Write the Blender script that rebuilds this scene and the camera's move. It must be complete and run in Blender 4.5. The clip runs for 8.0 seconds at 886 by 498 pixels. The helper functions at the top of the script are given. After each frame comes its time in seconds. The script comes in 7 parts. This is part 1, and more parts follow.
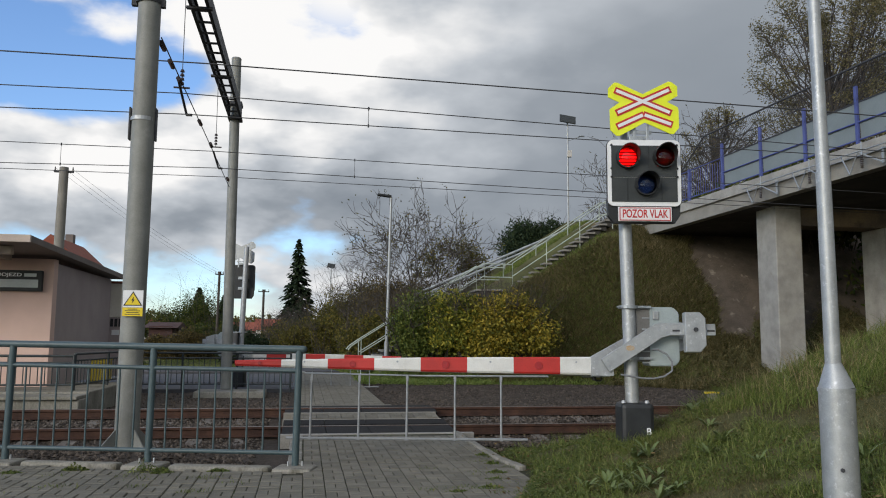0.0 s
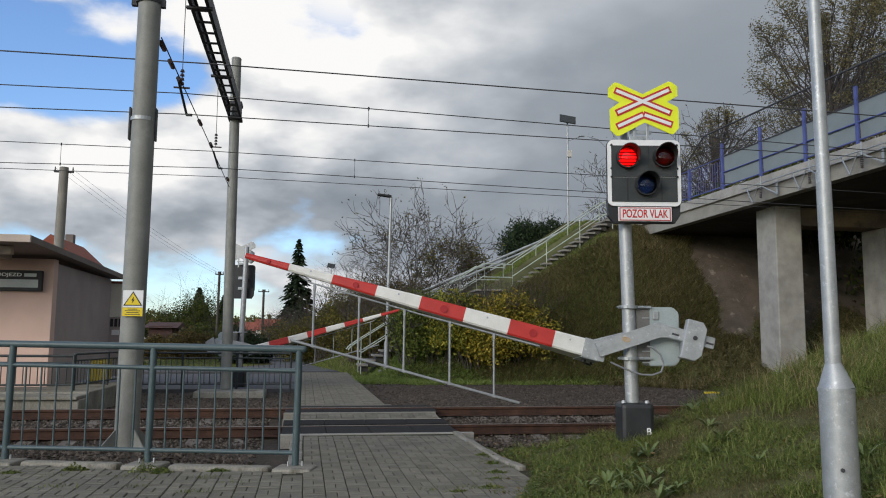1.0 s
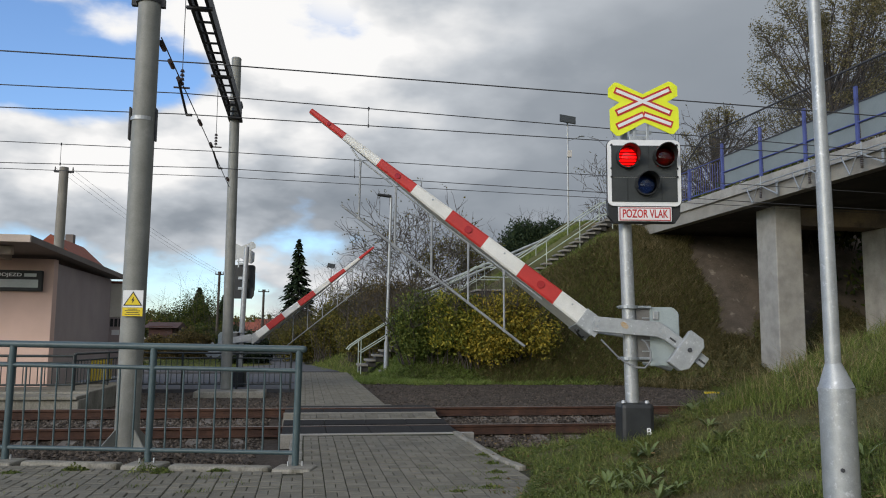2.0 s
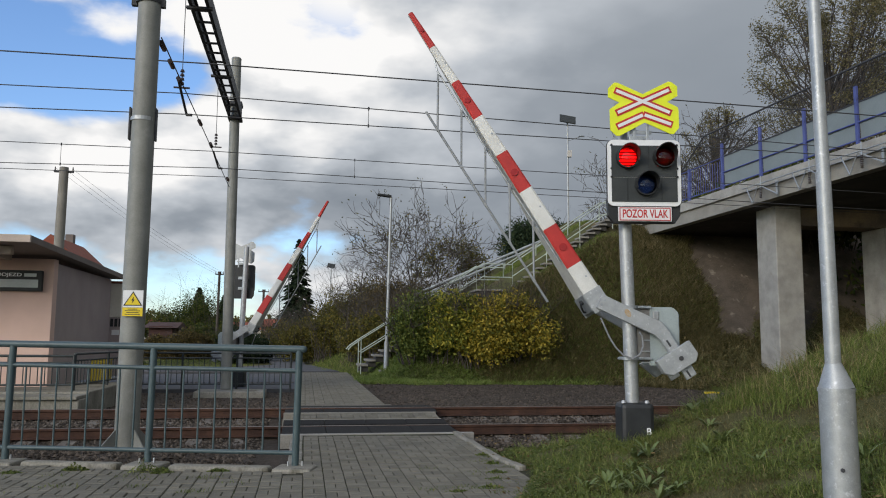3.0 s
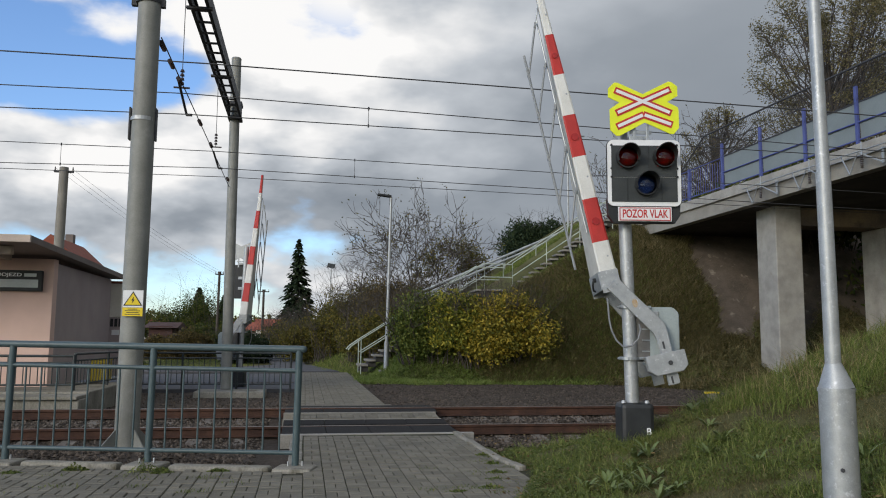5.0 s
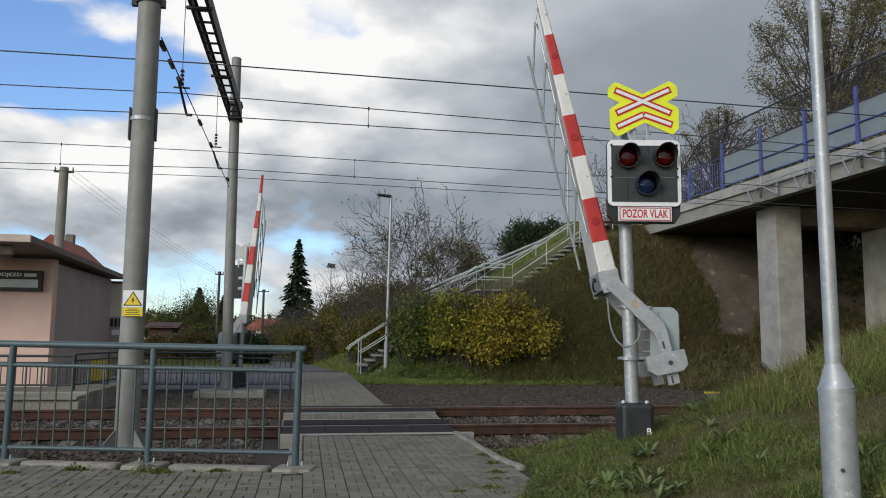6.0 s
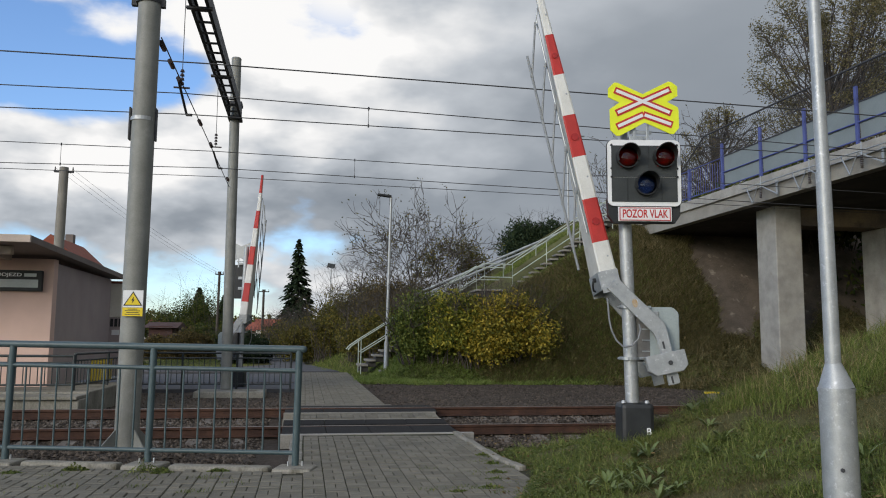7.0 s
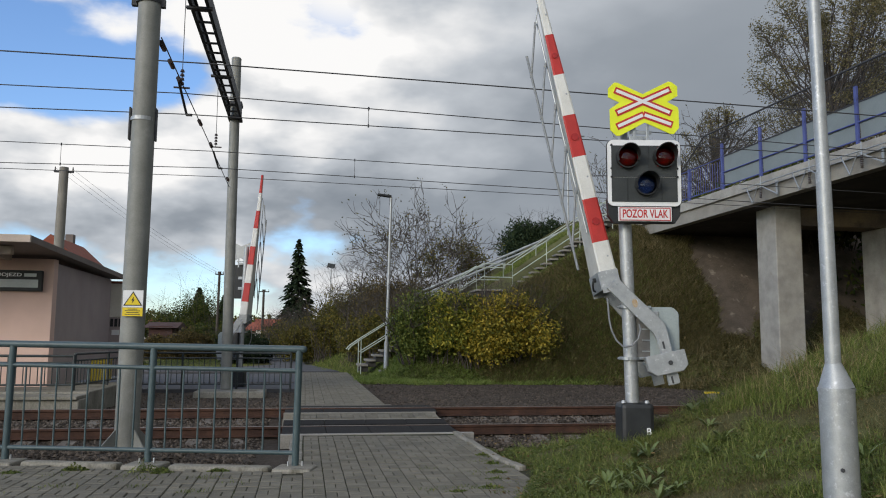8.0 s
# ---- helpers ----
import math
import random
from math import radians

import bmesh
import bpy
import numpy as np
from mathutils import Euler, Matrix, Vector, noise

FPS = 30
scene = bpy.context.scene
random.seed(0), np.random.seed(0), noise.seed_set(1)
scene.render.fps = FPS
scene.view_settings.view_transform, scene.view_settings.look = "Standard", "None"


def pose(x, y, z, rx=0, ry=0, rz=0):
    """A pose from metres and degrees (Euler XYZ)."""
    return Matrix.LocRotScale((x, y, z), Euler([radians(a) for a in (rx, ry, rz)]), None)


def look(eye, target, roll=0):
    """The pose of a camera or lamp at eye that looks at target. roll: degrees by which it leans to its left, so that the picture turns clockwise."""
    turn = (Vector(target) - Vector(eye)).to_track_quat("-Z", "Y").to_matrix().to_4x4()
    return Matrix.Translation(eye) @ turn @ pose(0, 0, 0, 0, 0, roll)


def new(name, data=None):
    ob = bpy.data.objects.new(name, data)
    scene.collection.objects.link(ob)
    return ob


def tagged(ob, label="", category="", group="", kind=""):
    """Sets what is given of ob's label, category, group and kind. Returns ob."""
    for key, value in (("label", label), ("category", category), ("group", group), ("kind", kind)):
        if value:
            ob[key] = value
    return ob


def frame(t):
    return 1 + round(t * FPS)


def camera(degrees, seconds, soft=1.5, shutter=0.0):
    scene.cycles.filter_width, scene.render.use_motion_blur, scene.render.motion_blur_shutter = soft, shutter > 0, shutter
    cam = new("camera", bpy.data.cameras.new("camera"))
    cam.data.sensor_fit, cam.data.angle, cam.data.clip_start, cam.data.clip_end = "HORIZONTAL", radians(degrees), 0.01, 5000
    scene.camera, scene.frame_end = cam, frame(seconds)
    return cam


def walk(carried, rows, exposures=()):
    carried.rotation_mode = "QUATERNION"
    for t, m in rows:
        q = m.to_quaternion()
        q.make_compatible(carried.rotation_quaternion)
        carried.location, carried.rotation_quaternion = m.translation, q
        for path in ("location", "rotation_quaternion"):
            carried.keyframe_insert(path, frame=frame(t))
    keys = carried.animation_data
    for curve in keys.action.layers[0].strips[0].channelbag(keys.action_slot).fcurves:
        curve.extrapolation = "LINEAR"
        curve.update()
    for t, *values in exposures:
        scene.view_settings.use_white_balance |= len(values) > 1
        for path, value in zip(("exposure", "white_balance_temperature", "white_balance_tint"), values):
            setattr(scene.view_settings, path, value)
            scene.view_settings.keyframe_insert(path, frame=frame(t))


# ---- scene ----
# ---------------------------------------------------------------- camera
cam = camera(58.5, 8.0, soft=1.05)
EYE = (0.0, 0.0, 1.40)
VIEW = look(EYE, (1.69149, 9.79269, 2.51444), 0.48)
walk(cam, [(0.0, VIEW), (8.0, VIEW)], exposures=[(0.0, 0.0), (8.0, 0.0)])

# ---------------------------------------------------------------- world and sun
SUN_AZIMUTH, SUN_HEIGHT = 228.0, 21.0       # degrees: compass turn of the light's source from +Y, height over the horizon


def make_world():
    w = bpy.data.worlds.new("cloudy_sky")
    scene.world = w
    w.use_nodes = True
    nt = w.node_tree
    n = nt.nodes
    n.clear()
    out = n.new("ShaderNodeOutputWorld")
    sky = n.new("ShaderNodeTexSky")
    sky.sky_type, sky.sun_disc = 'NISHITA', False
    sky.sun_elevation, sky.sun_rotation = radians(SUN_HEIGHT), radians(SUN_AZIMUTH)
    sky.air_density, sky.dust_density, sky.ozone_density = 1.0, 0.6, 1.5
    blue = n.new("ShaderNodeBackground")
    blue.inputs["Strength"].default_value = 0.175
    tint = n.new("ShaderNodeMixRGB")
    tint.blend_type = 'MULTIPLY'
    tint.inputs["Fac"].default_value = 1.0
    tint.inputs["Color2"].default_value = (0.86, 1.02, 1.28, 1)
    nt.links.new(sky.outputs[0], tint.inputs["Color1"])
    nt.links.new(tint.outputs[0], blue.inputs["Color"])
    co = n.new("ShaderNodeTexCoord")
    way = co.outputs["Generated"]
    sep = n.new("ShaderNodeSeparateXYZ")
    nt.links.new(way, sep.inputs[0])
    X, Z = sep.outputs["X"], sep.outputs["Z"]

    def feed(socket, v):
        if isinstance(v, (int, float)):
            socket.default_value = v
        else:
            nt.links.new(v, socket)

    def calc(op, a, b=0.0, c=0.0):
        m = n.new("ShaderNodeMath")
        m.operation = op
        feed(m.inputs[0], a)
        feed(m.inputs[1], b)
        feed(m.inputs[2], c)
        return m.outputs[0]

    def ease(v, a, b):
        """0 at a, 1 at b, smooth between."""
        m = n.new("ShaderNodeMapRange")
        m.interpolation_type = 'SMOOTHSTEP'
        feed(m.inputs["Value"], v)
        m.inputs["From Min"].default_value, m.inputs["From Max"].default_value = a, b
        return m.outputs["Result"]

    def fluff(scale, detail, rough, move, distort=0.0):
        """Cloud noise over the directions, wider than high."""
        mp = n.new("ShaderNodeMapping")
        mp.inputs["Scale"].default_value = (1.0, 1.0, 2.1)
        mp.inputs["Location"].default_value = move
        nt.links.new(way, mp.inputs[0])
        t = n.new("ShaderNodeTexNoise")
        t.inputs["Scale"].default_value, t.inputs["Detail"].default_value = scale, detail
        t.inputs["Roughness"].default_value, t.inputs["Distortion"].default_value = rough, distort
        nt.links.new(mp.outputs[0], t.inputs["Vector"])
        return t.outputs["Fac"]
    # heaps of cloud; the same noise moved towards the sun tells lit tops from shaded undersides
    heap = fluff(4.2, 9, 0.50, (1.3, 0.2, 0.15))
    heap_lit = fluff(4.2, 5, 0.50, (1.3 - 0.035, 0.2, 0.15 + 0.10))
    broad = fluff(2.1, 4, 0.5, (4.1, 2.3, 0.6))
    # the west is clear high up, and the deck breaks up low over the land
    clear = calc('MULTIPLY', ease(calc('MULTIPLY_ADD', Z, 0.40, X), 0.045, -0.060), ease(calc('MULTIPLY_ADD', X, -0.16, Z), 0.255, 0.335))
    low = calc('MULTIPLY', ease(Z, 0.16, 0.09), ease(X, 0.10, -0.10))
    cover = calc('ADD', heap, calc('MULTIPLY_ADD', clear, -0.33, 0.20))
    cover = calc('MULTIPLY_ADD', low, -0.24, cover)
    cover = calc('MULTIPLY_ADD', ease(X, 0.04, 0.22), 0.22, cover)
    mask = ease(cover, 0.455, 0.58)
    # brightness: thin and white high in the north, thick and grey to the east and low down
    thin_x = calc('POWER', calc('DIVIDE', calc('ADD', X, -0.04), 0.23), 2.0)
    thin_z = calc('POWER', calc('DIVIDE', calc('ADD', Z, -0.47), 0.20), 2.0)
    thin = calc('EXPONENT', calc('MULTIPLY', calc('ADD', thin_x, thin_z), -1.0))
    upper = ease(Z, 0.20, 0.46)
    mask = calc('MAXIMUM', mask, ease(thin, 0.62, 0.90))
    edge = calc('MULTIPLY', calc('SUBTRACT', heap, heap_lit), 2.3)
    edge = calc('MULTIPLY', edge, ease(X, 0.55, -0.15))
    tone = calc('MULTIPLY_ADD', thin, 0.66, calc('MULTIPLY_ADD', upper, 0.14, 0.19))
    tone = calc('ADD', tone, calc('MULTIPLY', calc('SUBTRACT', 0.52, broad), 0.6))
    tone = calc('ADD', tone, edge)
    tone = calc('MULTIPLY_ADD', ease(X, 0.16, -0.10), 0.34, tone)
    tone = calc('MULTIPLY_ADD', ease(Z, 0.11, 0.02), 0.22, tone)
    tone = calc('MULTIPLY_ADD', ease(X, 0.16, 0.40), -0.07, tone)
    shade = n.new("ShaderNodeValToRGB")
    cr = shade.color_ramp
    cr.elements[0].position, cr.elements[0].color = 0.0, (0.235, 0.268, 0.312, 1)
    cr.elements[1].position, cr.elements[1].color = 0.85, (1.02, 1.01, 1.0, 1)
    for at, c in ((0.25, (0.33, 0.365, 0.41, 1)), (0.50, (0.55, 0.585, 0.63, 1))):
        e = cr.elements.new(at)
        e.color = c
    nt.links.new(tone, shade.inputs[0])
    cloud = n.new("ShaderNodeBackground")
    cloud.inputs["Strength"].default_value = 0.95
    nt.links.new(shade.outputs[0], cloud.inputs["Color"])
    mix = n.new("ShaderNodeMixShader")
    nt.links.new(mask, mix.inputs[0])
    nt.links.new(blue.outputs[0], mix.inputs[1])
    nt.links.new(cloud.outputs[0], mix.inputs[2])
    nt.links.new(mix.outputs[0], out.inputs[0])


make_world()
sun_data = bpy.data.lights.new("sun", 'SUN')
sun_data.energy, sun_data.angle, sun_data.color = 1.65, radians(22), (1.0, 0.915, 0.76)
sun = new("sun", sun_data)
_a, _h = radians(SUN_AZIMUTH), radians(SUN_HEIGHT)
SUN_FROM = Vector((math.sin(_a) * math.cos(_h), math.cos(_a) * math.cos(_h), math.sin(_h)))
sun.matrix_world = look(SUN_FROM * 60, (0, 0, 0))


# ---------------------------------------------------------------- materials
def mat(name, c, rough=0.7, c2=None, scale=6.0, fine=60.0, bump=0.2, metal=0.0, spec=0.4, amount=1.0, coord="Object",
        island=0.0, spot=None, spot_scale=3.0, spot_size=0.62, stretch=None, glossvar=0.1, objrand=0.0):
    """A surface with variation at two scales, relief, and optional spots (rust, moss, dirt)."""
    m = bpy.data.materials.new(name)
    m.use_nodes = True
    nt = m.node_tree
    n, l = nt.nodes, nt.links
    b = n["Principled BSDF"]
    b.inputs["Roughness"].default_value, b.inputs["Metallic"].default_value = rough, metal
    b.inputs["Specular IOR Level"].default_value = spec
    co = n.new("ShaderNodeTexCoord")
    vec = co.outputs[coord]
    if stretch:
        mp = n.new("ShaderNodeMapping")
        mp.inputs["Scale"].default_value = stretch
        l.new(vec, mp.inputs[0])
        vec = mp.outputs[0]
    big = n.new("ShaderNodeTexNoise")
    big.inputs["Scale"].default_value, big.inputs["Detail"].default_value = scale, 6
    big.inputs["Roughness"].default_value = 0.6
    small = n.new("ShaderNodeTexNoise")
    small.inputs["Scale"].default_value, small.inputs["Detail"].default_value = fine, 4
    l.new(vec, big.inputs["Vector"])
    l.new(vec, small.inputs["Vector"])
    c2 = c2 or tuple(v * 0.72 for v in c)
    r = n.new("ShaderNodeValToRGB")
    r.color_ramp.elements[0].position, r.color_ramp.elements[1].position = 0.34, 0.66
    r.color_ramp.elements[0].color, r.color_ramp.elements[1].color = (*c2, 1), (*c, 1)
    add = n.new("ShaderNodeMath")
    add.operation = 'MULTIPLY_ADD'
    add.inputs[1].default_value = 0.45 * amount
    l.new(small.outputs["Fac"], add.inputs[0])
    sub = n.new("ShaderNodeMath")
    sub.operation = 'SUBTRACT'
    sub.inputs[1].default_value = 0.225 * amount
    l.new(big.outputs["Fac"], sub.inputs[0])
    l.new(sub.outputs[0], add.inputs[2])
    last = add.outputs[0]
    if island or objrand:
        gi = n.new("ShaderNodeNewGeometry") if island else n.new("ShaderNodeObjectInfo")
        k = n.new("ShaderNodeMath")
        k.operation = 'MULTIPLY_ADD'
        k.inputs[1].default_value = island or objrand
        l.new(gi.outputs["Random Per Island"] if island else gi.outputs["Random"], k.inputs[0])
        s2 = n.new("ShaderNodeMath")
        s2.operation = 'SUBTRACT'
        s2.inputs[1].default_value = 0.5 * (island or objrand)
        l.new(last, s2.inputs[0])
        l.new(s2.outputs[0], k.inputs[2])
        last = k.outputs[0]
    l.new(last, r.inputs[0])
    colour = r.outputs[0]
    if spot:
        sp = n.new("ShaderNodeTexNoise")
        sp.inputs["Scale"].default_value, sp.inputs["Detail"].default_value = spot_scale, 8
        sp.inputs["Roughness"].default_value = 0.65
        l.new(vec, sp.inputs["Vector"])
        sr = n.new("ShaderNodeValToRGB")
        sr.color_ramp.elements[0].position, sr.color_ramp.elements[1].position = spot_size, spot_size + 0.12
        l.new(sp.outputs["Fac"], sr.inputs[0])
        mx = n.new("ShaderNodeMixRGB")
        mx.inputs["Color2"].default_value = (*spot, 1)
        l.new(sr.outputs[0], mx.inputs["Fac"])
        l.new(colour, mx.inputs["Color1"])
        colour = mx.outputs[0]
    l.new(colour, b.inputs["Base Color"])
    if glossvar:
        gv = n.new("ShaderNodeMath")
        gv.operation = 'MULTIPLY_ADD'
        gv.inputs[1].default_value, gv.inputs[2].default_value = glossvar * 2, rough - glossvar
        l.new(big.outputs["Fac"], gv.inputs[0])
        l.new(gv.outputs[0], b.inputs["Roughness"])
    if bump:
        bp = n.new("ShaderNodeBump")
        bp.inputs["Strength"].default_value, bp.inputs["Distance"].default_value = bump, 0.01
        l.new(small.outputs["Fac"], bp.inputs["Height"])
        l.new(bp.outputs[0], b.inputs["Normal"])
    return m


def leaf_mat(name, a, b_, c_):
    m = bpy.data.materials.new(name)
    m.use_nodes = True
    n, l = m.node_tree.nodes, m.node_tree.links
    b = n["Principled BSDF"]
    b.inputs["Roughness"].default_value = 0.65
    b.inputs["Specular IOR Level"].default_value = 0.2
    g = n.new("ShaderNodeNewGeometry")
    r = n.new("ShaderNodeValToRGB")
    r.color_ramp.elements[0].color, r.color_ramp.elements[1].color = (*a, 1), (*c_, 1)
    e = r.color_ramp.elements.new(0.55)
    e.color = (*b_, 1)
    l.new(g.outputs["Random Per Island"], r.inputs[0])
    l.new(r.outputs[0], b.inputs["Base Color"])
    tr = n.new("ShaderNodeBsdfTranslucent")
    l.new(r.outputs[0], tr.inputs["Color"])
    mx = n.new("ShaderNodeMixShader")
    mx.inputs[0].default_value = 0.3
    l.new(b.outputs[0], mx.inputs[1])
    l.new(tr.outputs[0], mx.inputs[2])
    l.new(mx.outputs[0], n["Material Output"].inputs[0])
    return m


def glow_mat(name, c, strength):
    m = bpy.data.materials.new(name)
    m.use_nodes = True
    b = m.node_tree.nodes["Principled BSDF"]
    b.inputs["Base Color"].default_value = (*c, 1)
    b.inputs["Emission Color"].default_value = (*c, 1)
    b.inputs["Emission Strength"].default_value = strength
    return m


def lens_mat(name, c):
    m = bpy.data.materials.new(name)
    m.use_nodes = True
    n, l = m.node_tree.nodes, m.node_tree.links
    t = n.new("ShaderNodeBsdfTransparent")
    t.inputs["Color"].default_value = (*c, 1)
    g = n.new("ShaderNodeBsdfGlossy")
    g.inputs["Roughness"].default_value = 0.12
    f = n.new("ShaderNodeFresnel")
    mx = n.new("ShaderNodeMixShader")
    l.new(f.outputs[0], mx.inputs[0])
    l.new(t.outputs[0], mx.inputs[1])
    l.new(g.outputs[0], mx.inputs[2])
    l.new(mx.outputs[0], n["Material Output"].inputs[0])
    return m


GALV = mat("galvanised_steel", (0.42, 0.44, 0.45), 0.45, (0.30, 0.32, 0.33), 7, 90, 0.08, metal=0.55, spot=(0.50, 0.51, 0.52), spot_scale=14)
ROD_STEEL = mat("dull_zinc_rod", (0.30, 0.31, 0.315), 0.6, (0.22, 0.23, 0.235), 9, 90, 0.05, metal=0.2)
GALV_LIGHT = mat("light_galvanised_steel", (0.43, 0.44, 0.44), 0.5, (0.33, 0.34, 0.34), 9, 110, 0.08, metal=0.45, spot=(0.62, 0.63, 0.64), spot_scale=20, spot_size=0.58)
MAST = mat("grey_mast_paint", (0.26, 0.26, 0.235), 0.55, (0.19, 0.19, 0.17), 3, 60, 0.06, spot=(0.30, 0.295, 0.27), spot_scale=6)
DARK_STEEL = mat("dark_lattice_steel", (0.055, 0.055, 0.058), 0.6, (0.03, 0.03, 0.033), 6, 70, 0.1)
FENCE = mat("blue_grey_fence_paint", (0.072, 0.105, 0.112), 0.45, (0.05, 0.078, 0.085), 6, 120, 0.12, spot=(0.12, 0.16, 0.17), spot_scale=25)
RAIL_RUST = mat("rusty_rail", (0.088, 0.046, 0.032), 0.8, (0.045, 0.026, 0.020), 5, 90, 0.3, spec=0.2)
RAIL_TOP = mat("polished_rail_head", (0.20, 0.17, 0.15), 0.35, (0.12, 0.10, 0.09), 10, 80, 0.05, metal=0.6)
RUBBER = mat("black_rubber_panel", (0.026, 0.025, 0.025), 0.85, (0.015, 0.015, 0.015), 4, 80, 0.3, spec=0.15)
PAVER = mat("grey_concrete_paver", (0.196, 0.181, 0.144), 0.85, (0.138, 0.128, 0.102), 2.0, 130, 0.5, spec=0.2, objrand=0.35, spot=(0.13, 0.13, 0.11), spot_scale=5, spot_size=0.66)
PAVER_STUFF = mat("grey_concrete_paver_far", (0.196, 0.181, 0.144), 0.85, (0.138, 0.128, 0.102), 2.0, 130, 0.5, spec=0.2, island=0.35)
JOINT = mat("dirty_sand_joint", (0.065, 0.06, 0.045), 0.95, (0.035, 0.036, 0.022), 5, 80, 0.5, spec=0.1, spot=(0.05, 0.065, 0.02), spot_scale=2.0, spot_size=0.5)
CONCRETE = mat("weathered_concrete", (0.285, 0.267, 0.23), 0.85, (0.21, 0.195, 0.168), 1.6, 60, 0.35, spec=0.25, spot=(0.22, 0.20, 0.17), spot_scale=2.2, spot_size=0.6)
CONCRETE_DARK = mat("near_black_concrete", (0.075, 0.07, 0.064), 0.9, (0.04, 0.037, 0.034), 1.2, 60, 0.3, spec=0.15, spot=(0.11, 0.10, 0.09), spot_scale=1.5, spot_size=0.6)
CONCRETE_STAINED = mat("ochre_stained_concrete", (0.22, 0.165, 0.105), 0.88, (0.10, 0.085, 0.07), 1.1, 60, 0.35, spec=0.2, spot=(0.07, 0.06, 0.052), spot_scale=1.3, spot_size=0.55)
CONCRETE_PALE = mat("pale_concrete", (0.365, 0.347, 0.307), 0.85, (0.25, 0.236, 0.21), 2.2, 60, 0.35, spec=0.25, spot=(0.28, 0.25, 0.21), spot_scale=3.2, spot_size=0.62)
CONCRETE_DIRTY = mat("stained_platform_concrete", (0.34, 0.32, 0.275), 0.88, (0.17, 0.16, 0.13), 1.3, 50, 0.4, spec=0.2, spot=(0.11, 0.10, 0.075), spot_scale=2.6, spot_size=0.54, stretch=(1.0, 1.0, 0.5))
BALLAST = mat("brown_ballast", (0.090, 0.072, 0.056), 0.9, (0.040, 0.032, 0.026), 18, 55, 1.0, spec=0.15)
STONE = mat("ballast_stone", (0.128, 0.104, 0.084), 0.9, (0.044, 0.036, 0.029), 8, 60, 0.6, spec=0.15, island=0.9)
GROUND = mat("grassy_ground", (0.115, 0.118, 0.048), 0.95, (0.065, 0.060, 0.028), 0.8, 25, 1.0, spec=0.1, spot=(0.15, 0.118, 0.066), spot_scale=0.45, spot_size=0.52)
ASPHALT = mat("grey_asphalt", (0.115, 0.115, 0.12), 0.9, (0.085, 0.085, 0.09), 1.5, 120, 0.4, spec=0.2)
WHITE_PAINT = mat("white_boom_paint", (0.74, 0.73, 0.69), 0.5, (0.60, 0.59, 0.55), 4, 70, 0.15, spot=(0.42, 0.38, 0.32), spot_scale=9, spot_size=0.68)
RED_PAINT = mat("red_boom_paint", (0.52, 0.035, 0.028), 0.45, (0.40, 0.028, 0.022), 4, 70, 0.15, spot=(0.30, 0.05, 0.04), spot_scale=9, spot_size=0.68)
RED_REFLECTOR = mat("red_reflector", (0.38, 0.015, 0.015), 0.2, (0.30, 0.01, 0.01), 20, 90, 0.02)
SIGN_YELLOW = mat("fluorescent_yellow_sheet", (0.80, 0.86, 0.03), 0.4, (0.74, 0.80, 0.025), 5, 60, 0.02)
SIGN_RED = mat("red_sign_sheet", (0.50, 0.03, 0.03), 0.4, (0.45, 0.025, 0.025), 5, 60, 0.02)
SIGN_WHITE = mat("white_sign_sheet", (0.80, 0.80, 0.80), 0.4, (0.74, 0.74, 0.74), 5, 60, 0.02)
BLACK_PLASTIC = mat("black_plastic", (0.028, 0.030, 0.031), 0.5, (0.018, 0.019, 0.020), 6, 90, 0.1)
DARK_BOARD = mat("dark_signal_board", (0.045, 0.05, 0.05), 0.55, (0.03, 0.034, 0.034), 4, 70, 0.08)
BOX_GREY = mat("grey_drive_cover", (0.35, 0.40, 0.40), 0.5, (0.29, 0.33, 0.33), 3, 70, 0.06, spot=(0.26, 0.29, 0.29), spot_scale=5)
PINK = mat("pink_render", (0.76, 0.545, 0.465), 0.9, (0.68, 0.485, 0.41), 1.2, 90, 0.3, spec=0.15)
ROOF_EDGE = mat("cream_roof_edge", (0.56, 0.46, 0.39), 0.7, (0.46, 0.38, 0.32), 2, 60, 0.1)
ROOF_DARK = mat("brown_roof_metal", (0.19, 0.155, 0.135), 0.6, (0.14, 0.112, 0.098), 3, 60, 0.1)
BLUE_PAINT = mat("blue_bridge_paint", (0.075, 0.095, 0.27), 0.5, (0.055, 0.07, 0.21), 3, 60, 0.1)
GLASS_PANEL = mat("grey_green_barrier_panel", (0.20, 0.225, 0.22), 0.4, (0.165, 0.187, 0.183), 1.0, 40, 0.03)
WIRE = mat("dark_wire", (0.05, 0.05, 0.052), 0.55, (0.035, 0.035, 0.036), 20, 60, 0.0)
BROWN_INSULATOR = mat("dark_insulator", (0.045, 0.028, 0.022), 0.3, (0.03, 0.02, 0.017), 20, 60, 0.0)
BARK = mat("grey_brown_bark", (0.085, 0.070, 0.058), 0.9, (0.05, 0.042, 0.036), 6, 40, 0.6)
ROOF_RED = mat("red_roof_tile", (0.30, 0.09, 0.055), 0.85, (0.22, 0.065, 0.042), 2, 30, 0.3)
HOUSE_WALL = mat("pale_house_wall", (0.55, 0.52, 0.47), 0.9, (0.48, 0.45, 0.41), 1, 30, 0.2)
HOUSE_GLASS = mat("dark_window_glass", (0.03, 0.035, 0.04), 0.15, (0.02, 0.023, 0.027), 3, 20, 0.0)
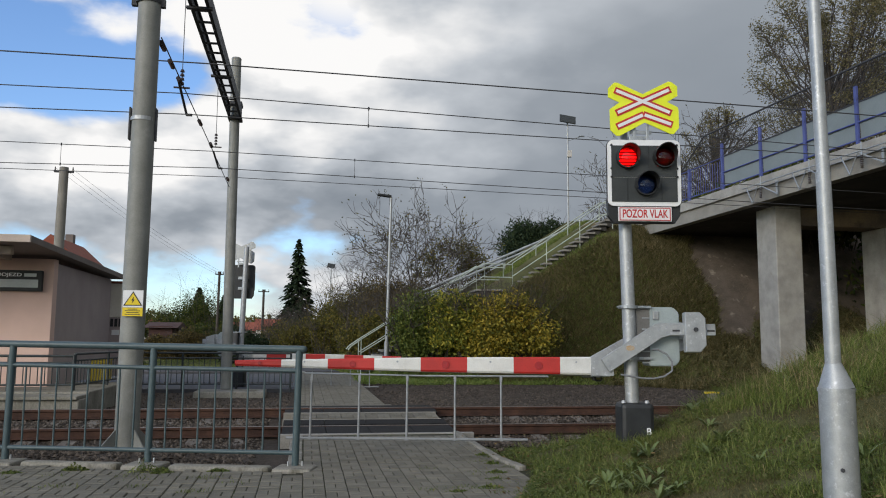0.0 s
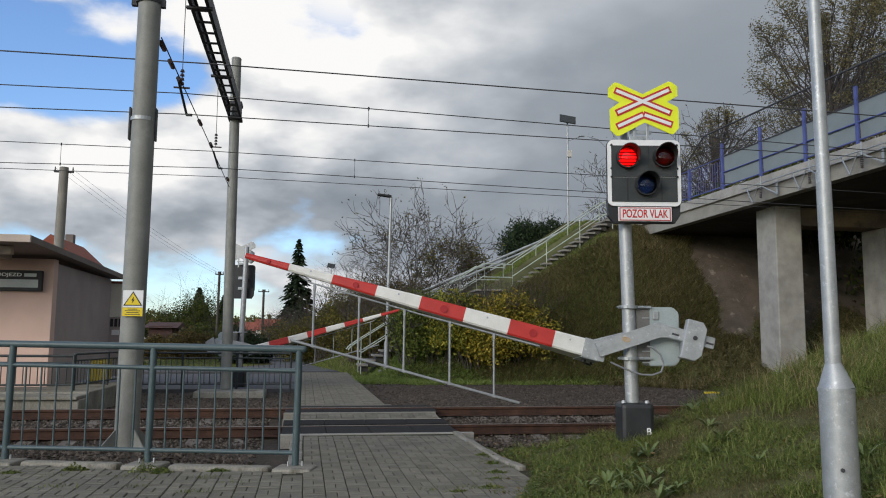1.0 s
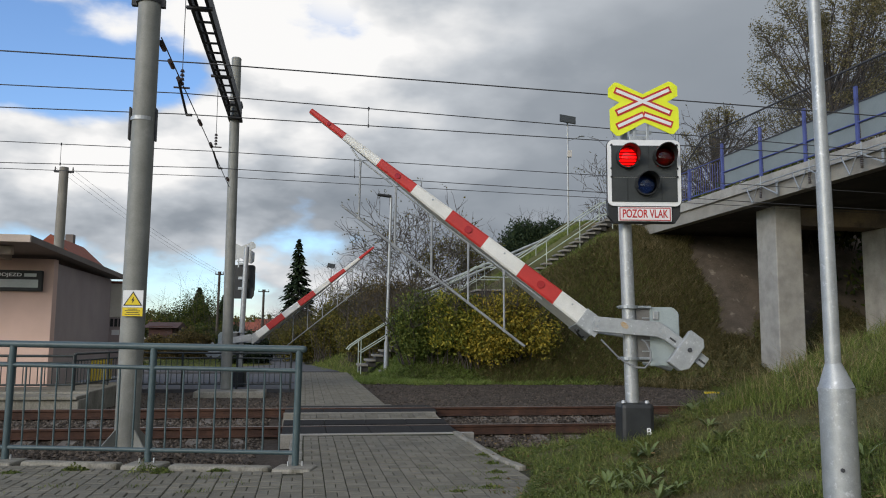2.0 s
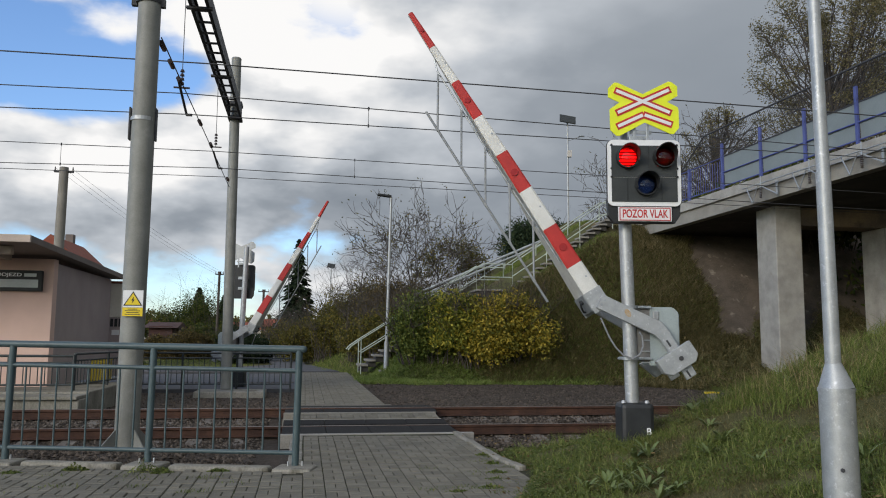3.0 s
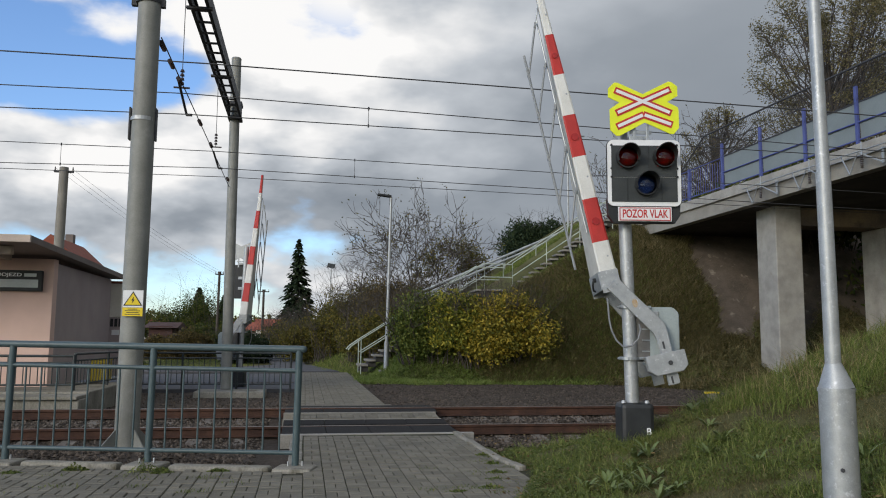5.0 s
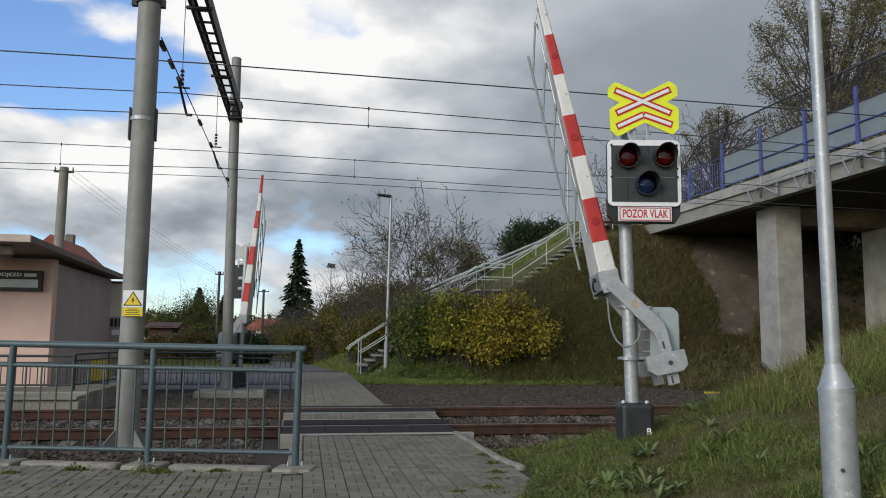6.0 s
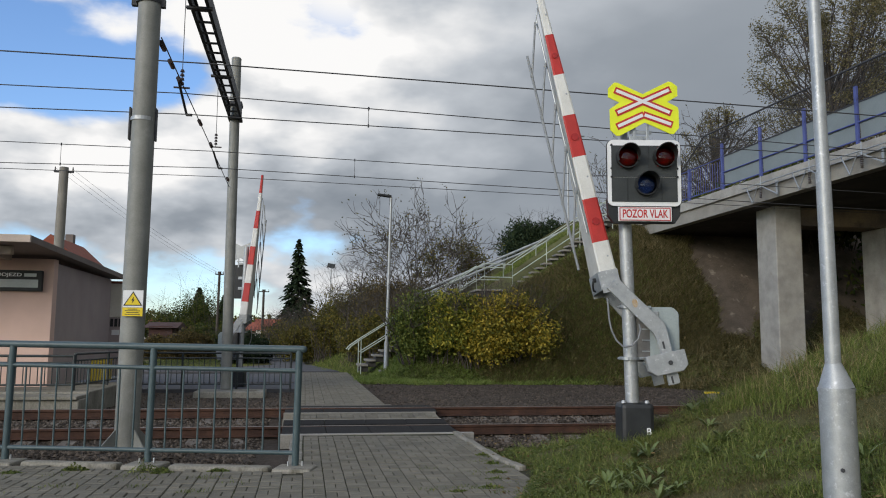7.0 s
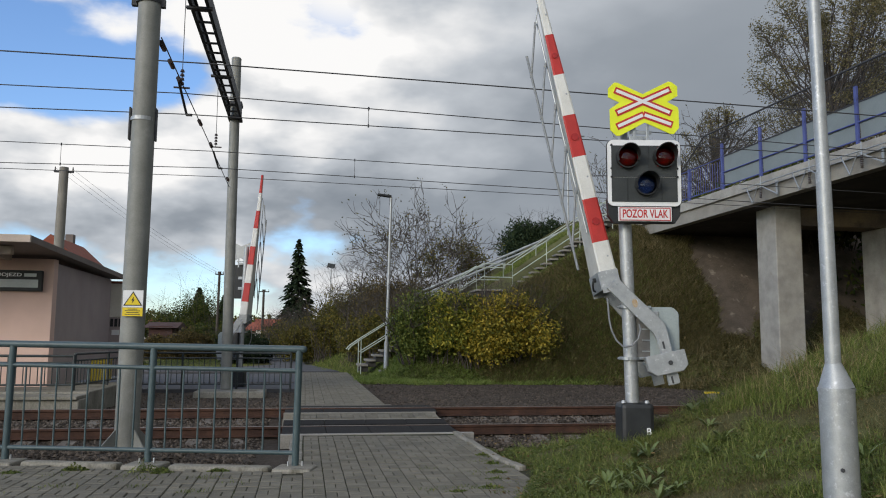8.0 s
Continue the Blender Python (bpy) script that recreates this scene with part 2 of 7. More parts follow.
YELLOW_PLASTIC = mat("yellow_bin_plastic", (0.62, 0.46, 0.03), 0.5, (0.52, 0.38, 0.025), 4, 60, 0.05)
RAIL_LIGHT = mat("pale_green_handrail_paint", (0.44, 0.49, 0.42), 0.5, (0.36, 0.40, 0.34), 5, 60, 0.1)
LEAF_YELLOW = leaf_mat("yellow_autumn_leaves", (0.085, 0.095, 0.02), (0.29, 0.245, 0.036), (0.52, 0.375, 0.055))
LEAF_GREEN = leaf_mat("dull_green_leaves", (0.03, 0.05, 0.012), (0.065, 0.085, 0.018), (0.12, 0.12, 0.025))
LEAF_FRESH = leaf_mat("fresh_green_leaves", (0.06, 0.09, 0.022), (0.13, 0.165, 0.035), (0.24, 0.25, 0.055))
LEAF_MIX = leaf_mat("green_yellow_leaves", (0.07, 0.095, 0.02), (0.20, 0.215, 0.035), (0.48, 0.40, 0.055))
LEAF_BROWN = leaf_mat("brown_autumn_leaves", (0.06, 0.05, 0.022), (0.11, 0.085, 0.032), (0.18, 0.13, 0.04))
LEAF_OLIVE = leaf_mat("olive_autumn_leaves", (0.055, 0.062, 0.017), (0.12, 0.11, 0.026), (0.21, 0.16, 0.032))
NEEDLE = leaf_mat("dark_spruce_needles", (0.018, 0.032, 0.016), (0.032, 0.052, 0.024), (0.055, 0.075, 0.032))
LEAF_TREE = leaf_mat("thinning_tree_leaves", (0.075, 0.072, 0.038), (0.15, 0.135, 0.065), (0.26, 0.21, 0.105))
GRASS_GREEN = leaf_mat("green_grass_blades", (0.075, 0.108, 0.022), (0.155, 0.20, 0.045), (0.29, 0.30, 0.10))
GRASS_OLIVE = leaf_mat("olive_bank_grass", (0.062, 0.062, 0.024), (0.130, 0.115, 0.048), (0.235, 0.19, 0.088))
GRASS_DRY = leaf_mat("dry_grass_blades", (0.12, 0.105, 0.045), (0.25, 0.20, 0.095), (0.42, 0.34, 0.18))


# ---------------------------------------------------------------- mesh helpers
def part(name, bm, material, parent=None, label="", smooth=False):
    """Links a bmesh as one mesh object, under a thing or a part when parent is given."""
    me = bpy.data.meshes.new(name)
    bm.normal_update()
    bm.to_mesh(me)
    bm.free()
    me.materials.append(material)
    if smooth:
        me.polygons.foreach_set("use_smooth", [True] * len(me.polygons))
        try:
            me.set_sharp_from_angle(angle=radians(35))
        except AttributeError:
            pass
    ob = new(name, me)
    if parent:
        ob.parent = parent
    if label:
        ob["label"] = label
    return ob


def raw(name, verts, faces, material, parent=None):
    me = bpy.data.meshes.new(name)
    me.from_pydata(verts, [], faces)
    me.materials.append(material)
    ob = new(name, me)
    if parent:
        ob.parent = parent
    return ob


def base(name, m, label, category, group="", kind=""):
    e = new(name)
    e.empty_display_size = 0.2
    e.matrix_basis = m if isinstance(m, Matrix) else Matrix.Translation(m)
    return tagged(e, label, category, group, kind)


def box(bm, c, s, bevel=0.0, m=None):
    r = bmesh.ops.create_cube(bm, size=1.0)
    vs = r["verts"]
    bmesh.ops.scale(bm, vec=s, verts=vs)
    if bevel:
        es = list({e for v in vs for e in v.link_edges})
        b = bmesh.ops.bevel(bm, geom=es, offset=bevel, segments=2, affect='EDGES', profile=0.5)
        vs = list({v for f in b["faces"] for v in f.verts} | {v for v in vs if v.is_valid})
    if m:
        bmesh.ops.transform(bm, matrix=m, verts=vs)
    bmesh.ops.translate(bm, vec=c, verts=vs)
    return vs


def tube(bm, p, q, r0, r1=None, n=12):
    p, q = Vector(p), Vector(q)
    d = q - p
    r1 = r0 if r1 is None else r1
    m = Matrix.Translation((p + q) / 2) @ d.to_track_quat('Z', 'Y').to_matrix().to_4x4()
    r = bmesh.ops.create_cone(bm, cap_ends=True, segments=n, radius1=r0, radius2=r1, depth=d.length, matrix=m)
    return r["verts"]


def slab(bm, outline, m, depth):
    """An outline in the x-z plane, given depth along y from 0 to depth, placed by m."""
    a = [bm.verts.new(m @ Vector((x, 0, z))) for x, z in outline]
    b = [bm.verts.new(m @ Vector((x, depth, z))) for x, z in outline]
    fs = [bm.faces.new(a), bm.faces.new(b[::-1])]
    for i in range(len(a)):
        j = (i + 1) % len(a)
        fs.append(bm.faces.new((a[j], a[i], b[i], b[j])))
    bmesh.ops.recalc_face_normals(bm, faces=fs)


def letters(name, text, size, material, parent, m, depth=0.002, width=None, bold=0.016):
    cu = bpy.data.curves.new(name, 'FONT')
    cu.body, cu.size, cu.extrude, cu.align_x, cu.align_y = text, size, depth, 'CENTER', 'CENTER'
    cu.offset = size * bold
    tmp = bpy.data.objects.new(name, cu)
    scene.collection.objects.link(tmp)
    me = bpy.data.meshes.new_from_object(tmp.evaluated_get(bpy.context.evaluated_depsgraph_get()))
    bpy.data.objects.remove(tmp)
    me.materials.clear()
    me.materials.append(material)
    if width:
        xs = [v.co.x for v in me.vertices]
        k = width / (max(xs) - min(xs))
        for v in me.vertices:
            v.co.x *= k
    me.transform(m @ pose(0, 0, 0, 90))
    ob = new(name, me)
    ob.parent = parent
    return ob


def smooth_step(a, b, x):
    t = min(1.0, max(0.0, (x - a) / (b - a)))
    return t * t * (3 - 2 * t)


# ---------------------------------------------------------------- ground
RAIL_NEAR, RAIL_FAR, CANT = 12.86, 14.36, 0.15


def ground_height(x, y):
    """Height of the natural ground: bank beside the path, embankment of the overpass, gentle far rise."""
    z = -0.10
    # trough below the track bed
    start = 9.0 if x < 2.3 else 11.0
    z -= 0.30 * smooth_step(start, start + 0.8, y) * (1.0 - smooth_step(26.0, 27.2, y))
    # bank on the camera's side of the track, right of the path
    bank = smooth_step(2.35, 4.3, x) * 0.42 + smooth_step(3.6, 9.5, x) * 1.42
    bank *= 1.0 - smooth_step(8.7 + 0.14 * x, 10.2 + 0.22 * x, y) if x < 30 else 0.0
    z += bank
    # turf creeping over the paving's edge
    if y < 8.6 and x < 3.2:
        z += 0.15 * smooth_step(0.0, 0.4, x - 2.25 + 0.42 * max(0.0, 8.2 - y)) * (1.0 - smooth_step(8.2, 8.6, y)) * (1.0 - smooth_step(2.5, 3.2, x))
    # embankment that carries the stairs and the road to the overpass
    top = min(6.0, max(0.0, (x - 0.32 * max(0.0, y - 33.0) - 2.3) * 0.66))
    foot = smooth_step(24.6 - 0.10 * x, 31.2, y)
    z += top * foot
    z += 0.35 * smooth_step(23.0, 27.0, y) * smooth_step(1.9, 4.5, x)
    # low green bank right of the far path
    z += 1.3 * smooth_step(0.3, 3.5, x) * smooth_step(33.0, 40.0, y) * (1.0 - smooth_step(70, 110, y))
    # dry slope under the overpass
    z += 0.8 * smooth_step(9.0, 16.0, x) * smooth_step(17.5, 25.0, y) * (1.0 - foot)
    # the land rises far away
    z += 9.0 * smooth_step(160, 420, y)
    return z


def make_ground():
    def steps(fine_a, fine_b, fine, out_a, out_b):
        v = list(np.arange(fine_a, fine_b + 1e-6, fine))
        s, x = fine, fine_b
        while x < out_b:
            s *= 1.22
            x += s
            v.append(x)
        s, x = fine, fine_a
        while x > out_a:
            s *= 1.22
            x -= s
            v.insert(0, x)
        return v
    xs = steps(-6, 18, 0.24, -1500, 1500)
    ys = steps(2, 42, 0.24, -300, 3000)
    verts, faces = [], []
    for y in ys:
        for x in xs:
            wob = 0.035 * noise.noise((x * 0.9, y * 0.9, 0.0)) + 0.02 * noise.noise((x * 3.1, y * 3.1, 4.0))
            keep = 1.0 if x > 2.5 or y > 24 and x > 2.2 else 0.15
            verts.append((x, y, ground_height(x, y) + wob * keep))
    w = len(xs)
    for j in range(len(ys) - 1):
        for i in range(w - 1):
            a = j * w + i
            faces.append((a, a + 1, a + w + 1, a + w))
    ob = raw("ground", verts, faces, GROUND)
    ob.data.polygons.foreach_set("use_smooth", [True] * len(ob.data.polygons))
    return tagged(ob, "rough grassy earth with a bank and an embankment", "ground", kind="structure")


make_ground()


# ---------------------------------------------------------------- track bed, rails, crossing
def bed_height(y):
    if y < 12.4:
        return -0.04 - 0.18 * smooth_step(10.4, 11.9, y)
    if y < 15.2:
        return -0.22 + 0.05 * smooth_step(12.8, 13.0, y) + (y - 12.4) / 2.8 * 0.19
    return 0.02 - 0.17 * smooth_step(15.4, 18.0, y) + 0.10 * smooth_step(22.0, 25.5, y)


def make_track_bed():
    xs = list(np.arange(-14, 16.01, 0.2)) + [18, 24, 40, 90, 200]
    xs = [-200, -90, -40, -24, -18] + xs
    ys = list(np.arange(8.8, 26.9, 0.2))
    verts, faces = [], []
    for y in ys:
        for x in xs:
            edge = 0.0
            if y < 9.4 and x > 2.3:
                edge = -0.4
            if y > 25.4:
                edge = -0.2 * smooth_step(25.4, 26.8, y)
            if x > 2.2 and y < 11.8:
                edge = -0.35
            z = bed_height(y) + edge + 0.02 * noise.noise((x * 2.2, y * 2.2, 0)) + 0.015 * noise.noise((x * 7, y * 7, 3))
            if -0.6 < x < 2.6:
                z = min(z, -0.07) if y < 11.9 or y > 15.2 else min(z, -0.1 + 0.1 * (y - 12.86))
            verts.append((x, y, z))
    w = len(xs)
    for j in range(len(ys) - 1):
        for i in range(w - 1):
            a = j * w + i
            faces.append((a, a + 1, a + w + 1, a + w))
    ob = raw("track_bed", verts, faces, BALLAST)
    return tagged(ob, "brown gravel track bed with dark ballast", "track bed", kind="structure")


make_track_bed()


def rail_profile(bm, y, z, x0, x1, head_only=False):
    pts = [(-0.0625, -0.155), (0.0625, -0.155), (0.0625, -0.143), (0.012, -0.125), (0.010, -0.045), (0.034, -0.034), (0.034, -0.006),
           (0.026, 0.0), (-0.026, 0.0), (-0.034, -0.006), (-0.034, -0.034), (-0.010, -0.045), (-0.012, -0.125), (-0.0625, -0.143)]
    if head_only:
        pts = [(-0.027, -0.002), (0.027, -0.002), (0.025, 0.003), (-0.025, 0.003)]
    a = [bm.verts.new((x0, y + p, z + q)) for p, q in pts]
    b = [bm.verts.new((x1, y + p, z + q)) for p, q in pts]
    fs = [bm.faces.new(a), bm.faces.new(b[::-1])]
    for i in range(len(a)):
        j = (i + 1) % len(a)
        fs.append(bm.faces.new((a[j], a[i], b[i], b[j])))
    bmesh.ops.recalc_face_normals(bm, faces=fs)


def make_rail(y, z):
    bm = bmesh.new()
    rail_profile(bm, y, z, -150, 150)
    rail = tagged(part("rail", bm, RAIL_RUST), "rust-brown steel rail on concrete sleepers", "rail", "rails of the track")
    bm = bmesh.new()
    rail_profile(bm, y, z, -150, 150, True)
    part("running_surface", bm, RAIL_TOP, rail, "worn shiny rail head")
    return rail


make_rail(RAIL_NEAR, 0.0)
make_rail(RAIL_FAR, CANT)


SLEEPER_MAT = mat("dirty_sleeper_concrete", (0.24, 0.215, 0.185), 0.9, (0.11, 0.093, 0.078), 4, 60, 0.4, spec=0.2, spot=(0.10, 0.075, 0.06), spot_scale=5, spot_size=0.52)


def make_sleepers():
    bm = bmesh.new()
    outline = [(-0.14, -0.1), (0.14, -0.1), (0.105, 0.0), (-0.105, 0.0)]
    slab(bm, outline, pose(0, -1.25, 0), 2.5)
    me = bpy.data.meshes.new("sleeper")
    bm.to_mesh(me)
    bm.free()
    me.materials.append(SLEEPER_MAT)
    tilt = math.degrees(math.atan2(CANT, RAIL_FAR - RAIL_NEAR))
    for i in range(-24, 30):
        x = i * 0.6 + 0.2
        if -0.4 < x < 2.4:
            continue
        ob = new("sleeper", me)
        ob.matrix_basis = pose(x, (RAIL_NEAR + RAIL_FAR) / 2, CANT / 2 - 0.165 + random.uniform(-0.012, 0.004), tilt, 0, random.uniform(-1, 1))
        tagged(ob, "weathered concrete sleeper half buried in ballast", "sleeper", "sleepers of the track")


make_sleepers()


def scatter_stones(name, count, area, size, label, seed):
    """Loose stones as small irregular lumps."""
    rng = np.random.default_rng(seed)
    shape = np.array([(1, 0, 0), (-1, 0, 0), (0, 1, 0), (0, -1, 0), (0, 0, 1), (0, 0, -1)], float)
    tri = [(0, 2, 4), (2, 1, 4), (1, 3, 4), (3, 0, 4), (2, 0, 5), (1, 2, 5), (3, 1, 5), (0, 3, 5)]
    verts, faces = [], []
    x0, x1, y0, y1 = area
    for i in range(count):
        x, y = rng.uniform(x0, x1), rng.uniform(y0, y1)
        if (-0.55 if y < 15.2 else -0.3) < x < (2.5 if y < 15.2 else 1.8):
            continue
        if x > 2.2 and y < (9.9 + 0.35 * (x - 2.2) + 0.3 * math.sin(x * 5)):
            continue
        s = rng.uniform(*size)
        v = shape * s * rng.uniform(0.6, 1.2, (6, 3)) * (1, 1, 0.75)
        a = rng.uniform(0, 6.28)
        c, n_ = math.cos(a), math.sin(a)
        k = len(verts)
        for p in v:
            verts.append((x + p[0] * c - p[1] * n_, y + p[0] * n_ + p[1] * c, bed_height(y) + p[2] + s * 0.2))
        faces += [(k + t[0], k + t[1], k + t[2]) for t in tri]
    ob = raw(name, verts, faces, STONE)
    return tagged(ob, label, "ballast", kind="stuff")


scatter_stones("ballast_stones", 26000, (-7, 9, 9.2, 15.6), (0.018, 0.042), "loose brown ballast stones round the sleepers", 3)
scatter_stones("gravel_stones", 14000, (-6, 12, 15.4, 26.0), (0.015, 0.035), "loose brown gravel on the old track bed", 4)

PATH_X0, PATH_X1 = 0.02, 2.20


def make_crossing():
    """Rubber panels beside both rails, with pale concrete edge strips."""
    t = base("crossing_deck", (0, 0, 0), "black rubber crossing panels with pale concrete edges", "level crossing", kind="structure")

    def plate(name, x0, x1, y0, z0, y1, z1, material, thick=0.12):
        bm = bmesh.new()
        a = math.atan2(z1 - z0, y1 - y0)
        box(bm, ((x0 + x1) / 2, (y0 + y1) / 2, (z0 + z1) / 2 - thick / 2), (x1 - x0, math.hypot(y1 - y0, z1 - z0), thick), 0.006, Matrix.Rotation(a, 4, 'X'))
        part(name, bm, material, t)

    def lift(y):
        return (y - RAIL_NEAR) * CANT / (RAIL_FAR - RAIL_NEAR)
    w = (2.34 + 0.30) / 4
    for i in range(4):
        x0 = -0.30 + i * w
        plate("outer_panel", x0, x0 + w - 0.008, 11.86, -0.012, 12.80, 0.0, RUBBER)
        plate("inner_panel", x0, x0 + w - 0.008, 12.97, lift(12.97), 13.34, lift(13.34), RUBBER)
        plate("inner_panel", x0, x0 + w - 0.008, 13.96, lift(13.96), 14.25, lift(14.25), RUBBER)
        plate("outer_panel", x0, x0 + w - 0.008, 14.42, 0.15, 15.15, 0.12, RUBBER)
    plate("edge_strip", -0.32, 2.52, 11.74, 0.002, 11.855, 0.002, CONCRETE_PALE, 0.2)
    plate("edge_strip", -0.32, 2.30, 13.355, lift(13.355) + 0.004, 13.39, lift(13.39) + 0.004, CONCRETE)
    plate("edge_strip", -0.32, 2.30, 13.91, lift(13.91) + 0.004, 13.945, lift(13.945) + 0.004, CONCRETE)
    return t, lift


CROSSING, lift_at = make_crossing()


# ---------------------------------------------------------------- catenary
def make_mast(x, y, z0, z1, r0, r1, lean, label):
    t = base("catenary_mast", (x, y, z0), label, "catenary mast", "masts of the gantry")
    bm = bmesh.new()
    tube(bm, (0, 0, 0), (lean, 0, z1 - z0), r0, r1, 28)
    part("shaft", bm, MAST, t, smooth=True)
    bm = bmesh.new()
    tube(bm, (lean, 0, z1 - z0 - 0.01), (lean, 0, z1 - z0 + 0.03), r1 * 1.06, r1 * 0.9, 28)
    part("cap", bm, MAST, t, smooth=True)
    return t


def make_gantry():
    near = make_mast(-2.215, 10.88, -0.12, 8.6, 0.152, 0.146, 0.02, "tall grey painted tubular steel mast on a bolted foot")
    far = make_mast(-2.00, 21.66, 0.03, 8.95, 0.140, 0.130, -0.05, "grey painted tubular steel mast on a concrete block")
    # foot of the near mast: plate and ribs
    bm = bmesh.new()
    box(bm, (0, 0, 0.03), (0.62, 0.62, 0.05), 0.005)
    part("base_plate", bm, MAST, near)
    for k in range(4):
        bm = bmesh.new()
        m = Matrix.Rotation(radians(45 + 90 * k), 4, 'Z')
        slab(bm, [(0.155, 0.05), (0.40, 0.05), (0.40, 0.09), (0.17, 0.32), (0.155, 0.32)], m @ Matrix.Translation((0, -0.008, 0)), 0.016)
        part("rib", bm, MAST, near)
    bm = bmesh.new()
    tube(bm, (0, 0, 6.0), (0, 0, 6.05), 0.168, 0.168, 24)
    box(bm, (0.18, 0, 6.02), (0.08, 0.07, 0.12), 0.008)
    box(bm, (-0.18, 0, 6.02), (0.08, 0.07, 0.12), 0.008)
    part("clamp_ring", bm, DARK_STEEL, near)
    bm = bmesh.new()
    tube(bm, (0.0, 0, 4.36), (0.0, 0, 4.41), 0.157, 0.157, 24)
    part("steel_band", bm, GALV_LIGHT, near)
    for s in (-1, 1):
        bm = bmesh.new()
        box(bm, (s * 0.166, 0.02, 4.33), (0.022, 0.10, 0.44), 0.004)
        part("side_plate", bm, DARK_STEEL, near)
    # warning sign wrapped on the near mast
    sign = tagged(new("warning_sign"), "yellow and white high-voltage warning sign strapped to the mast", "sign")
    sign.matrix_basis = pose(-2.185, 10.70, 1.815, 0, 0, -4) @ Matrix.Diagonal((0.95, 1, 0.88, 1))
    bm = bmesh.new()
    box(bm, (0, 0, 0.055), (0.265, 0.006, 0.25), 0.001)
    part("white_plate", bm, SIGN_WHITE, sign)
    bm = bmesh.new()
    box(bm, (0, -0.001, -0.135), (0.265, 0.006, 0.125), 0.001)
    part("yellow_plate", bm, YELLOW_SIGN, sign)
    bm = bmesh.new()
    slab(bm, [(-0.125, -0.045), (0.125, -0.045), (0.0, 0.165)], pose(0, -0.006, 0), 0.002)
    part("black_triangle", bm, BLACK_PLASTIC, sign)
    bm = bmesh.new()
    slab(bm, [(-0.102, -0.032), (0.102, -0.032), (0.0, 0.138)], pose(0, -0.0085, 0), 0.002)
    part("yellow_triangle", bm, YELLOW_SIGN, sign)
    bm = bmesh.new()
    slab(bm, [(0.012, 0.09), (-0.022, 0.03), (-0.002, 0.032), (-0.012, -0.012), (0.024, 0.045), (0.004, 0.044)], pose(0, -0.011, 0), 0.002)
    part("lightning_bolt", bm, BLACK_PLASTIC, sign)
    for i, wd in enumerate((0.12, 0.20, 0.16, 0.20)):
        bm = bmesh.new()
        box(bm, (0, -0.005, -0.095 - i * 0.025), (wd, 0.002, 0.010))
        part("text_bar", bm, BLACK_PLASTIC, sign)
    # block under the far mast
    block = tagged(part("foundation_block", (lambda b: (box(b, (0, 0, 0), (1.75, 1.1, 0.36), 0.03), b)[1])(bmesh.new()), CONCRETE_DIRTY),
                   "stained concrete foundation block under the mast", "foundation")
    block.matrix_basis = pose(-1.83, 21.25, -0.17)
    bm = bmesh.new()
    for z in (7.22, 7.62):
        box(bm, (-0.02, -0.05, z), (0.36, 0.44, 0.08), 0.006)
    for a in (-0.16, 0.12):
        box(bm, (a, -0.26, 7.42), (0.05, 0.05, 0.36), 0.004)
    part("beam_bracket", bm, DARK_STEEL, far)
    # lattice beam between the two masts
    beam = base("gantry_beam", (-2.02, 0, 7.42), "dark steel lattice beam of the catenary gantry", "gantry beam")
    y0, y1 = 10.9, 21.5
    for sx in (-0.17, 0.17):
        bm = bmesh.new()
        box(bm, (sx, (y0 + y1) / 2, 0), (0.02, y1 - y0, 0.30), 0.003)
        for sz in (-0.14, 0.14):
            box(bm, (sx * 0.84, (y0 + y1) / 2, sz), (0.055, y1 - y0, 0.02), 0.003)
        part("chord", bm, DARK_STEEL, beam, "rolled steel channel")
    y = y0 + 0.2
    while y < y1 - 0.4:
        bm = bmesh.new()
        box(bm, (0, y, -0.13), (0.31, 0.05, 0.035), 0.003)
        part("batten", bm, DARK_STEEL, beam)
        y += 0.55
    for y in (14.2, 18.0):
        bm = bmesh.new()
        box(bm, (0, y, -0.175), (0.46, 0.09, 0.045), 0.004)
        part("hanger_plate", bm, DARK_STEEL, beam)
    return near, far


YELLOW_SIGN = mat("yellow_sign_sheet", (0.78, 0.58, 0.02), 0.4, (0.72, 0.53, 0.02), 5, 60, 0.02)
make_gantry()


def wire_height(ends, x):
    """Height over x of a wire that breaks at the support, x -2.1. ends: heights at x -7, at the support, and at x 7."""
    a, b, c = ends
    return b + ((a - b) / -4.9 if x < -2.1 else (c - b) / 9.1) * (x + 2.1)


def wire(name, y, ends, label, r=0.009, group="overhead wires"):
    bm = bmesh.new()
    pts = []
    for x in [-60, -30, -15, -7, -2.1, 2, 7, 12, 16, 25, 45, 90]:
        k = max(-20.0, min(22.0, x))
        pts.append((x, y, wire_height(ends, k)))
    for a, b in zip(pts, pts[1:]):
        tube(bm, a, b, r, n=6)
    return tagged(part(name, bm, WIRE), label, "overhead wire", group)


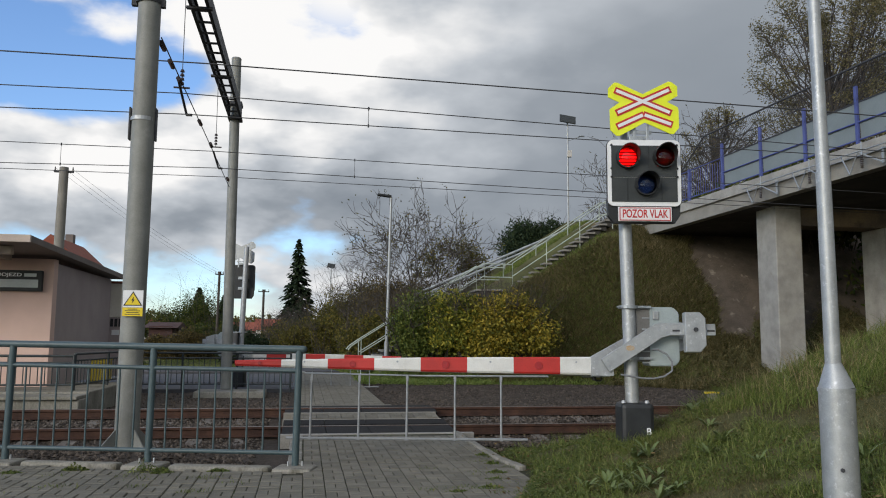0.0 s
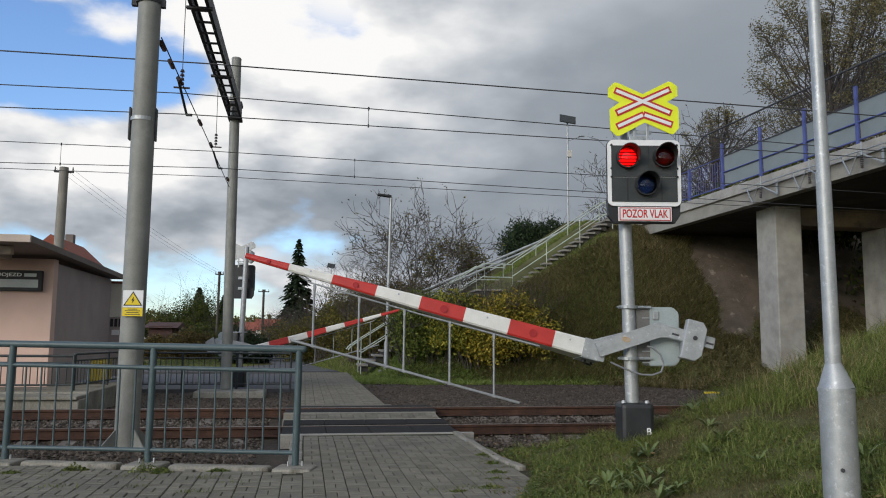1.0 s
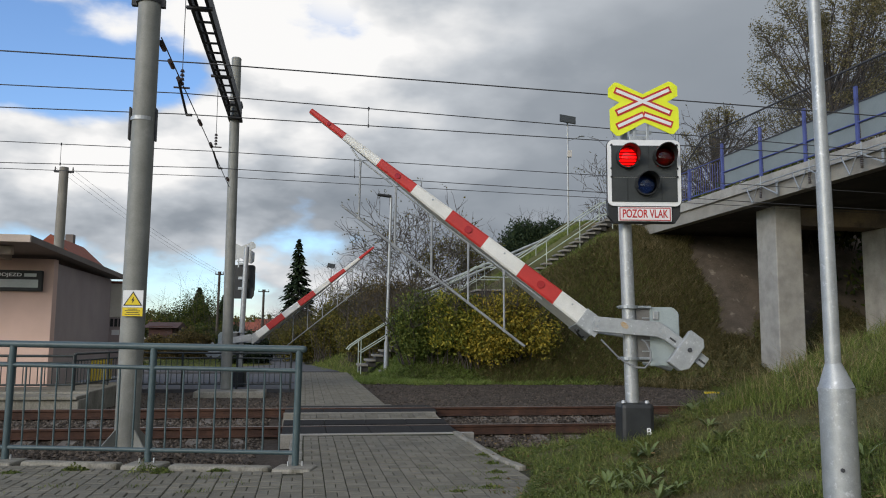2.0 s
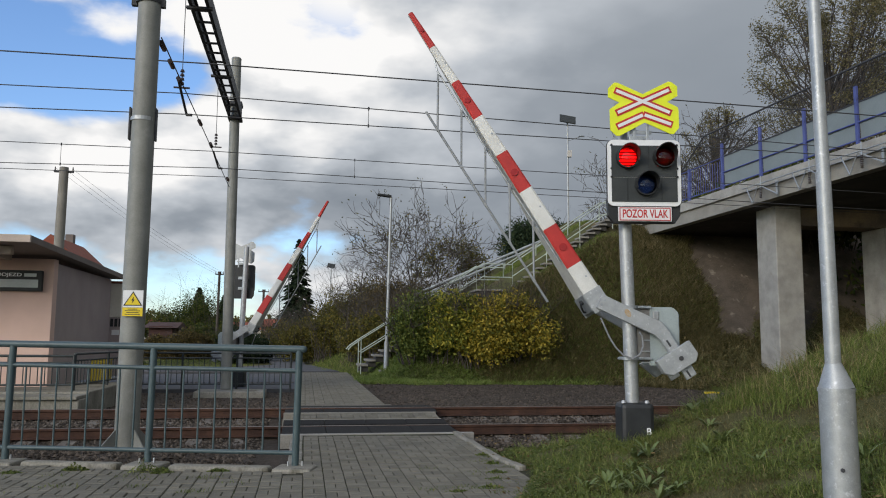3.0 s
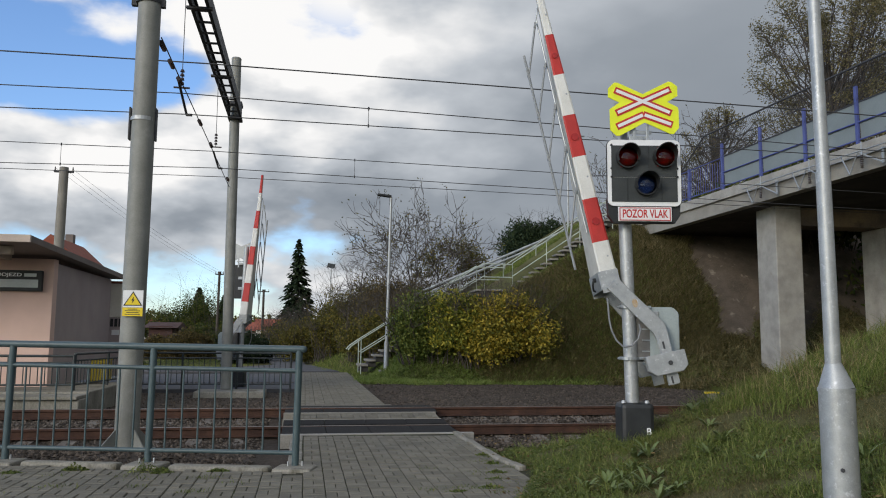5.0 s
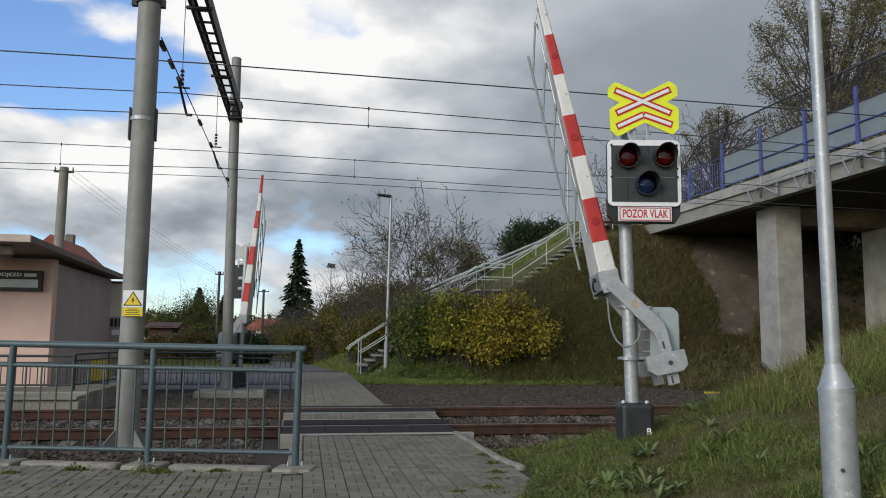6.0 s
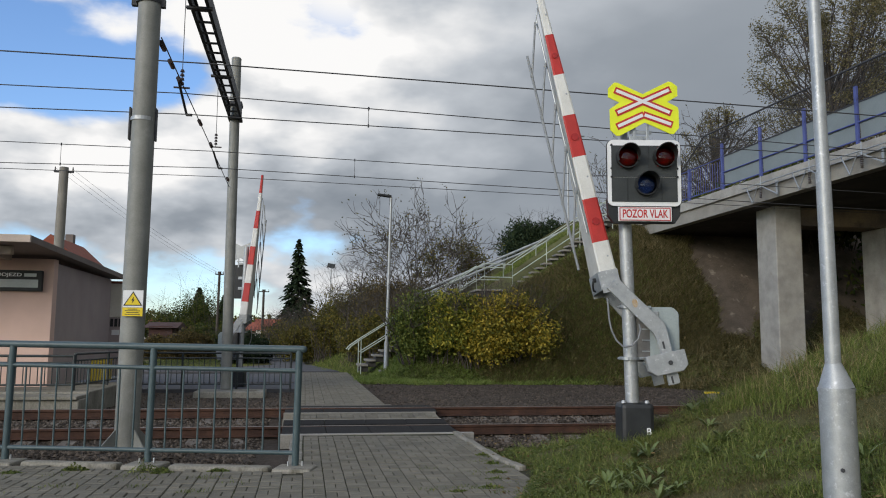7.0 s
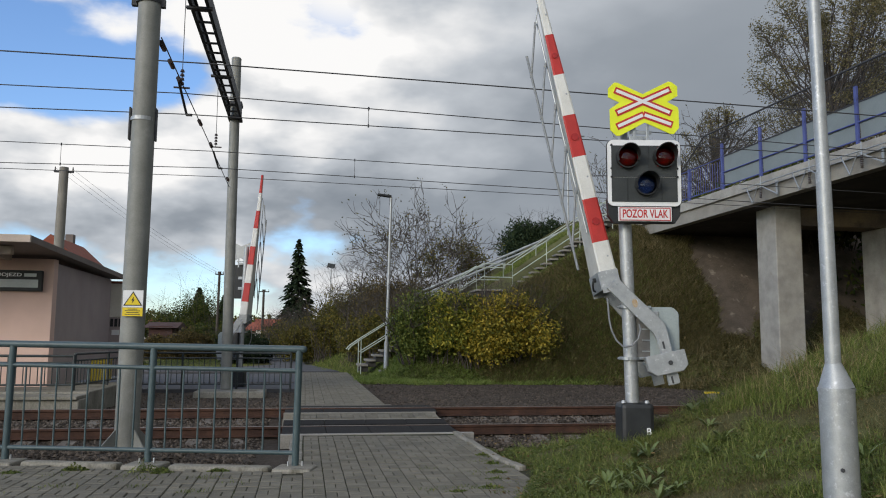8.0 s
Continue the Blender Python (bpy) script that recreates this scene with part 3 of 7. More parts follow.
NEAR_Y, FAR_Y = 13.6, 18.6
NEAR_CONTACT, NEAR_CARRIER = (5.04, 5.12, 5.03), (5.43, 5.48, 5.24)
FAR_CONTACT, FAR_CARRIER = (5.165, 5.255, 5.06), (5.65, 5.645, 5.49)
wire("contact_wire", NEAR_Y, NEAR_CONTACT, "thin dark copper contact wire over the track")
wire("messenger_wire", NEAR_Y, NEAR_CARRIER, "thin dark carrying wire over the contact wire")
wire("contact_wire", FAR_Y, FAR_CONTACT, "thin dark copper contact wire over the old track")
wire("messenger_wire", FAR_Y, FAR_CARRIER, "thin dark carrying wire over the contact wire")
wire("feeder_wire", 15.9, (6.80, 6.81, 6.68), "thick dark feeder wire high over the track", 0.014)
wire("feeder_wire", 21.9, (5.69, 5.70, 5.56), "thin dark feeder wire beside the far mast", 0.009)


def dropper(x, y, z0, z1):
    bm = bmesh.new()
    tube(bm, (x, y, z0), (x, y, z1), 0.005, n=6)
    for z in (z0, z1):
        tube(bm, (x, y, z - 0.03), (x, y, z + 0.03), 0.014, n=8)
    return tagged(part("dropper", bm, WIRE), "short dark dropper wire between contact and carrying wire", "dropper", "droppers of the overhead line")


for dx, dy, low, up_ in ((1.0, NEAR_Y, NEAR_CONTACT, NEAR_CARRIER), (1.06, FAR_Y, FAR_CONTACT, FAR_CARRIER), (-5.5, FAR_Y, FAR_CONTACT, FAR_CARRIER)):
    dropper(dx, dy, wire_height(low, dx), wire_height(up_, dx))


def make_cross_span():
    """Cross rope between the masts with insulators and registration arms, hung from the beam."""
    t = base("cross_span", (-2.05, 0, 0), "dark cross rope with insulators and registration arms", "cross span")
    bm = bmesh.new()
    tube(bm, (0.0, 10.98, 5.46), (-0.05, 21.5, 5.36), 0.009, n=6)
    part("rope", bm, WIRE, t)
    for y in (11.05, 11.8, 12.6, 15.1, 16.9, 20.6):
        bm = bmesh.new()
        for k in range(5):
            tube(bm, (-0.02, y + k * 0.07, 5.42), (-0.02, y + k * 0.07 + 0.04, 5.42), 0.036, 0.024, 10)
        part("insulator", bm, BROWN_INSULATOR, t)
    for yc, zc, ym in ((NEAR_Y, 5.13, 13.3), (FAR_Y, 5.27, 18.2)):
        bm = bmesh.new()
        tube(bm, (-0.03, ym - 0.6, 5.41), (-0.03, yc + 0.05, zc), 0.022, n=8)
        box(bm, (0.02, yc, zc - 0.02), (0.10, 0.04, 0.04), 0.004)
        part("registration_arm", bm, DARK_STEEL, t)
    for yc, zc in ((13.35, 5.50), (18.4, 5.70)):
        bm = bmesh.new()
        tube(bm, (-0.08, yc, zc), (-0.08, yc, 7.22), 0.007, n=6)
        part("hanger", bm, WIRE, t)
        bm = bmesh.new()
        for k in range(4):
            tube(bm, (-0.08, yc, zc + 0.06 + k * 0.07), (-0.08, yc, zc + 0.10 + k * 0.07), 0.038, 0.026, 10)
        box(bm, (-0.08, yc, zc), (0.26, 0.035, 0.025), 0.003)
        part("hanger_insulator", bm, BROWN_INSULATOR, t)


make_cross_span()


# ---------------------------------------------------------------- steel fence beside the path
def make_fence():
    t = base("steel_fence", (-0.065, 8.845, 0), "blue-grey painted steel tube fence beside the path", "fence")
    d = Vector((-1.6, 0.4235, 0)).normalized()
    span = 1.645

    def p(s, z):
        return (d.x * s, d.y * s, z)
    n = 5
    bm = bmesh.new()
    tube(bm, p(-0.06, 1.262), p(span * n, 1.335), 0.038, n=16)
    bmesh.ops.create_uvsphere(bm, u_segments=12, v_segments=8, radius=0.038, matrix=Matrix.Translation(p(-0.06, 1.262)))
    part("top_rail", bm, FENCE, t, smooth=True)
    for name, z0, z1, r in (("middle_rail", 1.03, 1.10, 0.024), ("bottom_rail", 0.155, 0.145, 0.024)):
        bm = bmesh.new()
        tube(bm, p(0, z0), p(span * n, z1), r, n=12)
        part(name, bm, FENCE, t, smooth=True)
    for i in range(n + 1):
        s = i * span
        lean = 0.012
        bm = bmesh.new()
        tube(bm, p(s, -0.02), (p(s, 0)[0] + lean, p(s, 0)[1], 1.262 + 0.073 * i / n), 0.038, n=16)
        part("post", bm, FENCE, t, smooth=True)
        bm = bmesh.new()
        box(bm, p(s, 0.005), (0.20, 0.16, 0.012), 0.002)
        for sx in (-0.075, 0.075):
            tube(bm, (p(s, 0)[0] + sx, p(s, 0)[1] - 0.05, 0.0), (p(s, 0)[0] + sx, p(s, 0)[1] - 0.05, 0.075), 0.010, n=8)
        part("foot_plate", bm, GALV_LIGHT, t, "galvanised foot plate with bolts")
        if i == n:
            break
        for k in range(1, 9):
            q = s + span * k / 9
            bm = bmesh.new()
            f = q / (span * n)
            tube(bm, p(q, 0.15), p(q, 1.03 + 0.07 * f), 0.0105, n=8)
            part("bar", bm, FENCE, t, smooth=True)
    # kerb blocks and post footings below the fence
    for i in range(n + 1):
        s = i * span
        bm = bmesh.new()
        box(bm, (0, 0, 0), (0.42, 0.36, 0.22), 0.03)
        f = tagged(part("post_footing", bm, CONCRETE_DIRTY), "rough concrete footing under a fence post", "footing", "footings of the fence")
        f.matrix_basis = Matrix.Translation((-0.065 + d.x * s, 8.845 + d.y * s - 0.08, -0.085)) @ pose(0, 0, 0, 0, 0, -14.8)
        if i < n:
            for k, (a, b) in enumerate(((0.26, 1.36),)):
                bm = bmesh.new()
                box(bm, (0, 0, 0), (b - a, 0.17, 0.22), 0.035)
                m_ = s + (a + b) / 2
                f = tagged(part("kerb_stone", bm, CONCRETE_DIRTY), "worn rounded concrete kerb stone beside the paving", "kerb", "kerb stones below the fence")
                f.matrix_basis = Matrix.Translation((-0.065 + d.x * m_, 8.845 + d.y * m_ - 0.17 + random.uniform(-0.02, 0.02), -0.075 + random.uniform(-0.012, 0.012))) @ pose(0, 0, 0, random.uniform(-3, 3), 0, -14.8 + random.uniform(-1, 1))


make_fence()


# ---------------------------------------------------------------- barriers with warning lights
BOOM_STRIPE = 0.538


def boom_height(s):
    """Height of the boom s metres from the pivot."""
    if s < 2.7:
        return 0.207 - (s - 0.8) * 0.022
    return 0.165 - (s - 2.7) / 2.3 * 0.105


def boom_depth(s):
    return max(0.085, 0.60 - (s - 0.8) * 0.155)


def boom_piece(a, b, grow=0.0):
    """Box of the boom from a to b metres from the pivot: flat front face, rear face closing in towards the tip."""
    bm = bmesh.new()
    ring = []
    for s in (a, b):
        h, dpt = boom_height(s) / 2 + grow, boom_depth(s)
        ring.append([bm.verts.new((-s, y, -0.42 + z)) for y, z in
                     ((-grow, -h + 0.02), (-grow, h - 0.02), (0.015, h), (dpt - 0.015, h), (dpt + grow, h - 0.02), (dpt + grow, -h + 0.02), (dpt - 0.015, -h), (0.015, -h))])
    fs = [bm.faces.new(ring[0]), bm.faces.new(ring[1][::-1])]
    for i in range(8):
        j = (i + 1) % 8
        fs.append(bm.faces.new((ring[0][j], ring[0][i], ring[1][i], ring[1][j])))
    bmesh.ops.recalc_face_normals(bm, faces=fs)
    return bm


ROD_AT = (4.03, 3.48, 2.93, 2.38, 1.85)
ROD_LEN = 0.70


def make_barrier(m, label, tall, face):
    """Barrier machine with its post. Local x points away from the road, local y away from the approaching side."""
    t = base("level_crossing_barrier", m, label, "crossing barrier", "barriers of the crossing")
    pivot = (0.305, -0.10, 1.21)
    bm = bmesh.new()
    tube(bm, (0, 0, 0.28), (-0.085, 0, tall), 0.080, 0.072, 24)
    part("post", bm, GALV_LIGHT, t, "galvanised steel tube post", smooth=True)
    bm = bmesh.new()
    box(bm, (0.02, 0, 0.12), (0.38, 0.38, 0.50), 0.05)
    plinth = part("plinth", bm, BLACK_PLASTIC, t, "black plastic foot cover")
    for sx in (-0.13, 0.14):
        bm = bmesh.new()
        tube(bm, (sx, -0.12, 0.37), (sx, -0.12, 0.40), 0.030, 0.022, 12)
        part("bolt_cap", bm, GALV_LIGHT, plinth)
    # drive box
    bm = bmesh.new()
    slab(bm, [(-0.10, -0.42), (0.20, -0.42), (0.26, -0.36), (0.26, 0.20), (0.19, 0.27), (-0.10, 0.27)], pose(pivot[0], -0.02, pivot[2]), 0.34)
    bmesh.ops.bevel(bm, geom=bm.edges[:], offset=0.012, segments=2, affect='EDGES')
    drive = part("drive_box", bm, BOX_GREY, t, "grey-green drive cover")
    bm = bmesh.new()
    box(bm, (pivot[0] - 0.15, 0.12, pivot[2] - 0.06), (0.20, 0.26, 0.62), 0.012)
    part("rear_housing", bm, HOUSING, drive, "dull galvanised housing")
    bm = bmesh.new()
    box(bm, (pivot[0] - 0.02, -0.03, pivot[2] + 0.17), (0.07, 0.02, 0.10), 0.008)
    part("lock_flap", bm, GALV_LIGHT, drive)
    for z in (0.86, 1.46):
        bm = bmesh.new()
        tube(bm, (-0.03, 0, z), (-0.03, 0, z + 0.035), 0.115, 0.115, 18)
        box(bm, (0.10, -0.02, z + 0.018), (0.26, 0.06, 0.03), 0.004)
        box(bm, (0.10, 0.10, z + 0.018), (0.26, 0.05, 0.03), 0.004)
        for sx in (-0.16, 0.08, 0.14):
            tube(bm, (sx, -0.08, z + 0.018), (sx, -0.02, z + 0.018), 0.012, n=8)
        part("clamp", bm, GALV, t, "bolted galvanised clamp")
    for k in range(5):
        bm = bmesh.new()
        box(bm, (pivot[0] - 0.13, -0.01, pivot[2] - 0.38 + k * 0.13), (0.10, 0.02, 0.015), 0.002)
        part("bracket_rung", bm, GALV, t)
    # the swinging part
    boom = tagged(new("boom"), "red and white striped boom with counterweight and hanging skirt")
    boom.parent = t
    boom.matrix_basis = Matrix.Translation(pivot)
    arm = [(0.64, -0.062), (0.64, 0.068), (0.06, 0.078), (-0.06, 0.068), (-0.70, -0.345), (-0.605, -0.495), (0.02, -0.092), (0.10, -0.072)]
    for y, rise in ((-0.055, 0.0), (0.58, 0.06)):
        bm = bmesh.new()
        slab(bm, [(x, z + (rise if x < -0.3 else 0.0)) for x, z in arm], pose(0, y, 0), 0.035)
        bmesh.ops.bevel(bm, geom=bm.edges[:], offset=0.006, segments=1, affect='EDGES')
        part("arm", bm, GALV_LIGHT, boom, "bent galvanised steel arm")
    bm = bmesh.new()
    slab(bm, [(-0.36 + 0.055 * math.cos(a * 0.7), -0.215 + 0.032 * math.sin(a * 0.7)) for a in range(9)], pose(0, -0.0562, 0), 0.002)
    part("rust_stain", bm, RUST_SPOT, boom, "orange rust stain on the arm")
    for y in (-0.062, 0.617):
        for x, z in ((-0.02, 0.0), (0.0, 0.028), (0.02, -0.02), (0.07, 0.03), (0.07, -0.03), (-0.62, -0.36), (-0.66, -0.40), (-0.60, -0.42)):
            bm = bmesh.new()
            tube(bm, (x, y, z), (x, y + 0.012, z), 0.014, n=8)
            part("arm_bolt", bm, GALV, boom)
    bm = bmesh.new()
    turn = pose(0, 0, 0, 0, -77.8, 0)
    loop = [turn @ Vector((x, -0.075, z)) for x, z in ((-0.61, 0.36), (-0.595, 0.10), (-0.57, -0.02), (-0.52, -0.13), (-0.44, -0.205), (-0.34, -0.19), (-0.265, -0.11), (-0.235, 0.0), (-0.25, 0.06))]
    for a, b in zip(loop, loop[1:]):
        tube(bm, a, b, 0.011, n=8)
    part("cable", bm, CABLE_GREY, boom, "grey slack cable", smooth=True)
    bm = bmesh.new()
    for sz in (-0.055, 0.062):
        box(bm, (0.36, -0.058, sz), (0.54, 0.006, 0.014), 0.001)
    part("flange", bm, GALV, boom)
    bm = bmesh.new()
    tube(bm, (0, -0.05, 0), (0, 0.62, 0), 0.05, n=16)
    part("axle", bm, GALV, boom)
    bm = bmesh.new()
    slab(bm, [(0.27, -0.26), (0.44, -0.26), (0.51, -0.18), (0.51, 0.13), (0.45, 0.20), (0.27, 0.20)], pose(0, -0.115, 0), 0.11)
    bmesh.ops.bevel(bm, geom=bm.edges[:], offset=0.008, segments=1, affect='EDGES')
    cw = part("counterweight", bm, GALV_LIGHT, boom, "galvanised counterweight with a bolt")
    bm = bmesh.new()
    tube(bm, (0.39, -0.130, 0.0), (0.39, -0.11, 0.0), 0.026, n=14)
    part("nut", bm, DARK_STEEL, cw)
    bm = bmesh.new()
    slab(bm, [(0.27, -0.26), (0.51, -0.18), (0.51, 0.13), (0.27, 0.20)], pose(0, 0.62, 0), 0.11)
    part("counterweight", bm, GALV_LIGHT, boom)
    for x0 in (0.15, 0.555):
        bm = bmesh.new()
        box(bm, (x0 + 0.03, -0.057, -0.01), (0.085, 0.006, 0.022), 0.001)
        part("slot", bm, DARK_STEEL, boom)
    # root plates that hold the boom
    for y in (-0.018, 0.58):
        bm = bmesh.new()
        slab(bm, [(-0.55, -0.535), (-0.55, -0.40), (-0.60, -0.31), (-0.81, -0.31), (-0.81, -0.53)], pose(0, y, 0), 0.02)
        part("root_plate", bm, GALV_LIGHT, boom)
    bm = bmesh.new()
    box(bm, (-0.70, 0.29, -0.535), (0.22, 0.57, 0.015), 0.003)
    box(bm, (-0.70, 0.29, -0.325), (0.22, 0.57, 0.015), 0.003)
    part("root_web", bm, GALV, boom)
    bm = bmesh.new()
    tube(bm, (-0.74, 0.20, -0.542), (-0.74, 0.20, -0.575), 0.028, n=12)
    path = [(-0.74, 0.20, -0.57), (-0.70, 0.215, -0.585), (-0.66, 0.25, -0.585), (-0.63, 0.31, -0.575), (-0.62, 0.36, -0.545)]
    for a, b in zip(path, path[1:]):
        tube(bm, a, b, 0.012, n=8)
    part("plug_cable", bm, BLACK_PLASTIC, boom, "black plug and short cable", smooth=True)
    # stripes from the root to the tip
    edges = [0.79, 1.165]
    while edges[-1] < 4.9:
        edges.append(edges[-1] + BOOM_STRIPE)
    for i, (a, b) in enumerate(zip(edges, edges[1:])):
        red = i % 2 == 1
        seg = part("stripe", boom_piece(a, b - 0.0005), RED_PAINT if red else WHITE_PAINT, boom, "red painted boom section" if red else "white painted boom section")
        seg.data.materials.append(BOOM_SIDE)
        for f in seg.data.polygons:
            if f.normal.z < -0.6:
                f.material_index = 1
        if red:
            c = (a + b) / 2 - 0.02
            bm = bmesh.new()
            tube(bm, (-c, -0.014, -0.42), (-c, 0.002, -0.42), min(0.045, boom_height(c) * 0.28), n=18)
            part("reflector", bm, RED_REFLECTOR, seg, "round red reflector")
        else:
            bm = bmesh.new()
            c = (a + b) / 2
            tube(bm, (-c, -0.004, -0.42 + boom_height(c) * 0.2), (-c, 0.0, -0.42 + boom_height(c) * 0.2), 0.012, n=8)
            part("rivet", bm, GALV, seg)
    bm = bmesh.new()
    tube(bm, (-1.3, 0.03, -0.545), (-2.7, 0.03, -0.55), 0.012, n=8)
    tube(bm, (-2.7, 0.03, -0.55), (-4.1, 0.03, -0.53), 0.010, n=8)
    tube(bm, (-4.1, 0.03, -0.53), (-4.25, 0.03, -0.48), 0.010, n=8)
    part("hanger_rail", bm, GALV, boom, smooth=True)
    rods = []
    for s in ROD_AT:
        bm = bmesh.new()
        tube(bm, (0, 0, 0.02), (0, 0, -ROD_LEN), 0.013, n=8)
        box(bm, (0, 0, -0.02), (0.03, 0.03, 0.07), 0.004)
        rod = part("skirt_rod", bm, ROD_STEEL, boom)
        rod.matrix_basis = pose(-s, 0.0, -0.56)
        rods.append((rod, s))
    bm = bmesh.new()
    tube(bm, (-4.30, 0, 0), (-1.55, 0, 0), 0.0155, n=10)
    for s in ROD_AT:
        box(bm, (-s, 0, 0), (0.04, 0.03, 0.035), 0.004)
    bar = part("skirt_bar", bm, ROD_STEEL, boom)
    bar.matrix_basis = pose(0, 0, -0.56 - ROD_LEN)
    signal_head(t, face, tall)
    return t, boom, pivot, rods, bar


BLINK_SLATS = []
CROSS_OUTLINE = [(x * 1.03, z * 1.05) for x, z in (
    (-0.40, 0.23), (-0.33, 0.30), (-0.29, 0.30), (0.0, 0.17), (0.29, 0.315), (0.33, 0.315), (0.40, 0.26), (0.40, 0.15), (0.28, 0.08), (0.40, 0.02), (0.41, -0.02),
    (0.41, -0.22), (0.35, -0.29), (0.31, -0.29), (0.02, -0.16), (-0.27, -0.315), (-0.31, -0.315), (-0.38, -0.25), (-0.385, -0.01), (-0.27, 0.07), (-0.40, 0.13))]


def signal_head(t, face, tall):
    """Warning light board with two red lamps, one white lamp, hoods, plate and St Andrew's cross. face: -1 looks to local -y."""
    lean = 0.085
    y = -0.26 * 1.0
    flip = pose(lean, 0, 0) if face < 0 else pose(lean, 0, 0, 0, 0, 180)
    F = flip

    def put(ob):
        ob.data.transform(F)
        return ob

    def rounded(w, h, r, zc, n=5):
        pts = []
        for cx, cz, a0 in ((w / 2 - r, h / 2 - r, 0), (-w / 2 + r, h / 2 - r, 90), (-w / 2 + r, -h / 2 + r, 180), (w / 2 - r, -h / 2 + r, 270)):
            for k in range(n):
                a = radians(a0 + 90 * k / (n - 1))
                pts.append((cx + r * math.cos(a), zc + cz + r * math.sin(a)))
        return pts
    zc = 3.03
    # board built round the lamp holes: a plate with three round openings
    head = tagged(new("signal_head"), "black warning light board with a white border")
    head.parent = t
    head.matrix_basis = pose(0.046, 0, 0.015)
    lamps = ((-0.205, 0.175), (0.225, 0.185), (0.01, -0.145))
    R = 0.118
    bm = bmesh.new()
    slab(bm, rounded(0.86, 0.79, 0.07, zc), pose(0, y + 0.022, 0), 0.02)
    put(part("white_border", bm, SIGN_WHITE, head, "white reflective border"))
    bm = bmesh.new()
    slab(bm, rounded(0.88, 0.80, 0.08, zc), pose(0, y + 0.043, 0), 0.012)
    put(part("back_plate", bm, BLACK_PLASTIC, head))
    bm = bmesh.new()
    slab(bm, [(-0.36, -0.59 + zc), (0.36, -0.59 + zc), (0.42, -0.50 + zc), (0.43, -0.30 + zc), (-0.43, -0.30 + zc), (-0.42, -0.50 + zc)], pose(0, y + 0.056, 0), 0.09)
    put(part("lower_case", bm, BLACK_PLASTIC, head))
    bm = bmesh.new()
    slab(bm, [(-0.385, zc - 0.05), (0.385, zc - 0.05), (0.385, zc + 0.325), (-0.385, zc + 0.325)], pose(0, y + 0.012, 0), 0.010)
    put(part("upper_panel", bm, DARK_BOARD, head))
    bm = bmesh.new()
    slab(bm, [(-0.385, zc - 0.345), (0.385, zc - 0.345), (0.385, zc - 0.057), (-0.385, zc - 0.057)], pose(0, y + 0.013, 0), 0.010)
    put(part("lower_panel", bm, DARK_BOARD, head))
    for x_, z_, w_, h_ in ((0.05, 0.14, 0.006, 0.36), (-0.20, -0.20, 0.006, 0.28), (0.20, -0.20, 0.006, 0.28)):
        bm = bmesh.new()
        box(bm, (x_, y + 0.010, zc + z_), (w_, 0.006, h_))
        put(part("panel_joint", bm, BLACK_PLASTIC, head))
    for x_, z_ in ((-0.385, 0.05), (0.385, 0.05), (-0.385, 0.33), (0.385, 0.33), (-0.385, -0.05), (0.385, -0.05)):
        bm = bmesh.new()
        tube(bm, (x_, y, zc + z_), (x_, y + 0.02, zc + z_), 0.013, n=10)
        put(part("screw", bm, BLACK_PLASTIC, head))
    for i, (lx, lz) in enumerate(lamps):
        red = i < 2
        # lamp chamber standing on the board, with a glowing reflector at its back and a lens in front
        bm = bmesh.new()
        ring_o, ring_i = [], []
        n = 28
        for k in range(n):
            a = 2 * math.pi * k / n
            ring_o.append((lx + (R + 0.012) * math.cos(a), zc + lz + (R + 0.012) * math.sin(a)))
            ring_i.append((lx + R * math.cos(a), zc + lz + R * math.sin(a)))
        vo = [[bm.verts.new((x, yy, z)) for x, z in ring_o] for yy in (y + 0.012, y - 0.055)]
        vi = [[bm.verts.new((x, yy, z)) for x, z in ring_i] for yy in (y + 0.012, y - 0.055)]
        for k in range(n):
            j = (k + 1) % n
            bm.faces.new((vo[0][k], vo[0][j], vo[1][j], vo[1][k]))
            bm.faces.new((vi[0][j], vi[0][k], vi[1][k], vi[1][j]))
            bm.faces.new((vo[1][k], vo[1][j], vi[1][j], vi[1][k]))
        put(part("lamp_chamber", bm, BLACK_PLASTIC, head))
        # hood over the upper three quarters
        bm = bmesh.new()
        last = None
        for k in range(19):
            a = radians(-25 + 230 * k / 18)
            long = 0.17 * (0.45 + 0.55 * max(0.0, math.sin(a)) ** 0.7)
            c, s = math.cos(a), math.sin(a)
            q = [bm.verts.new((lx + (R + dr) * c, yy, zc + lz + (R + dr) * s)) for dr, yy in ((0.004, y - 0.05), (0.004, y - 0.05 - long), (0.012, y - 0.05 - long), (0.012, y - 0.05))]
            if last:
                for u in range(4):
                    v = (u + 1) % 4
                    bm.faces.new((last[u], last[v], q[v], q[u]))
            last = q
        put(part("hood", bm, BLACK_PLASTIC, head, "black lamp hood", smooth=True))
        # domed lens
        bm = bmesh.new()
        rows = []
        for u in range(6):
            rr = R * (1 - u / 6)
            yy = y - 0.045 - 0.045 * math.sqrt(max(0, 1 - (rr / R) ** 2))
            rows.append([bm.verts.new((lx + rr * math.cos(2 * math.pi * k / n), yy, zc + lz + rr * math.sin(2 * math.pi * k / n))) for k in range(n)])
        tip = bm.verts.new((lx, y - 0.09, zc + lz))
        for u in range(5):
            for k in range(n):
                j = (k + 1) % n
                bm.faces.new((rows[u][k], rows[u][j], rows[u + 1][j], rows[u + 1][k]))
        for k in range(n):
            bm.faces.new((rows[5][k], rows[5][(k + 1) % n], tip))
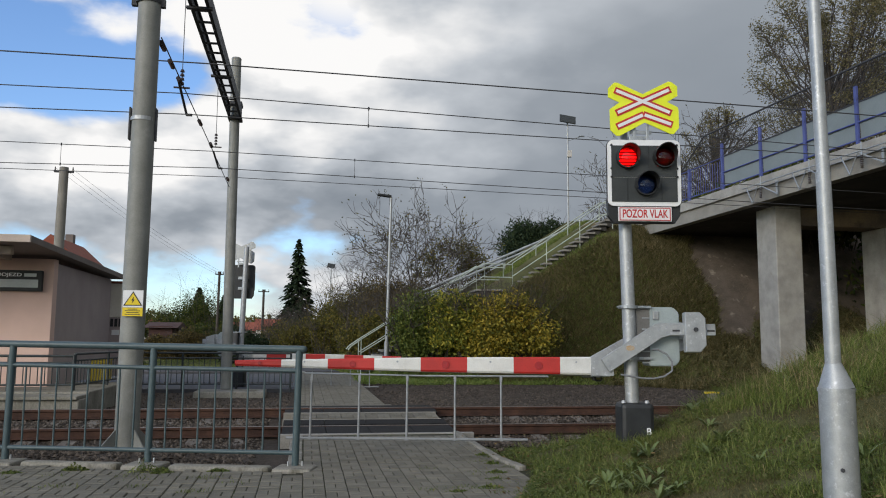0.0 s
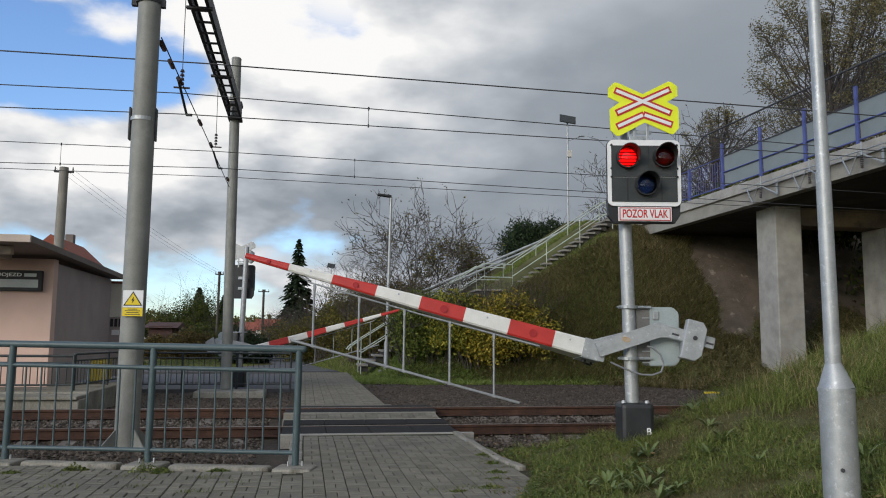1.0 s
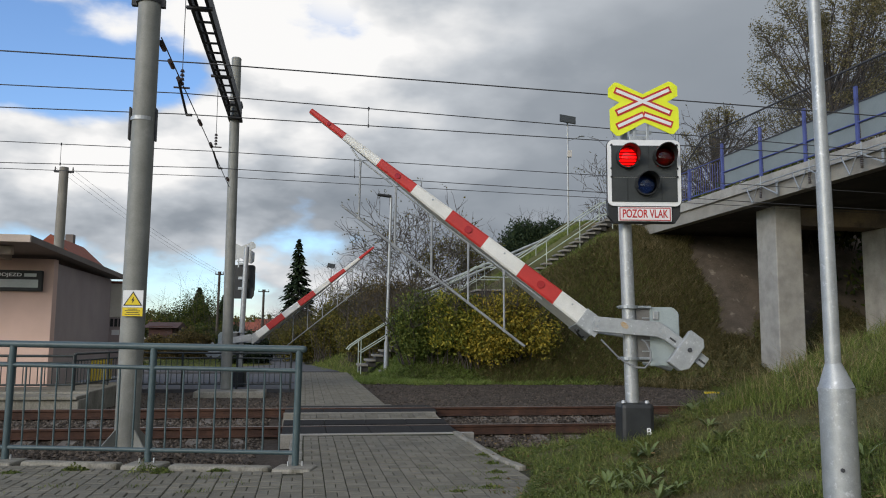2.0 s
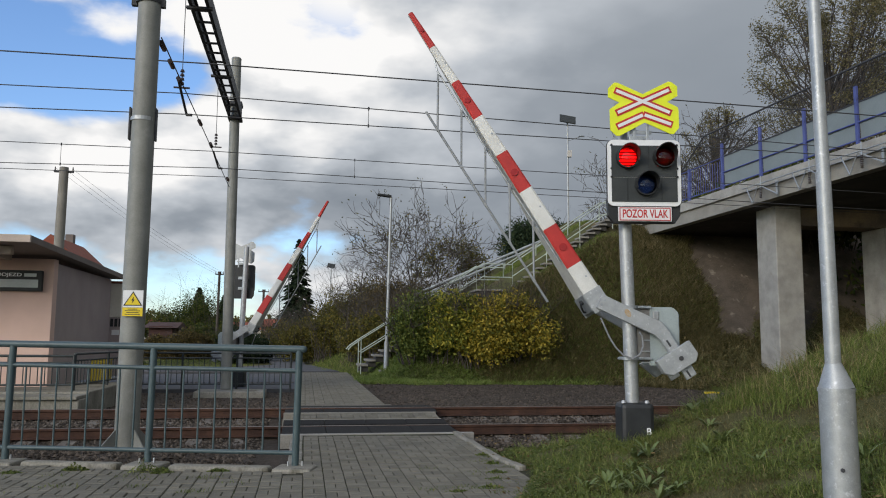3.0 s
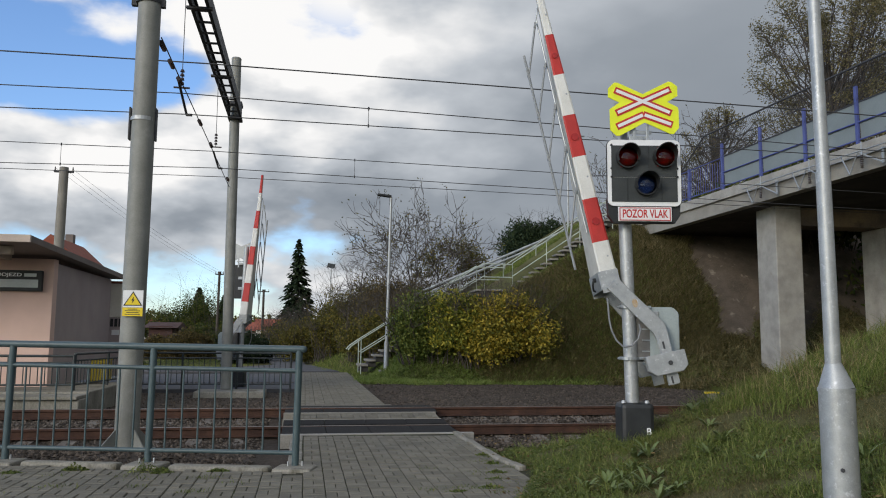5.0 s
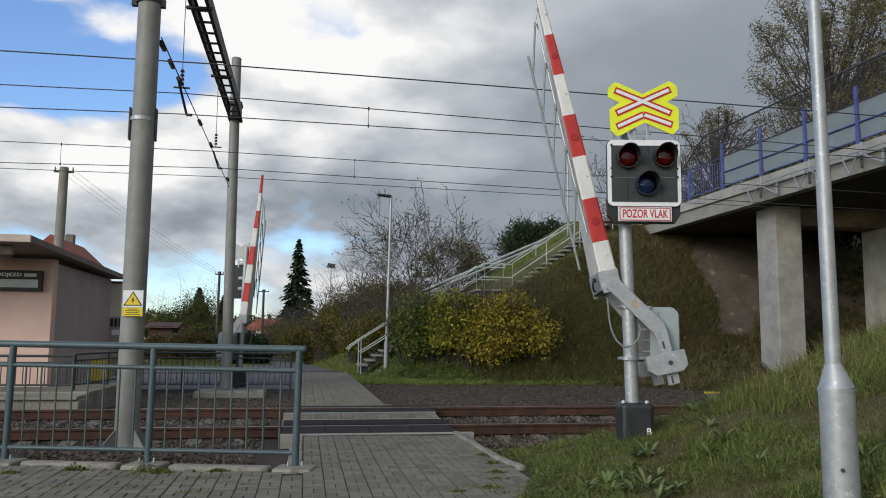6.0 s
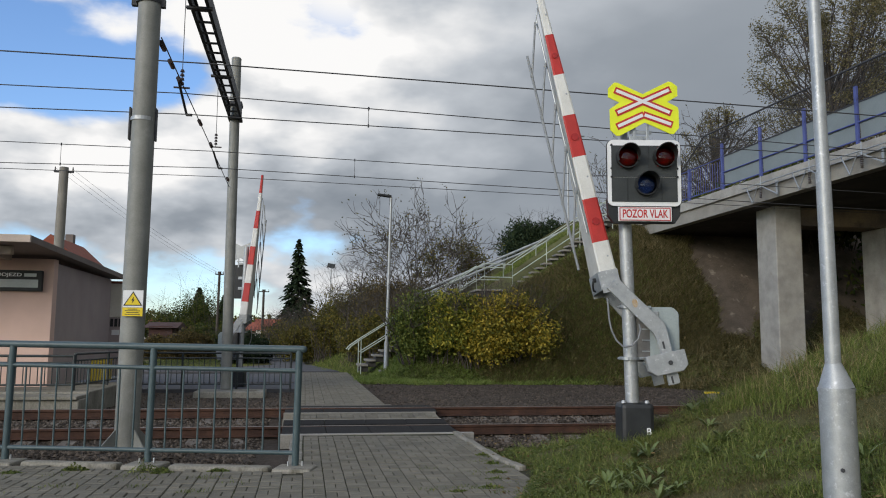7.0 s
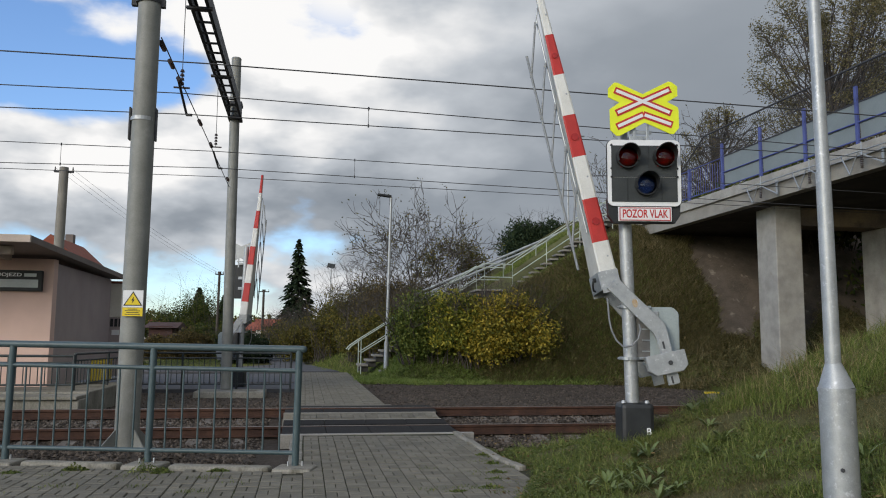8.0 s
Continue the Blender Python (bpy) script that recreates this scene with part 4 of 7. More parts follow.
        put(part("lens", bm, RED_LENS if red else BLUE_LENS, head, "red glass lens" if red else "bluish clear lens, unlit", smooth=True))
        if red:
            bm = bmesh.new()
            tube(bm, (lx, y + 0.010, zc + lz), (lx, y + 0.004, zc + lz), R * 0.97, n=n)
            put(part("lamp_reflector", bm, RED_GLOW, head, "lit red lamp"))
            # blink slats added inside the chamber, turning edge-on to let the light out
            rows_n = 6
            hgt = 2 * R / rows_n
            for k in range(rows_n):
                zz = -R + (k + 0.5) * hgt
                inner = max(abs(zz) - hgt / 2, 0.0)
                wid = math.sqrt(max(R * R - inner * inner, 0.0009)) - 0.004
                bm = bmesh.new()
                box(bm, (0, 0, 0), (2 * wid, 0.0015, hgt * 1.02))
                slat = part("added_blink_slat", bm, BLINK_SLAT_MAT, head)
                at = F @ pose(lx, y - 0.020, zc + lz + zz)
                slat.matrix_basis = at
                BLINK_SLATS.append((slat, at, 1, i, face))
        else:
            bm = bmesh.new()
            tube(bm, (lx, y + 0.010, zc + lz), (lx, y + 0.004, zc + lz), R * 0.97, n=n)
            put(part("lamp_reflector", bm, BLUE_BACK, head))
    # plate with the words
    bm = bmesh.new()
    box(bm, (0, y + 0.030, zc - 0.49), (0.625, 0.016, 0.170), 0.004)
    plate = put(part("word_plate", bm, SIGN_WHITE, head, "white plate with red words"))
    bm = bmesh.new()
    for zz in (-0.072, 0.072):
        box(bm, (0, y + 0.020, zc - 0.49 + zz), (0.595, 0.004, 0.010))
    for xx in (-0.293, 0.293):
        box(bm, (xx, y + 0.020, zc - 0.49), (0.010, 0.004, 0.134))
    put(part("red_frame", bm, SIGN_RED, plate))
    letters("words", "POZOR VLAK", 0.135, SIGN_RED, plate, F @ pose(0, y + 0.019, zc - 0.49), 0.002, 0.53)
    # St Andrew's cross for more than one track
    zx = zc + 0.775
    cross = part("warning_cross", (lambda b: (slab(b, CROSS_OUTLINE, pose(0, y + 0.02, zx), 0.012), b)[1])(bmesh.new()), SIGN_YELLOW, head, "fluorescent yellow board with a red-edged white cross")
    put(cross)
    bm = bmesh.new()
    slab(bm, CROSS_OUTLINE, pose(0, y + 0.0325, zx), 0.003)
    put(part("back_sheet", bm, GALV_LIGHT, cross, "bare metal rear of the board"))

    def bar_plank(a, b, w, yy, material, name):
        bm_ = bmesh.new()
        dx, dz = b[0] - a[0], b[1] - a[1]
        ln = math.hypot(dx, dz)
        box(bm_, ((a[0] + b[0]) / 2, yy, zx + (a[1] + b[1]) / 2), (ln, 0.003, w), 0, Matrix.Rotation(-math.atan2(dz, dx), 4, 'Y'))
        put(part(name, bm_, material, cross))
    arms = [((-0.335, 0.225), (0.335, -0.055)), ((-0.32, -0.06), (0.33, 0.24))]
    for u, (a, b) in enumerate(arms):
        bar_plank(a, b, 0.085, y + 0.0175 - 0.0005 * u, SIGN_RED, "red_arm")
    for u, (a, b) in enumerate(arms):
        ux, uz = (b[0] - a[0]), (b[1] - a[1])
        bar_plank((a[0] + ux * 0.03, a[1] + uz * 0.03), (b[0] - ux * 0.03, b[1] - uz * 0.03), 0.038, y + 0.014 - 0.0005 * u, SIGN_WHITE, "white_arm")
    for u, (a, b) in enumerate((((-0.315, -0.225), (0.012, -0.072)), ((0.0, -0.072), (0.345, -0.195)))):
        bar_plank(a, b, 0.085, y + 0.0175 - 0.0005 * u, SIGN_RED, "red_chevron")
        ux, uz = (b[0] - a[0]), (b[1] - a[1])
        bar_plank((a[0] + ux * 0.05, a[1] + uz * 0.05), (b[0] - ux * 0.05, b[1] - uz * 0.05), 0.038, y + 0.014 - 0.0005 * u, SIGN_WHITE, "white_chevron")
    for c_, s_ in (((-0.10, y + 0.06, zc + 0.46), (0.035, 0.02, 0.26)), ((0.06, y + 0.06, zc + 0.46), (0.035, 0.02, 0.26)),
                   ((-0.02, y + 0.08, zc + 0.50), (0.26, 0.02, 0.04)), ((-0.02, y + 0.08, zc + 0.43), (0.20, 0.02, 0.04)),
                   ((-0.08, (y + 0.056) / 2, zc), (0.16, -y - 0.056, 0.08)), ((-0.08, (y + 0.056) / 2, zc - 0.3), (0.16, -y - 0.056, 0.08)),
                   ((-0.08, (y + 0.056) / 2, zc + 0.42), (0.16, -y - 0.056, 0.06))):
        bm = bmesh.new()
        box(bm, c_, s_, 0.003)
        put(part("bracket", bm, GALV, head))


CABLE_GREY = mat("grey_cable_sheath", (0.22, 0.225, 0.23), 0.6, (0.17, 0.175, 0.18), 8, 60, 0.05)
RUST_SPOT = mat("rust_stain", (0.40, 0.26, 0.12), 0.8, (0.42, 0.36, 0.28), 20, 80, 0.1)
HOUSING = mat("dull_grey_housing", (0.17, 0.165, 0.155), 0.55, (0.12, 0.115, 0.108), 4, 60, 0.1)
BOOM_SIDE = mat("unpainted_boom_underside", (0.62, 0.60, 0.54), 0.6, (0.48, 0.46, 0.41), 3, 60, 0.15, spot=(0.33, 0.29, 0.23), spot_scale=5, spot_size=0.6)
RED_GLOW = glow_mat("lit_red_lamp", (1.0, 0.025, 0.03), 1.5)
RED_LENS = lens_mat("red_glass_lens", (0.85, 0.10, 0.10))
BLUE_LENS = lens_mat("bluish_lens", (0.38, 0.50, 0.70))
BLUE_BACK = mat("blue_reflector", (0.05, 0.085, 0.18), 0.25, (0.015, 0.028, 0.07), 9, 40, 0.1, metal=0.4)
# for the unseen slats added to make the lamps blink
BLINK_SLAT_MAT = mat("dark_red_added_slat", (0.11, 0.010, 0.010), 0.4, (0.06, 0.006, 0.006), 9, 40, 0.1)

NEAR_BARRIER = make_barrier(pose(3.79, 8.86, 0.30, 0, 0, -9.8), "open-skirted crossing barrier with warning lights beside the path", 3.95, -1)
FAR_BARRIER = make_barrier(pose(-1.82, 23.6, 0.03, 0, 0, 170.2), "crossing barrier with warning lights behind the far mast", 3.95, -1)

# angle of the boom over the level, in degrees
NEAR_ANGLE = [(0.0, 0), (0.33, 0), (0.4, 0.4), (0.5, 2.0), (0.6, 4.6), (0.7, 7.0), (0.8, 9.6), (0.9, 12.0), (1.0, 14.7), (1.1, 17.1), (1.2, 19.7), (1.3, 22.1), (1.4, 24.5), (1.5, 26.4), (1.7, 31.1),
              (2.0, 37.4), (2.4, 45.8), (2.8, 54.0), (3.0, 58.0), (3.2, 62.1), (3.4, 66.1), (3.5, 68.0), (3.6, 70.1), (3.7, 71.9), (3.8, 73.6), (3.9, 75.2), (4.0, 76.7), (4.1, 77.7), (4.2, 77.9), (4.4, 77.8), (6.0, 77.8), (8.0, 77.8)]
FAR_ANGLE = [(0.0, 0), (0.33, 0), (0.4, 0.6), (0.5, 2.4), (0.6, 5.2), (0.7, 7.8), (0.8, 10.4), (0.9, 13.0), (1.0, 15.9), (1.2, 20.8), (1.4, 25.4), (1.5, 27.6), (1.7, 32.4),
             (2.0, 39.0), (2.4, 48.0), (2.8, 57.0), (3.0, 61.5), (3.2, 65.8), (3.5, 71.9), (3.7, 76.6), (3.9, 81.2), (4.0, 83.3), (4.1, 84.9), (4.2, 85.8), (4.4, 86.0), (6.0, 86.0), (8.0, 86.0)]


def angle_at(rows, t):
    for (a, u), (b, v) in zip(rows, rows[1:]):
        if t <= b:
            return u + (v - u) * (t - a) / (b - a)
    return rows[-1][1]


SWING = [(0.0, 0), (3.5, 0), (3.9, -3), (4.1, -6), (4.3, -6), (4.45, -3), (4.6, 5), (4.75, 7), (4.9, 8), (5.3, 5), (5.7, 2), (6.0, 3), (6.2, 7), (6.5, 8), (6.8, 6), (7.0, 4), (7.3, 2), (7.6, 4), (8.0, 4.5)]


def swing(t):
    """Sway of the skirt away from plumb as the boom stops, in degrees."""
    return angle_at(SWING, t)


def motions():
    for (thing, boom, pivot, rods, bar), rows, far in ((NEAR_BARRIER, NEAR_ANGLE, False), (FAR_BARRIER, FAR_ANGLE, True)):
        walk(boom, [(t, pose(*pivot, -4 if not far else 0, 0, 0) @ pose(0, 0, 0, 0, a, 0)) for t, a in rows])
        times = sorted({round(i * 0.1, 2) for i in range(81)})
        for rod, s in rods:
            walk(rod, [(t, pose(-s, 0.0, -0.56, 0, -angle_at(rows, t) * 1.0 + swing(t), 0)) for t in times])
        track = []
        for t in times:
            q = radians(-angle_at(rows, t) + swing(t))
            track.append((t, pose(-ROD_LEN * math.sin(q), 0, -0.56 - ROD_LEN * math.cos(q))))
        walk(bar, track)
    # the red lamps take turns, half a second each, until the boom stands
    for slat, at, side, i, face in BLINK_SLATS:
        rows = []
        step = 1 / 30
        shut, open_ = at, at @ pose(0, 0, 0, side * 88, 0, 0)
        on = [(k + 0.5 * i, k + 0.5 * i + 0.40) for k in range(5)]
        state = open_ if i == 0 else shut
        rows.append((0.0, state))
        for a, b in on:
            if a > 0:
                rows += [(a - step, shut), (a, open_)]
            rows += [(b, open_), (b + step, shut)]
        rows.append((8.0, shut))
        walk(slat, rows)


# ---------------------------------------------------------------- overpass
def edge_x(y):
    """West edge of the overpass."""
    return 13.1 + (31.0 - y) * 0.105


def deck_rise(y):
    """The deck climbs gently southwards."""
    return (23.5 - y) * 0.03


def make_overpass():
    t = base("overpass", (0, 0, 0), "pale concrete road overpass on square pillars", "bridge")
    y_far, y_near, width = 31.5, -30.0, 7.5

    def strip(name, dx0, dx1, z0, z1, material, label=""):
        bm = bmesh.new()
        vs = []
        for y in (y_far, y_near):
            x = edge_x(y)
            vs.append([bm.verts.new((x + dx, y, z + deck_rise(y))) for dx, z in ((dx0, z0), (dx1, z0), (dx1, z1), (dx0, z1))])
        fs = [bm.faces.new(vs[0]), bm.faces.new(vs[1][::-1])]
        for i in range(4):
            j = (i + 1) % 4
            fs.append(bm.faces.new((vs[0][j], vs[0][i], vs[1][i], vs[1][j])))
        bmesh.ops.recalc_face_normals(bm, faces=fs)
        return part(name, bm, material, t, label)
    strip("kerb_beam", -0.02, 0.45, 6.16, 6.48, CONCRETE_PALE, "pale concrete edge beam with stains")
    strip("kerb_beam", width - 0.45, width + 0.02, 6.16, 6.48, CONCRETE_PALE)
    strip("deck_slab", 0.08, width - 0.08, 5.72, 6.156, CONCRETE, "weathered concrete deck")
    # thin near-black strip just below the deck slab
    strip("soffit", 0.40, width - 0.40, 5.712, 5.716, CONCRETE_DARK, "near-black underside of the deck")
    strip("roadway", 0.46, width - 0.46, 6.16, 6.30, ASPHALT)
    # bent: two columns and a cross beam
    for y in (23.6, 4.0):
        x0 = edge_x(y)
        bm = bmesh.new()
        box(bm, (x0 + 4.55, y, 5.42), (6.0, 0.95, 0.59), 0.02)
        part("cross_beam", bm, CONCRETE_STAINED, t, "stained concrete cross beam")
        for dx in (1.40, 5.32):
            bm = bmesh.new()
            zb = ground_height(x0 + dx, y) - 0.5
            zt = 5.75 if dx < 2 else 5.13
            box(bm, (x0 + dx, y - 0.05, (zb + zt) / 2), (0.92, 1.1, zt - zb), 0.03)
            part("pillar", bm, CONCRETE_PALE, t, "square concrete pillar with pale repairs")
    # abutment
    bm = bmesh.new()
    box(bm, (edge_x(31) + 3.7, 32.2, 4.2), (7.4, 1.6, 4.4), 0.02)
    part("abutment", bm, CONCRETE, t)
    # brackets for the overhead wires on the edge
    for off, zz, r in ((-0.24, 6.20, 0.018), (-0.10, 6.12, 0.014)):
        bm = bmesh.new()
        tube(bm, (edge_x(23.0) + off, 23.0, zz + deck_rise(23.0)), (edge_x(13.0) + off, 13.0, zz + deck_rise(13.0)), r, n=8)
        part("wire_rail", bm, GALV, t, "steel rail carrying the wire brackets")
    for y in (22.6, 20.5, 18.6):
        x, h = edge_x(y) - 0.20, deck_rise(y)
        bm = bmesh.new()
        tube(bm, (x, y + 0.30, 6.20 + h), (x, y - 0.02, 5.66 + h), 0.018, n=8)
        tube(bm, (x, y - 0.36, 6.20 + h), (x, y - 0.02, 5.66 + h), 0.016, n=8)
        tube(bm, (x, y - 0.30, 6.22 + h), (x + 0.25, y - 0.95, 5.82 + h), 0.024, n=8)
        box(bm, (x + 0.24, y - 0.98, 6.0 + h), (0.04, 0.07, 0.42), 0.004)
        tube(bm, (x, y - 0.5, 6.44 + h), (x, y - 0.5, 5.76 + h), 0.014, n=8)
        bracket = part("wire_bracket", bm, GALV, t, "steel bracket of the overhead wires")
        bm = bmesh.new()
        for k in range(7):
            z = 6.08 - k * 0.05 + h
            tube(bm, (x, y - 0.5, z), (x, y - 0.5, z - 0.03), 0.028, 0.050, 12)
        part("insulator", bm, BROWN_INSULATOR, bracket, "ribbed brown insulator")
    # railing: blue posts, grey panels near the track, barred bays further away
    y = 30.41
    while y > 8:
        x = edge_x(y) + 0.10
        h = deck_rise(y)
        panel = y < 24.6
        bm = bmesh.new()
        tall = 1.66 if panel else 1.22
        box(bm, (x, y, 6.45 + tall / 2 + h), (0.075, 0.10, tall), 0.008)
        part("railing_post", bm, BLUE_PAINT, t, "blue painted steel post")
        y2 = y - 1.97
        x2, h2 = edge_x(y2) + 0.10, deck_rise(y2)
        for z in ((7.62, 6.62) if not panel else (7.10, 6.62)):
            bm = bmesh.new()
            tube(bm, (x, y, z + h), (x2, y2, z + h2), 0.022, n=8)
            part("railing_bar", bm, BLUE_PAINT, t)
        if panel:
            bm = bmesh.new()
            a = math.atan2(x2 - x, y - y2)
            tilt = Matrix.Rotation(a, 4, 'Z') @ Matrix.Rotation(math.atan2(h - h2, y - y2), 4, 'X')
            mid = Vector(((x + x2) / 2 + 0.05, (y + y2) / 2, (h + h2) / 2))
            box(bm, mid + Vector((0, 0, 7.13)), (0.02, 1.88, 1.02), 0.002, tilt)
            part("railing_panel", bm, GLASS_PANEL, t, "grey-green railing panel")
            bm = bmesh.new()
            box(bm, mid + Vector((0, 0, 7.66)), (0.05, 1.88, 0.045), 0.004, tilt)
            part("panel_cap", bm, DARK_STEEL, t, "dark cap rail")
        else:
            for j in range(1, 14):
                f = j / 14
                bm = bmesh.new()
                tube(bm, (x + (x2 - x) * f, y + (y2 - y) * f, 6.62 + h), (x + (x2 - x) * f, y + (y2 - y) * f, 7.58 + h), 0.010, n=6)
                part("railing_rod", bm, BLUE_PAINT, t)
        y = y2
    # leaning protective mesh over the track
    fr = []
    for (ya, za, off) in ((27.0, 7.60, 0.05), (25.8, 8.75, 0.30), (6.0, 7.60, 0.05), (6.0, 8.75, 0.30)):
        fr.append(Vector((edge_x(ya) + off, ya, za + deck_rise(ya))))
    bm = bmesh.new()
    tube(bm, fr[0], fr[1], 0.03, n=6)
    tube(bm, fr[1], fr[3], 0.034, n=6)
    tube(bm, fr[0].lerp(fr[1], 0.5), fr[2].lerp(fr[3], 0.5), 0.012, n=6)
    part("mesh_frame", bm, DARK_STEEL, t)
    bm = bmesh.new()
    n = 150
    for i in range(n + 1):
        a, b = fr[0].lerp(fr[2], i / n), fr[1].lerp(fr[3], i / n)
        if i < n:
            c = fr[1].lerp(fr[3], (i + 1) / n)
            d = fr[0].lerp(fr[2], (i + 1) / n)
            tube(bm, a, c, 0.0032, n=3)
            tube(bm, d, b, 0.0032, n=3)
    tagged(part("wire_mesh", bm, DARK_STEEL, t), kind="stuff")
    return t


make_overpass()


# ---------------------------------------------------------------- right lamp post, close to the camera
def make_lamp_post():
    t = base("lamp_post", (3.668, 5.05, -0.40), "galvanised steel lamp post with a thick lower tube", "lamp post")
    bm = bmesh.new()
    tube(bm, (0.018, 0, -0.2), (0.002, 0, 1.47), 0.120, 0.118, 32)
    part("lower_tube", bm, GALV_LIGHT, t, smooth=True)
    bm = bmesh.new()
    tube(bm, (0.002, 0, 1.45), (0.002, 0, 1.475), 0.123, 0.123, 32)
    tube(bm, (0.002, 0, 1.475), (-0.014, 0, 1.645), 0.119, 0.054, 32)
    part("cone", bm, GALV_LIGHT, t, smooth=True)
    bm = bmesh.new()
    tube(bm, (-0.014, 0, 1.63), (-0.024, 0, 3.0), 0.053, 0.051, 28)
    tube(bm, (-0.024, 0, 3.0), (-0.062, 0, 6.5), 0.047, 0.034, 28)
    part("upper_tube", bm, GALV_LIGHT, t, smooth=True)
    bm = bmesh.new()
    tube(bm, (-0.055, -0.105, 0.93), (-0.06, -0.118, 0.93), 0.014, n=10)
    part("bolt", bm, DARK_STEEL, t)
    bm = bmesh.new()
    tube(bm, (-0.05, 0, 6.45), (-0.05, 0.9, 6.75), 0.03, n=12)
    box(bm, (-0.05, 1.2, 6.78), (0.22, 0.6, 0.09), 0.02)
    part("lamp_arm", bm, GALV, t)


make_lamp_post()


# ---------------------------------------------------------------- shelter on the platform
def make_platform():
    bm = bmesh.new()
    box(bm, (-14.05, 18.0, 0.06), (20.0, 3.3, 0.50), 0.02)
    box(bm, (-14.05, 16.0, 0.0), (20.0, 0.7, 0.42), 0.02)
    p = tagged(part("platform", bm, CONCRETE_DIRTY), "weathered concrete platform with a stained edge", "platform", kind="structure")
    for i in range(10):
        bm = bmesh.new()
        box(bm, (-5.05 - i * 1.98, 15.98, 0.245), (1.96, 0.80, 0.065), 0.014)
        part("edge_slab", bm, CONCRETE_DIRTY, p)
    return p


make_platform()


def make_shelter():
    t = base("station_shelter", (-5.31, 18.0, 0.3), "pink rendered waiting shelter with a flat brown roof", "shelter")
    L, Wd = 7.0, 5.1      # along the track, away from it
    bm = bmesh.new()
    box(bm, (-L / 2, 0.15, 1.35), (L, 0.30, 2.70), 0.006)
    part("front_wall", bm, PINK, t, "pale pink rendered wall")
    # same render as the front; this side's shade is put into its colour
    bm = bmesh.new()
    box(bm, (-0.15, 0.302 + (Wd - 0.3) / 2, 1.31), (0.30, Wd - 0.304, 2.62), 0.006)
    part("side_wall", bm, SHADED_RENDER, t, "pink rendered side wall, greyed to carry its shade")
    bm = bmesh.new()
    box(bm, (-L / 2 - 0.3, Wd - 0.15, 1.28), (L - 0.61, 0.30, 2.56), 0.006)
    part("back_wall", bm, PINK, t)
    bm = bmesh.new()
    slab(bm, [(-L - 0.5, 2.80), (0.25, 2.80), (0.25, 2.935), (-L - 0.5, 2.935)], pose(0, -2.36, 0), 0.06)
    part("roof_front_edge", bm, ROOF_EDGE, t, "cream painted roof edge")
    bm = bmesh.new()
    vs = []
    for y, zt in ((-2.30, 2.93), (Wd + 0.4, 2.78)):
        vs.append([bm.verts.new((x, y, z)) for x, z in ((-L - 0.5, zt - 0.12), (0.25, zt - 0.12), (0.25, zt), (-L - 0.5, zt))])
    fs = [bm.faces.new(vs[0]), bm.faces.new(vs[1][::-1])]
    for i in range(4):
        j = (i + 1) % 4
        fs.append(bm.faces.new((vs[0][j], vs[0][i], vs[1][i], vs[1][j])))
    bmesh.ops.recalc_face_normals(bm, faces=fs)
    part("roof", bm, ROOF_DARK, t, "brown sheet metal roof")
    bm = bmesh.new()
    box(bm, (-L / 2 - 0.4, -1.6, 2.71), (L + 0.2, 0.16, 0.16), 0.01)
    part("canopy_beam", bm, ROOF_EDGE, t)
    for x in (-0.9, -3.6, -6.3):
        bm = bmesh.new()
        box(bm, (x, -1.1, 2.72), (0.10, 2.2, 0.14), 0.006)
        part("canopy_rafter", bm, ROOF_EDGE, t)
    # departure board on the front wall
    b = base("departure_board", (-6.35, 17.93, 2.52), "dark framed departure display with white lettering", "display")
    bm = bmesh.new()
    box(bm, (0, 0, 0), (1.70, 0.12, 0.44), 0.015)
    part("case", bm, BLACK_PLASTIC, b)
    bm = bmesh.new()
    box(bm, (0.02, -0.062, -0.06), (1.52, 0.006, 0.17), 0.002)
    part("screen", bm, SCREEN, b, "pale blank screen")
    bm = bmesh.new()
    box(bm, (0.62, -0.064, 0.12), (0.24, 0.006, 0.07), 0.002)
    part("small_screen", bm, SCREEN, b)
    letters("words", "ODJEZD", 0.10, SIGN_WHITE, b, pose(0.20, -0.064, 0.12), 0.001, 0.50)
    # meter cabinet and bars of unreadable number behind the shelter corner
    c = base("meter_cabinet", (-5.33, 23.4, 0.3), "cream metal cabinet on the shelter's side", "cabinet")
    bm = bmesh.new()
    box(bm, (0.16, 0, 2.06), (0.50, 0.3, 0.93), 0.01)
    part("body", bm, CREAM_METAL, c)
    bm = bmesh.new()
    box(bm, (0.2, 0, 2.56), (0.50, 0.36, 0.06), 0.01)
    part("lid", bm, ROOF_RED, c)
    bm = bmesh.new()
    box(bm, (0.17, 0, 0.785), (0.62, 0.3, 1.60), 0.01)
    part("lower_body", bm, SHADED_RENDER, c)
    for i in range(3):
        bm = bmesh.new()
        box(bm, (0.05 + i * 0.11, -0.156, 1.44), (0.08, 0.006, 0.22), 0.002)
        part("number_bar", bm, BLACK_PLASTIC, c)
    bm = bmesh.new()
    box(bm, (0.16, -0.156, 1.17), (0.2, 0.006, 0.14), 0.002)
    part("small_plate", bm, SIGN_WHITE, c)


# the pink render greyed, with shade painted into the base colour
SHADED_RENDER = mat("pink_render_in_shade", (0.43, 0.365, 0.35), 0.9, (0.37, 0.31, 0.30), 1.2, 90, 0.3, spec=0.15)
CREAM_METAL = mat("cream_cabinet_paint", (0.74, 0.70, 0.60), 0.6, (0.62, 0.58, 0.49), 2, 50, 0.08)
SCREEN = mat("pale_screen", (0.50, 0.53, 0.53), 0.3, (0.40, 0.43, 0.43), 2, 30, 0.02)
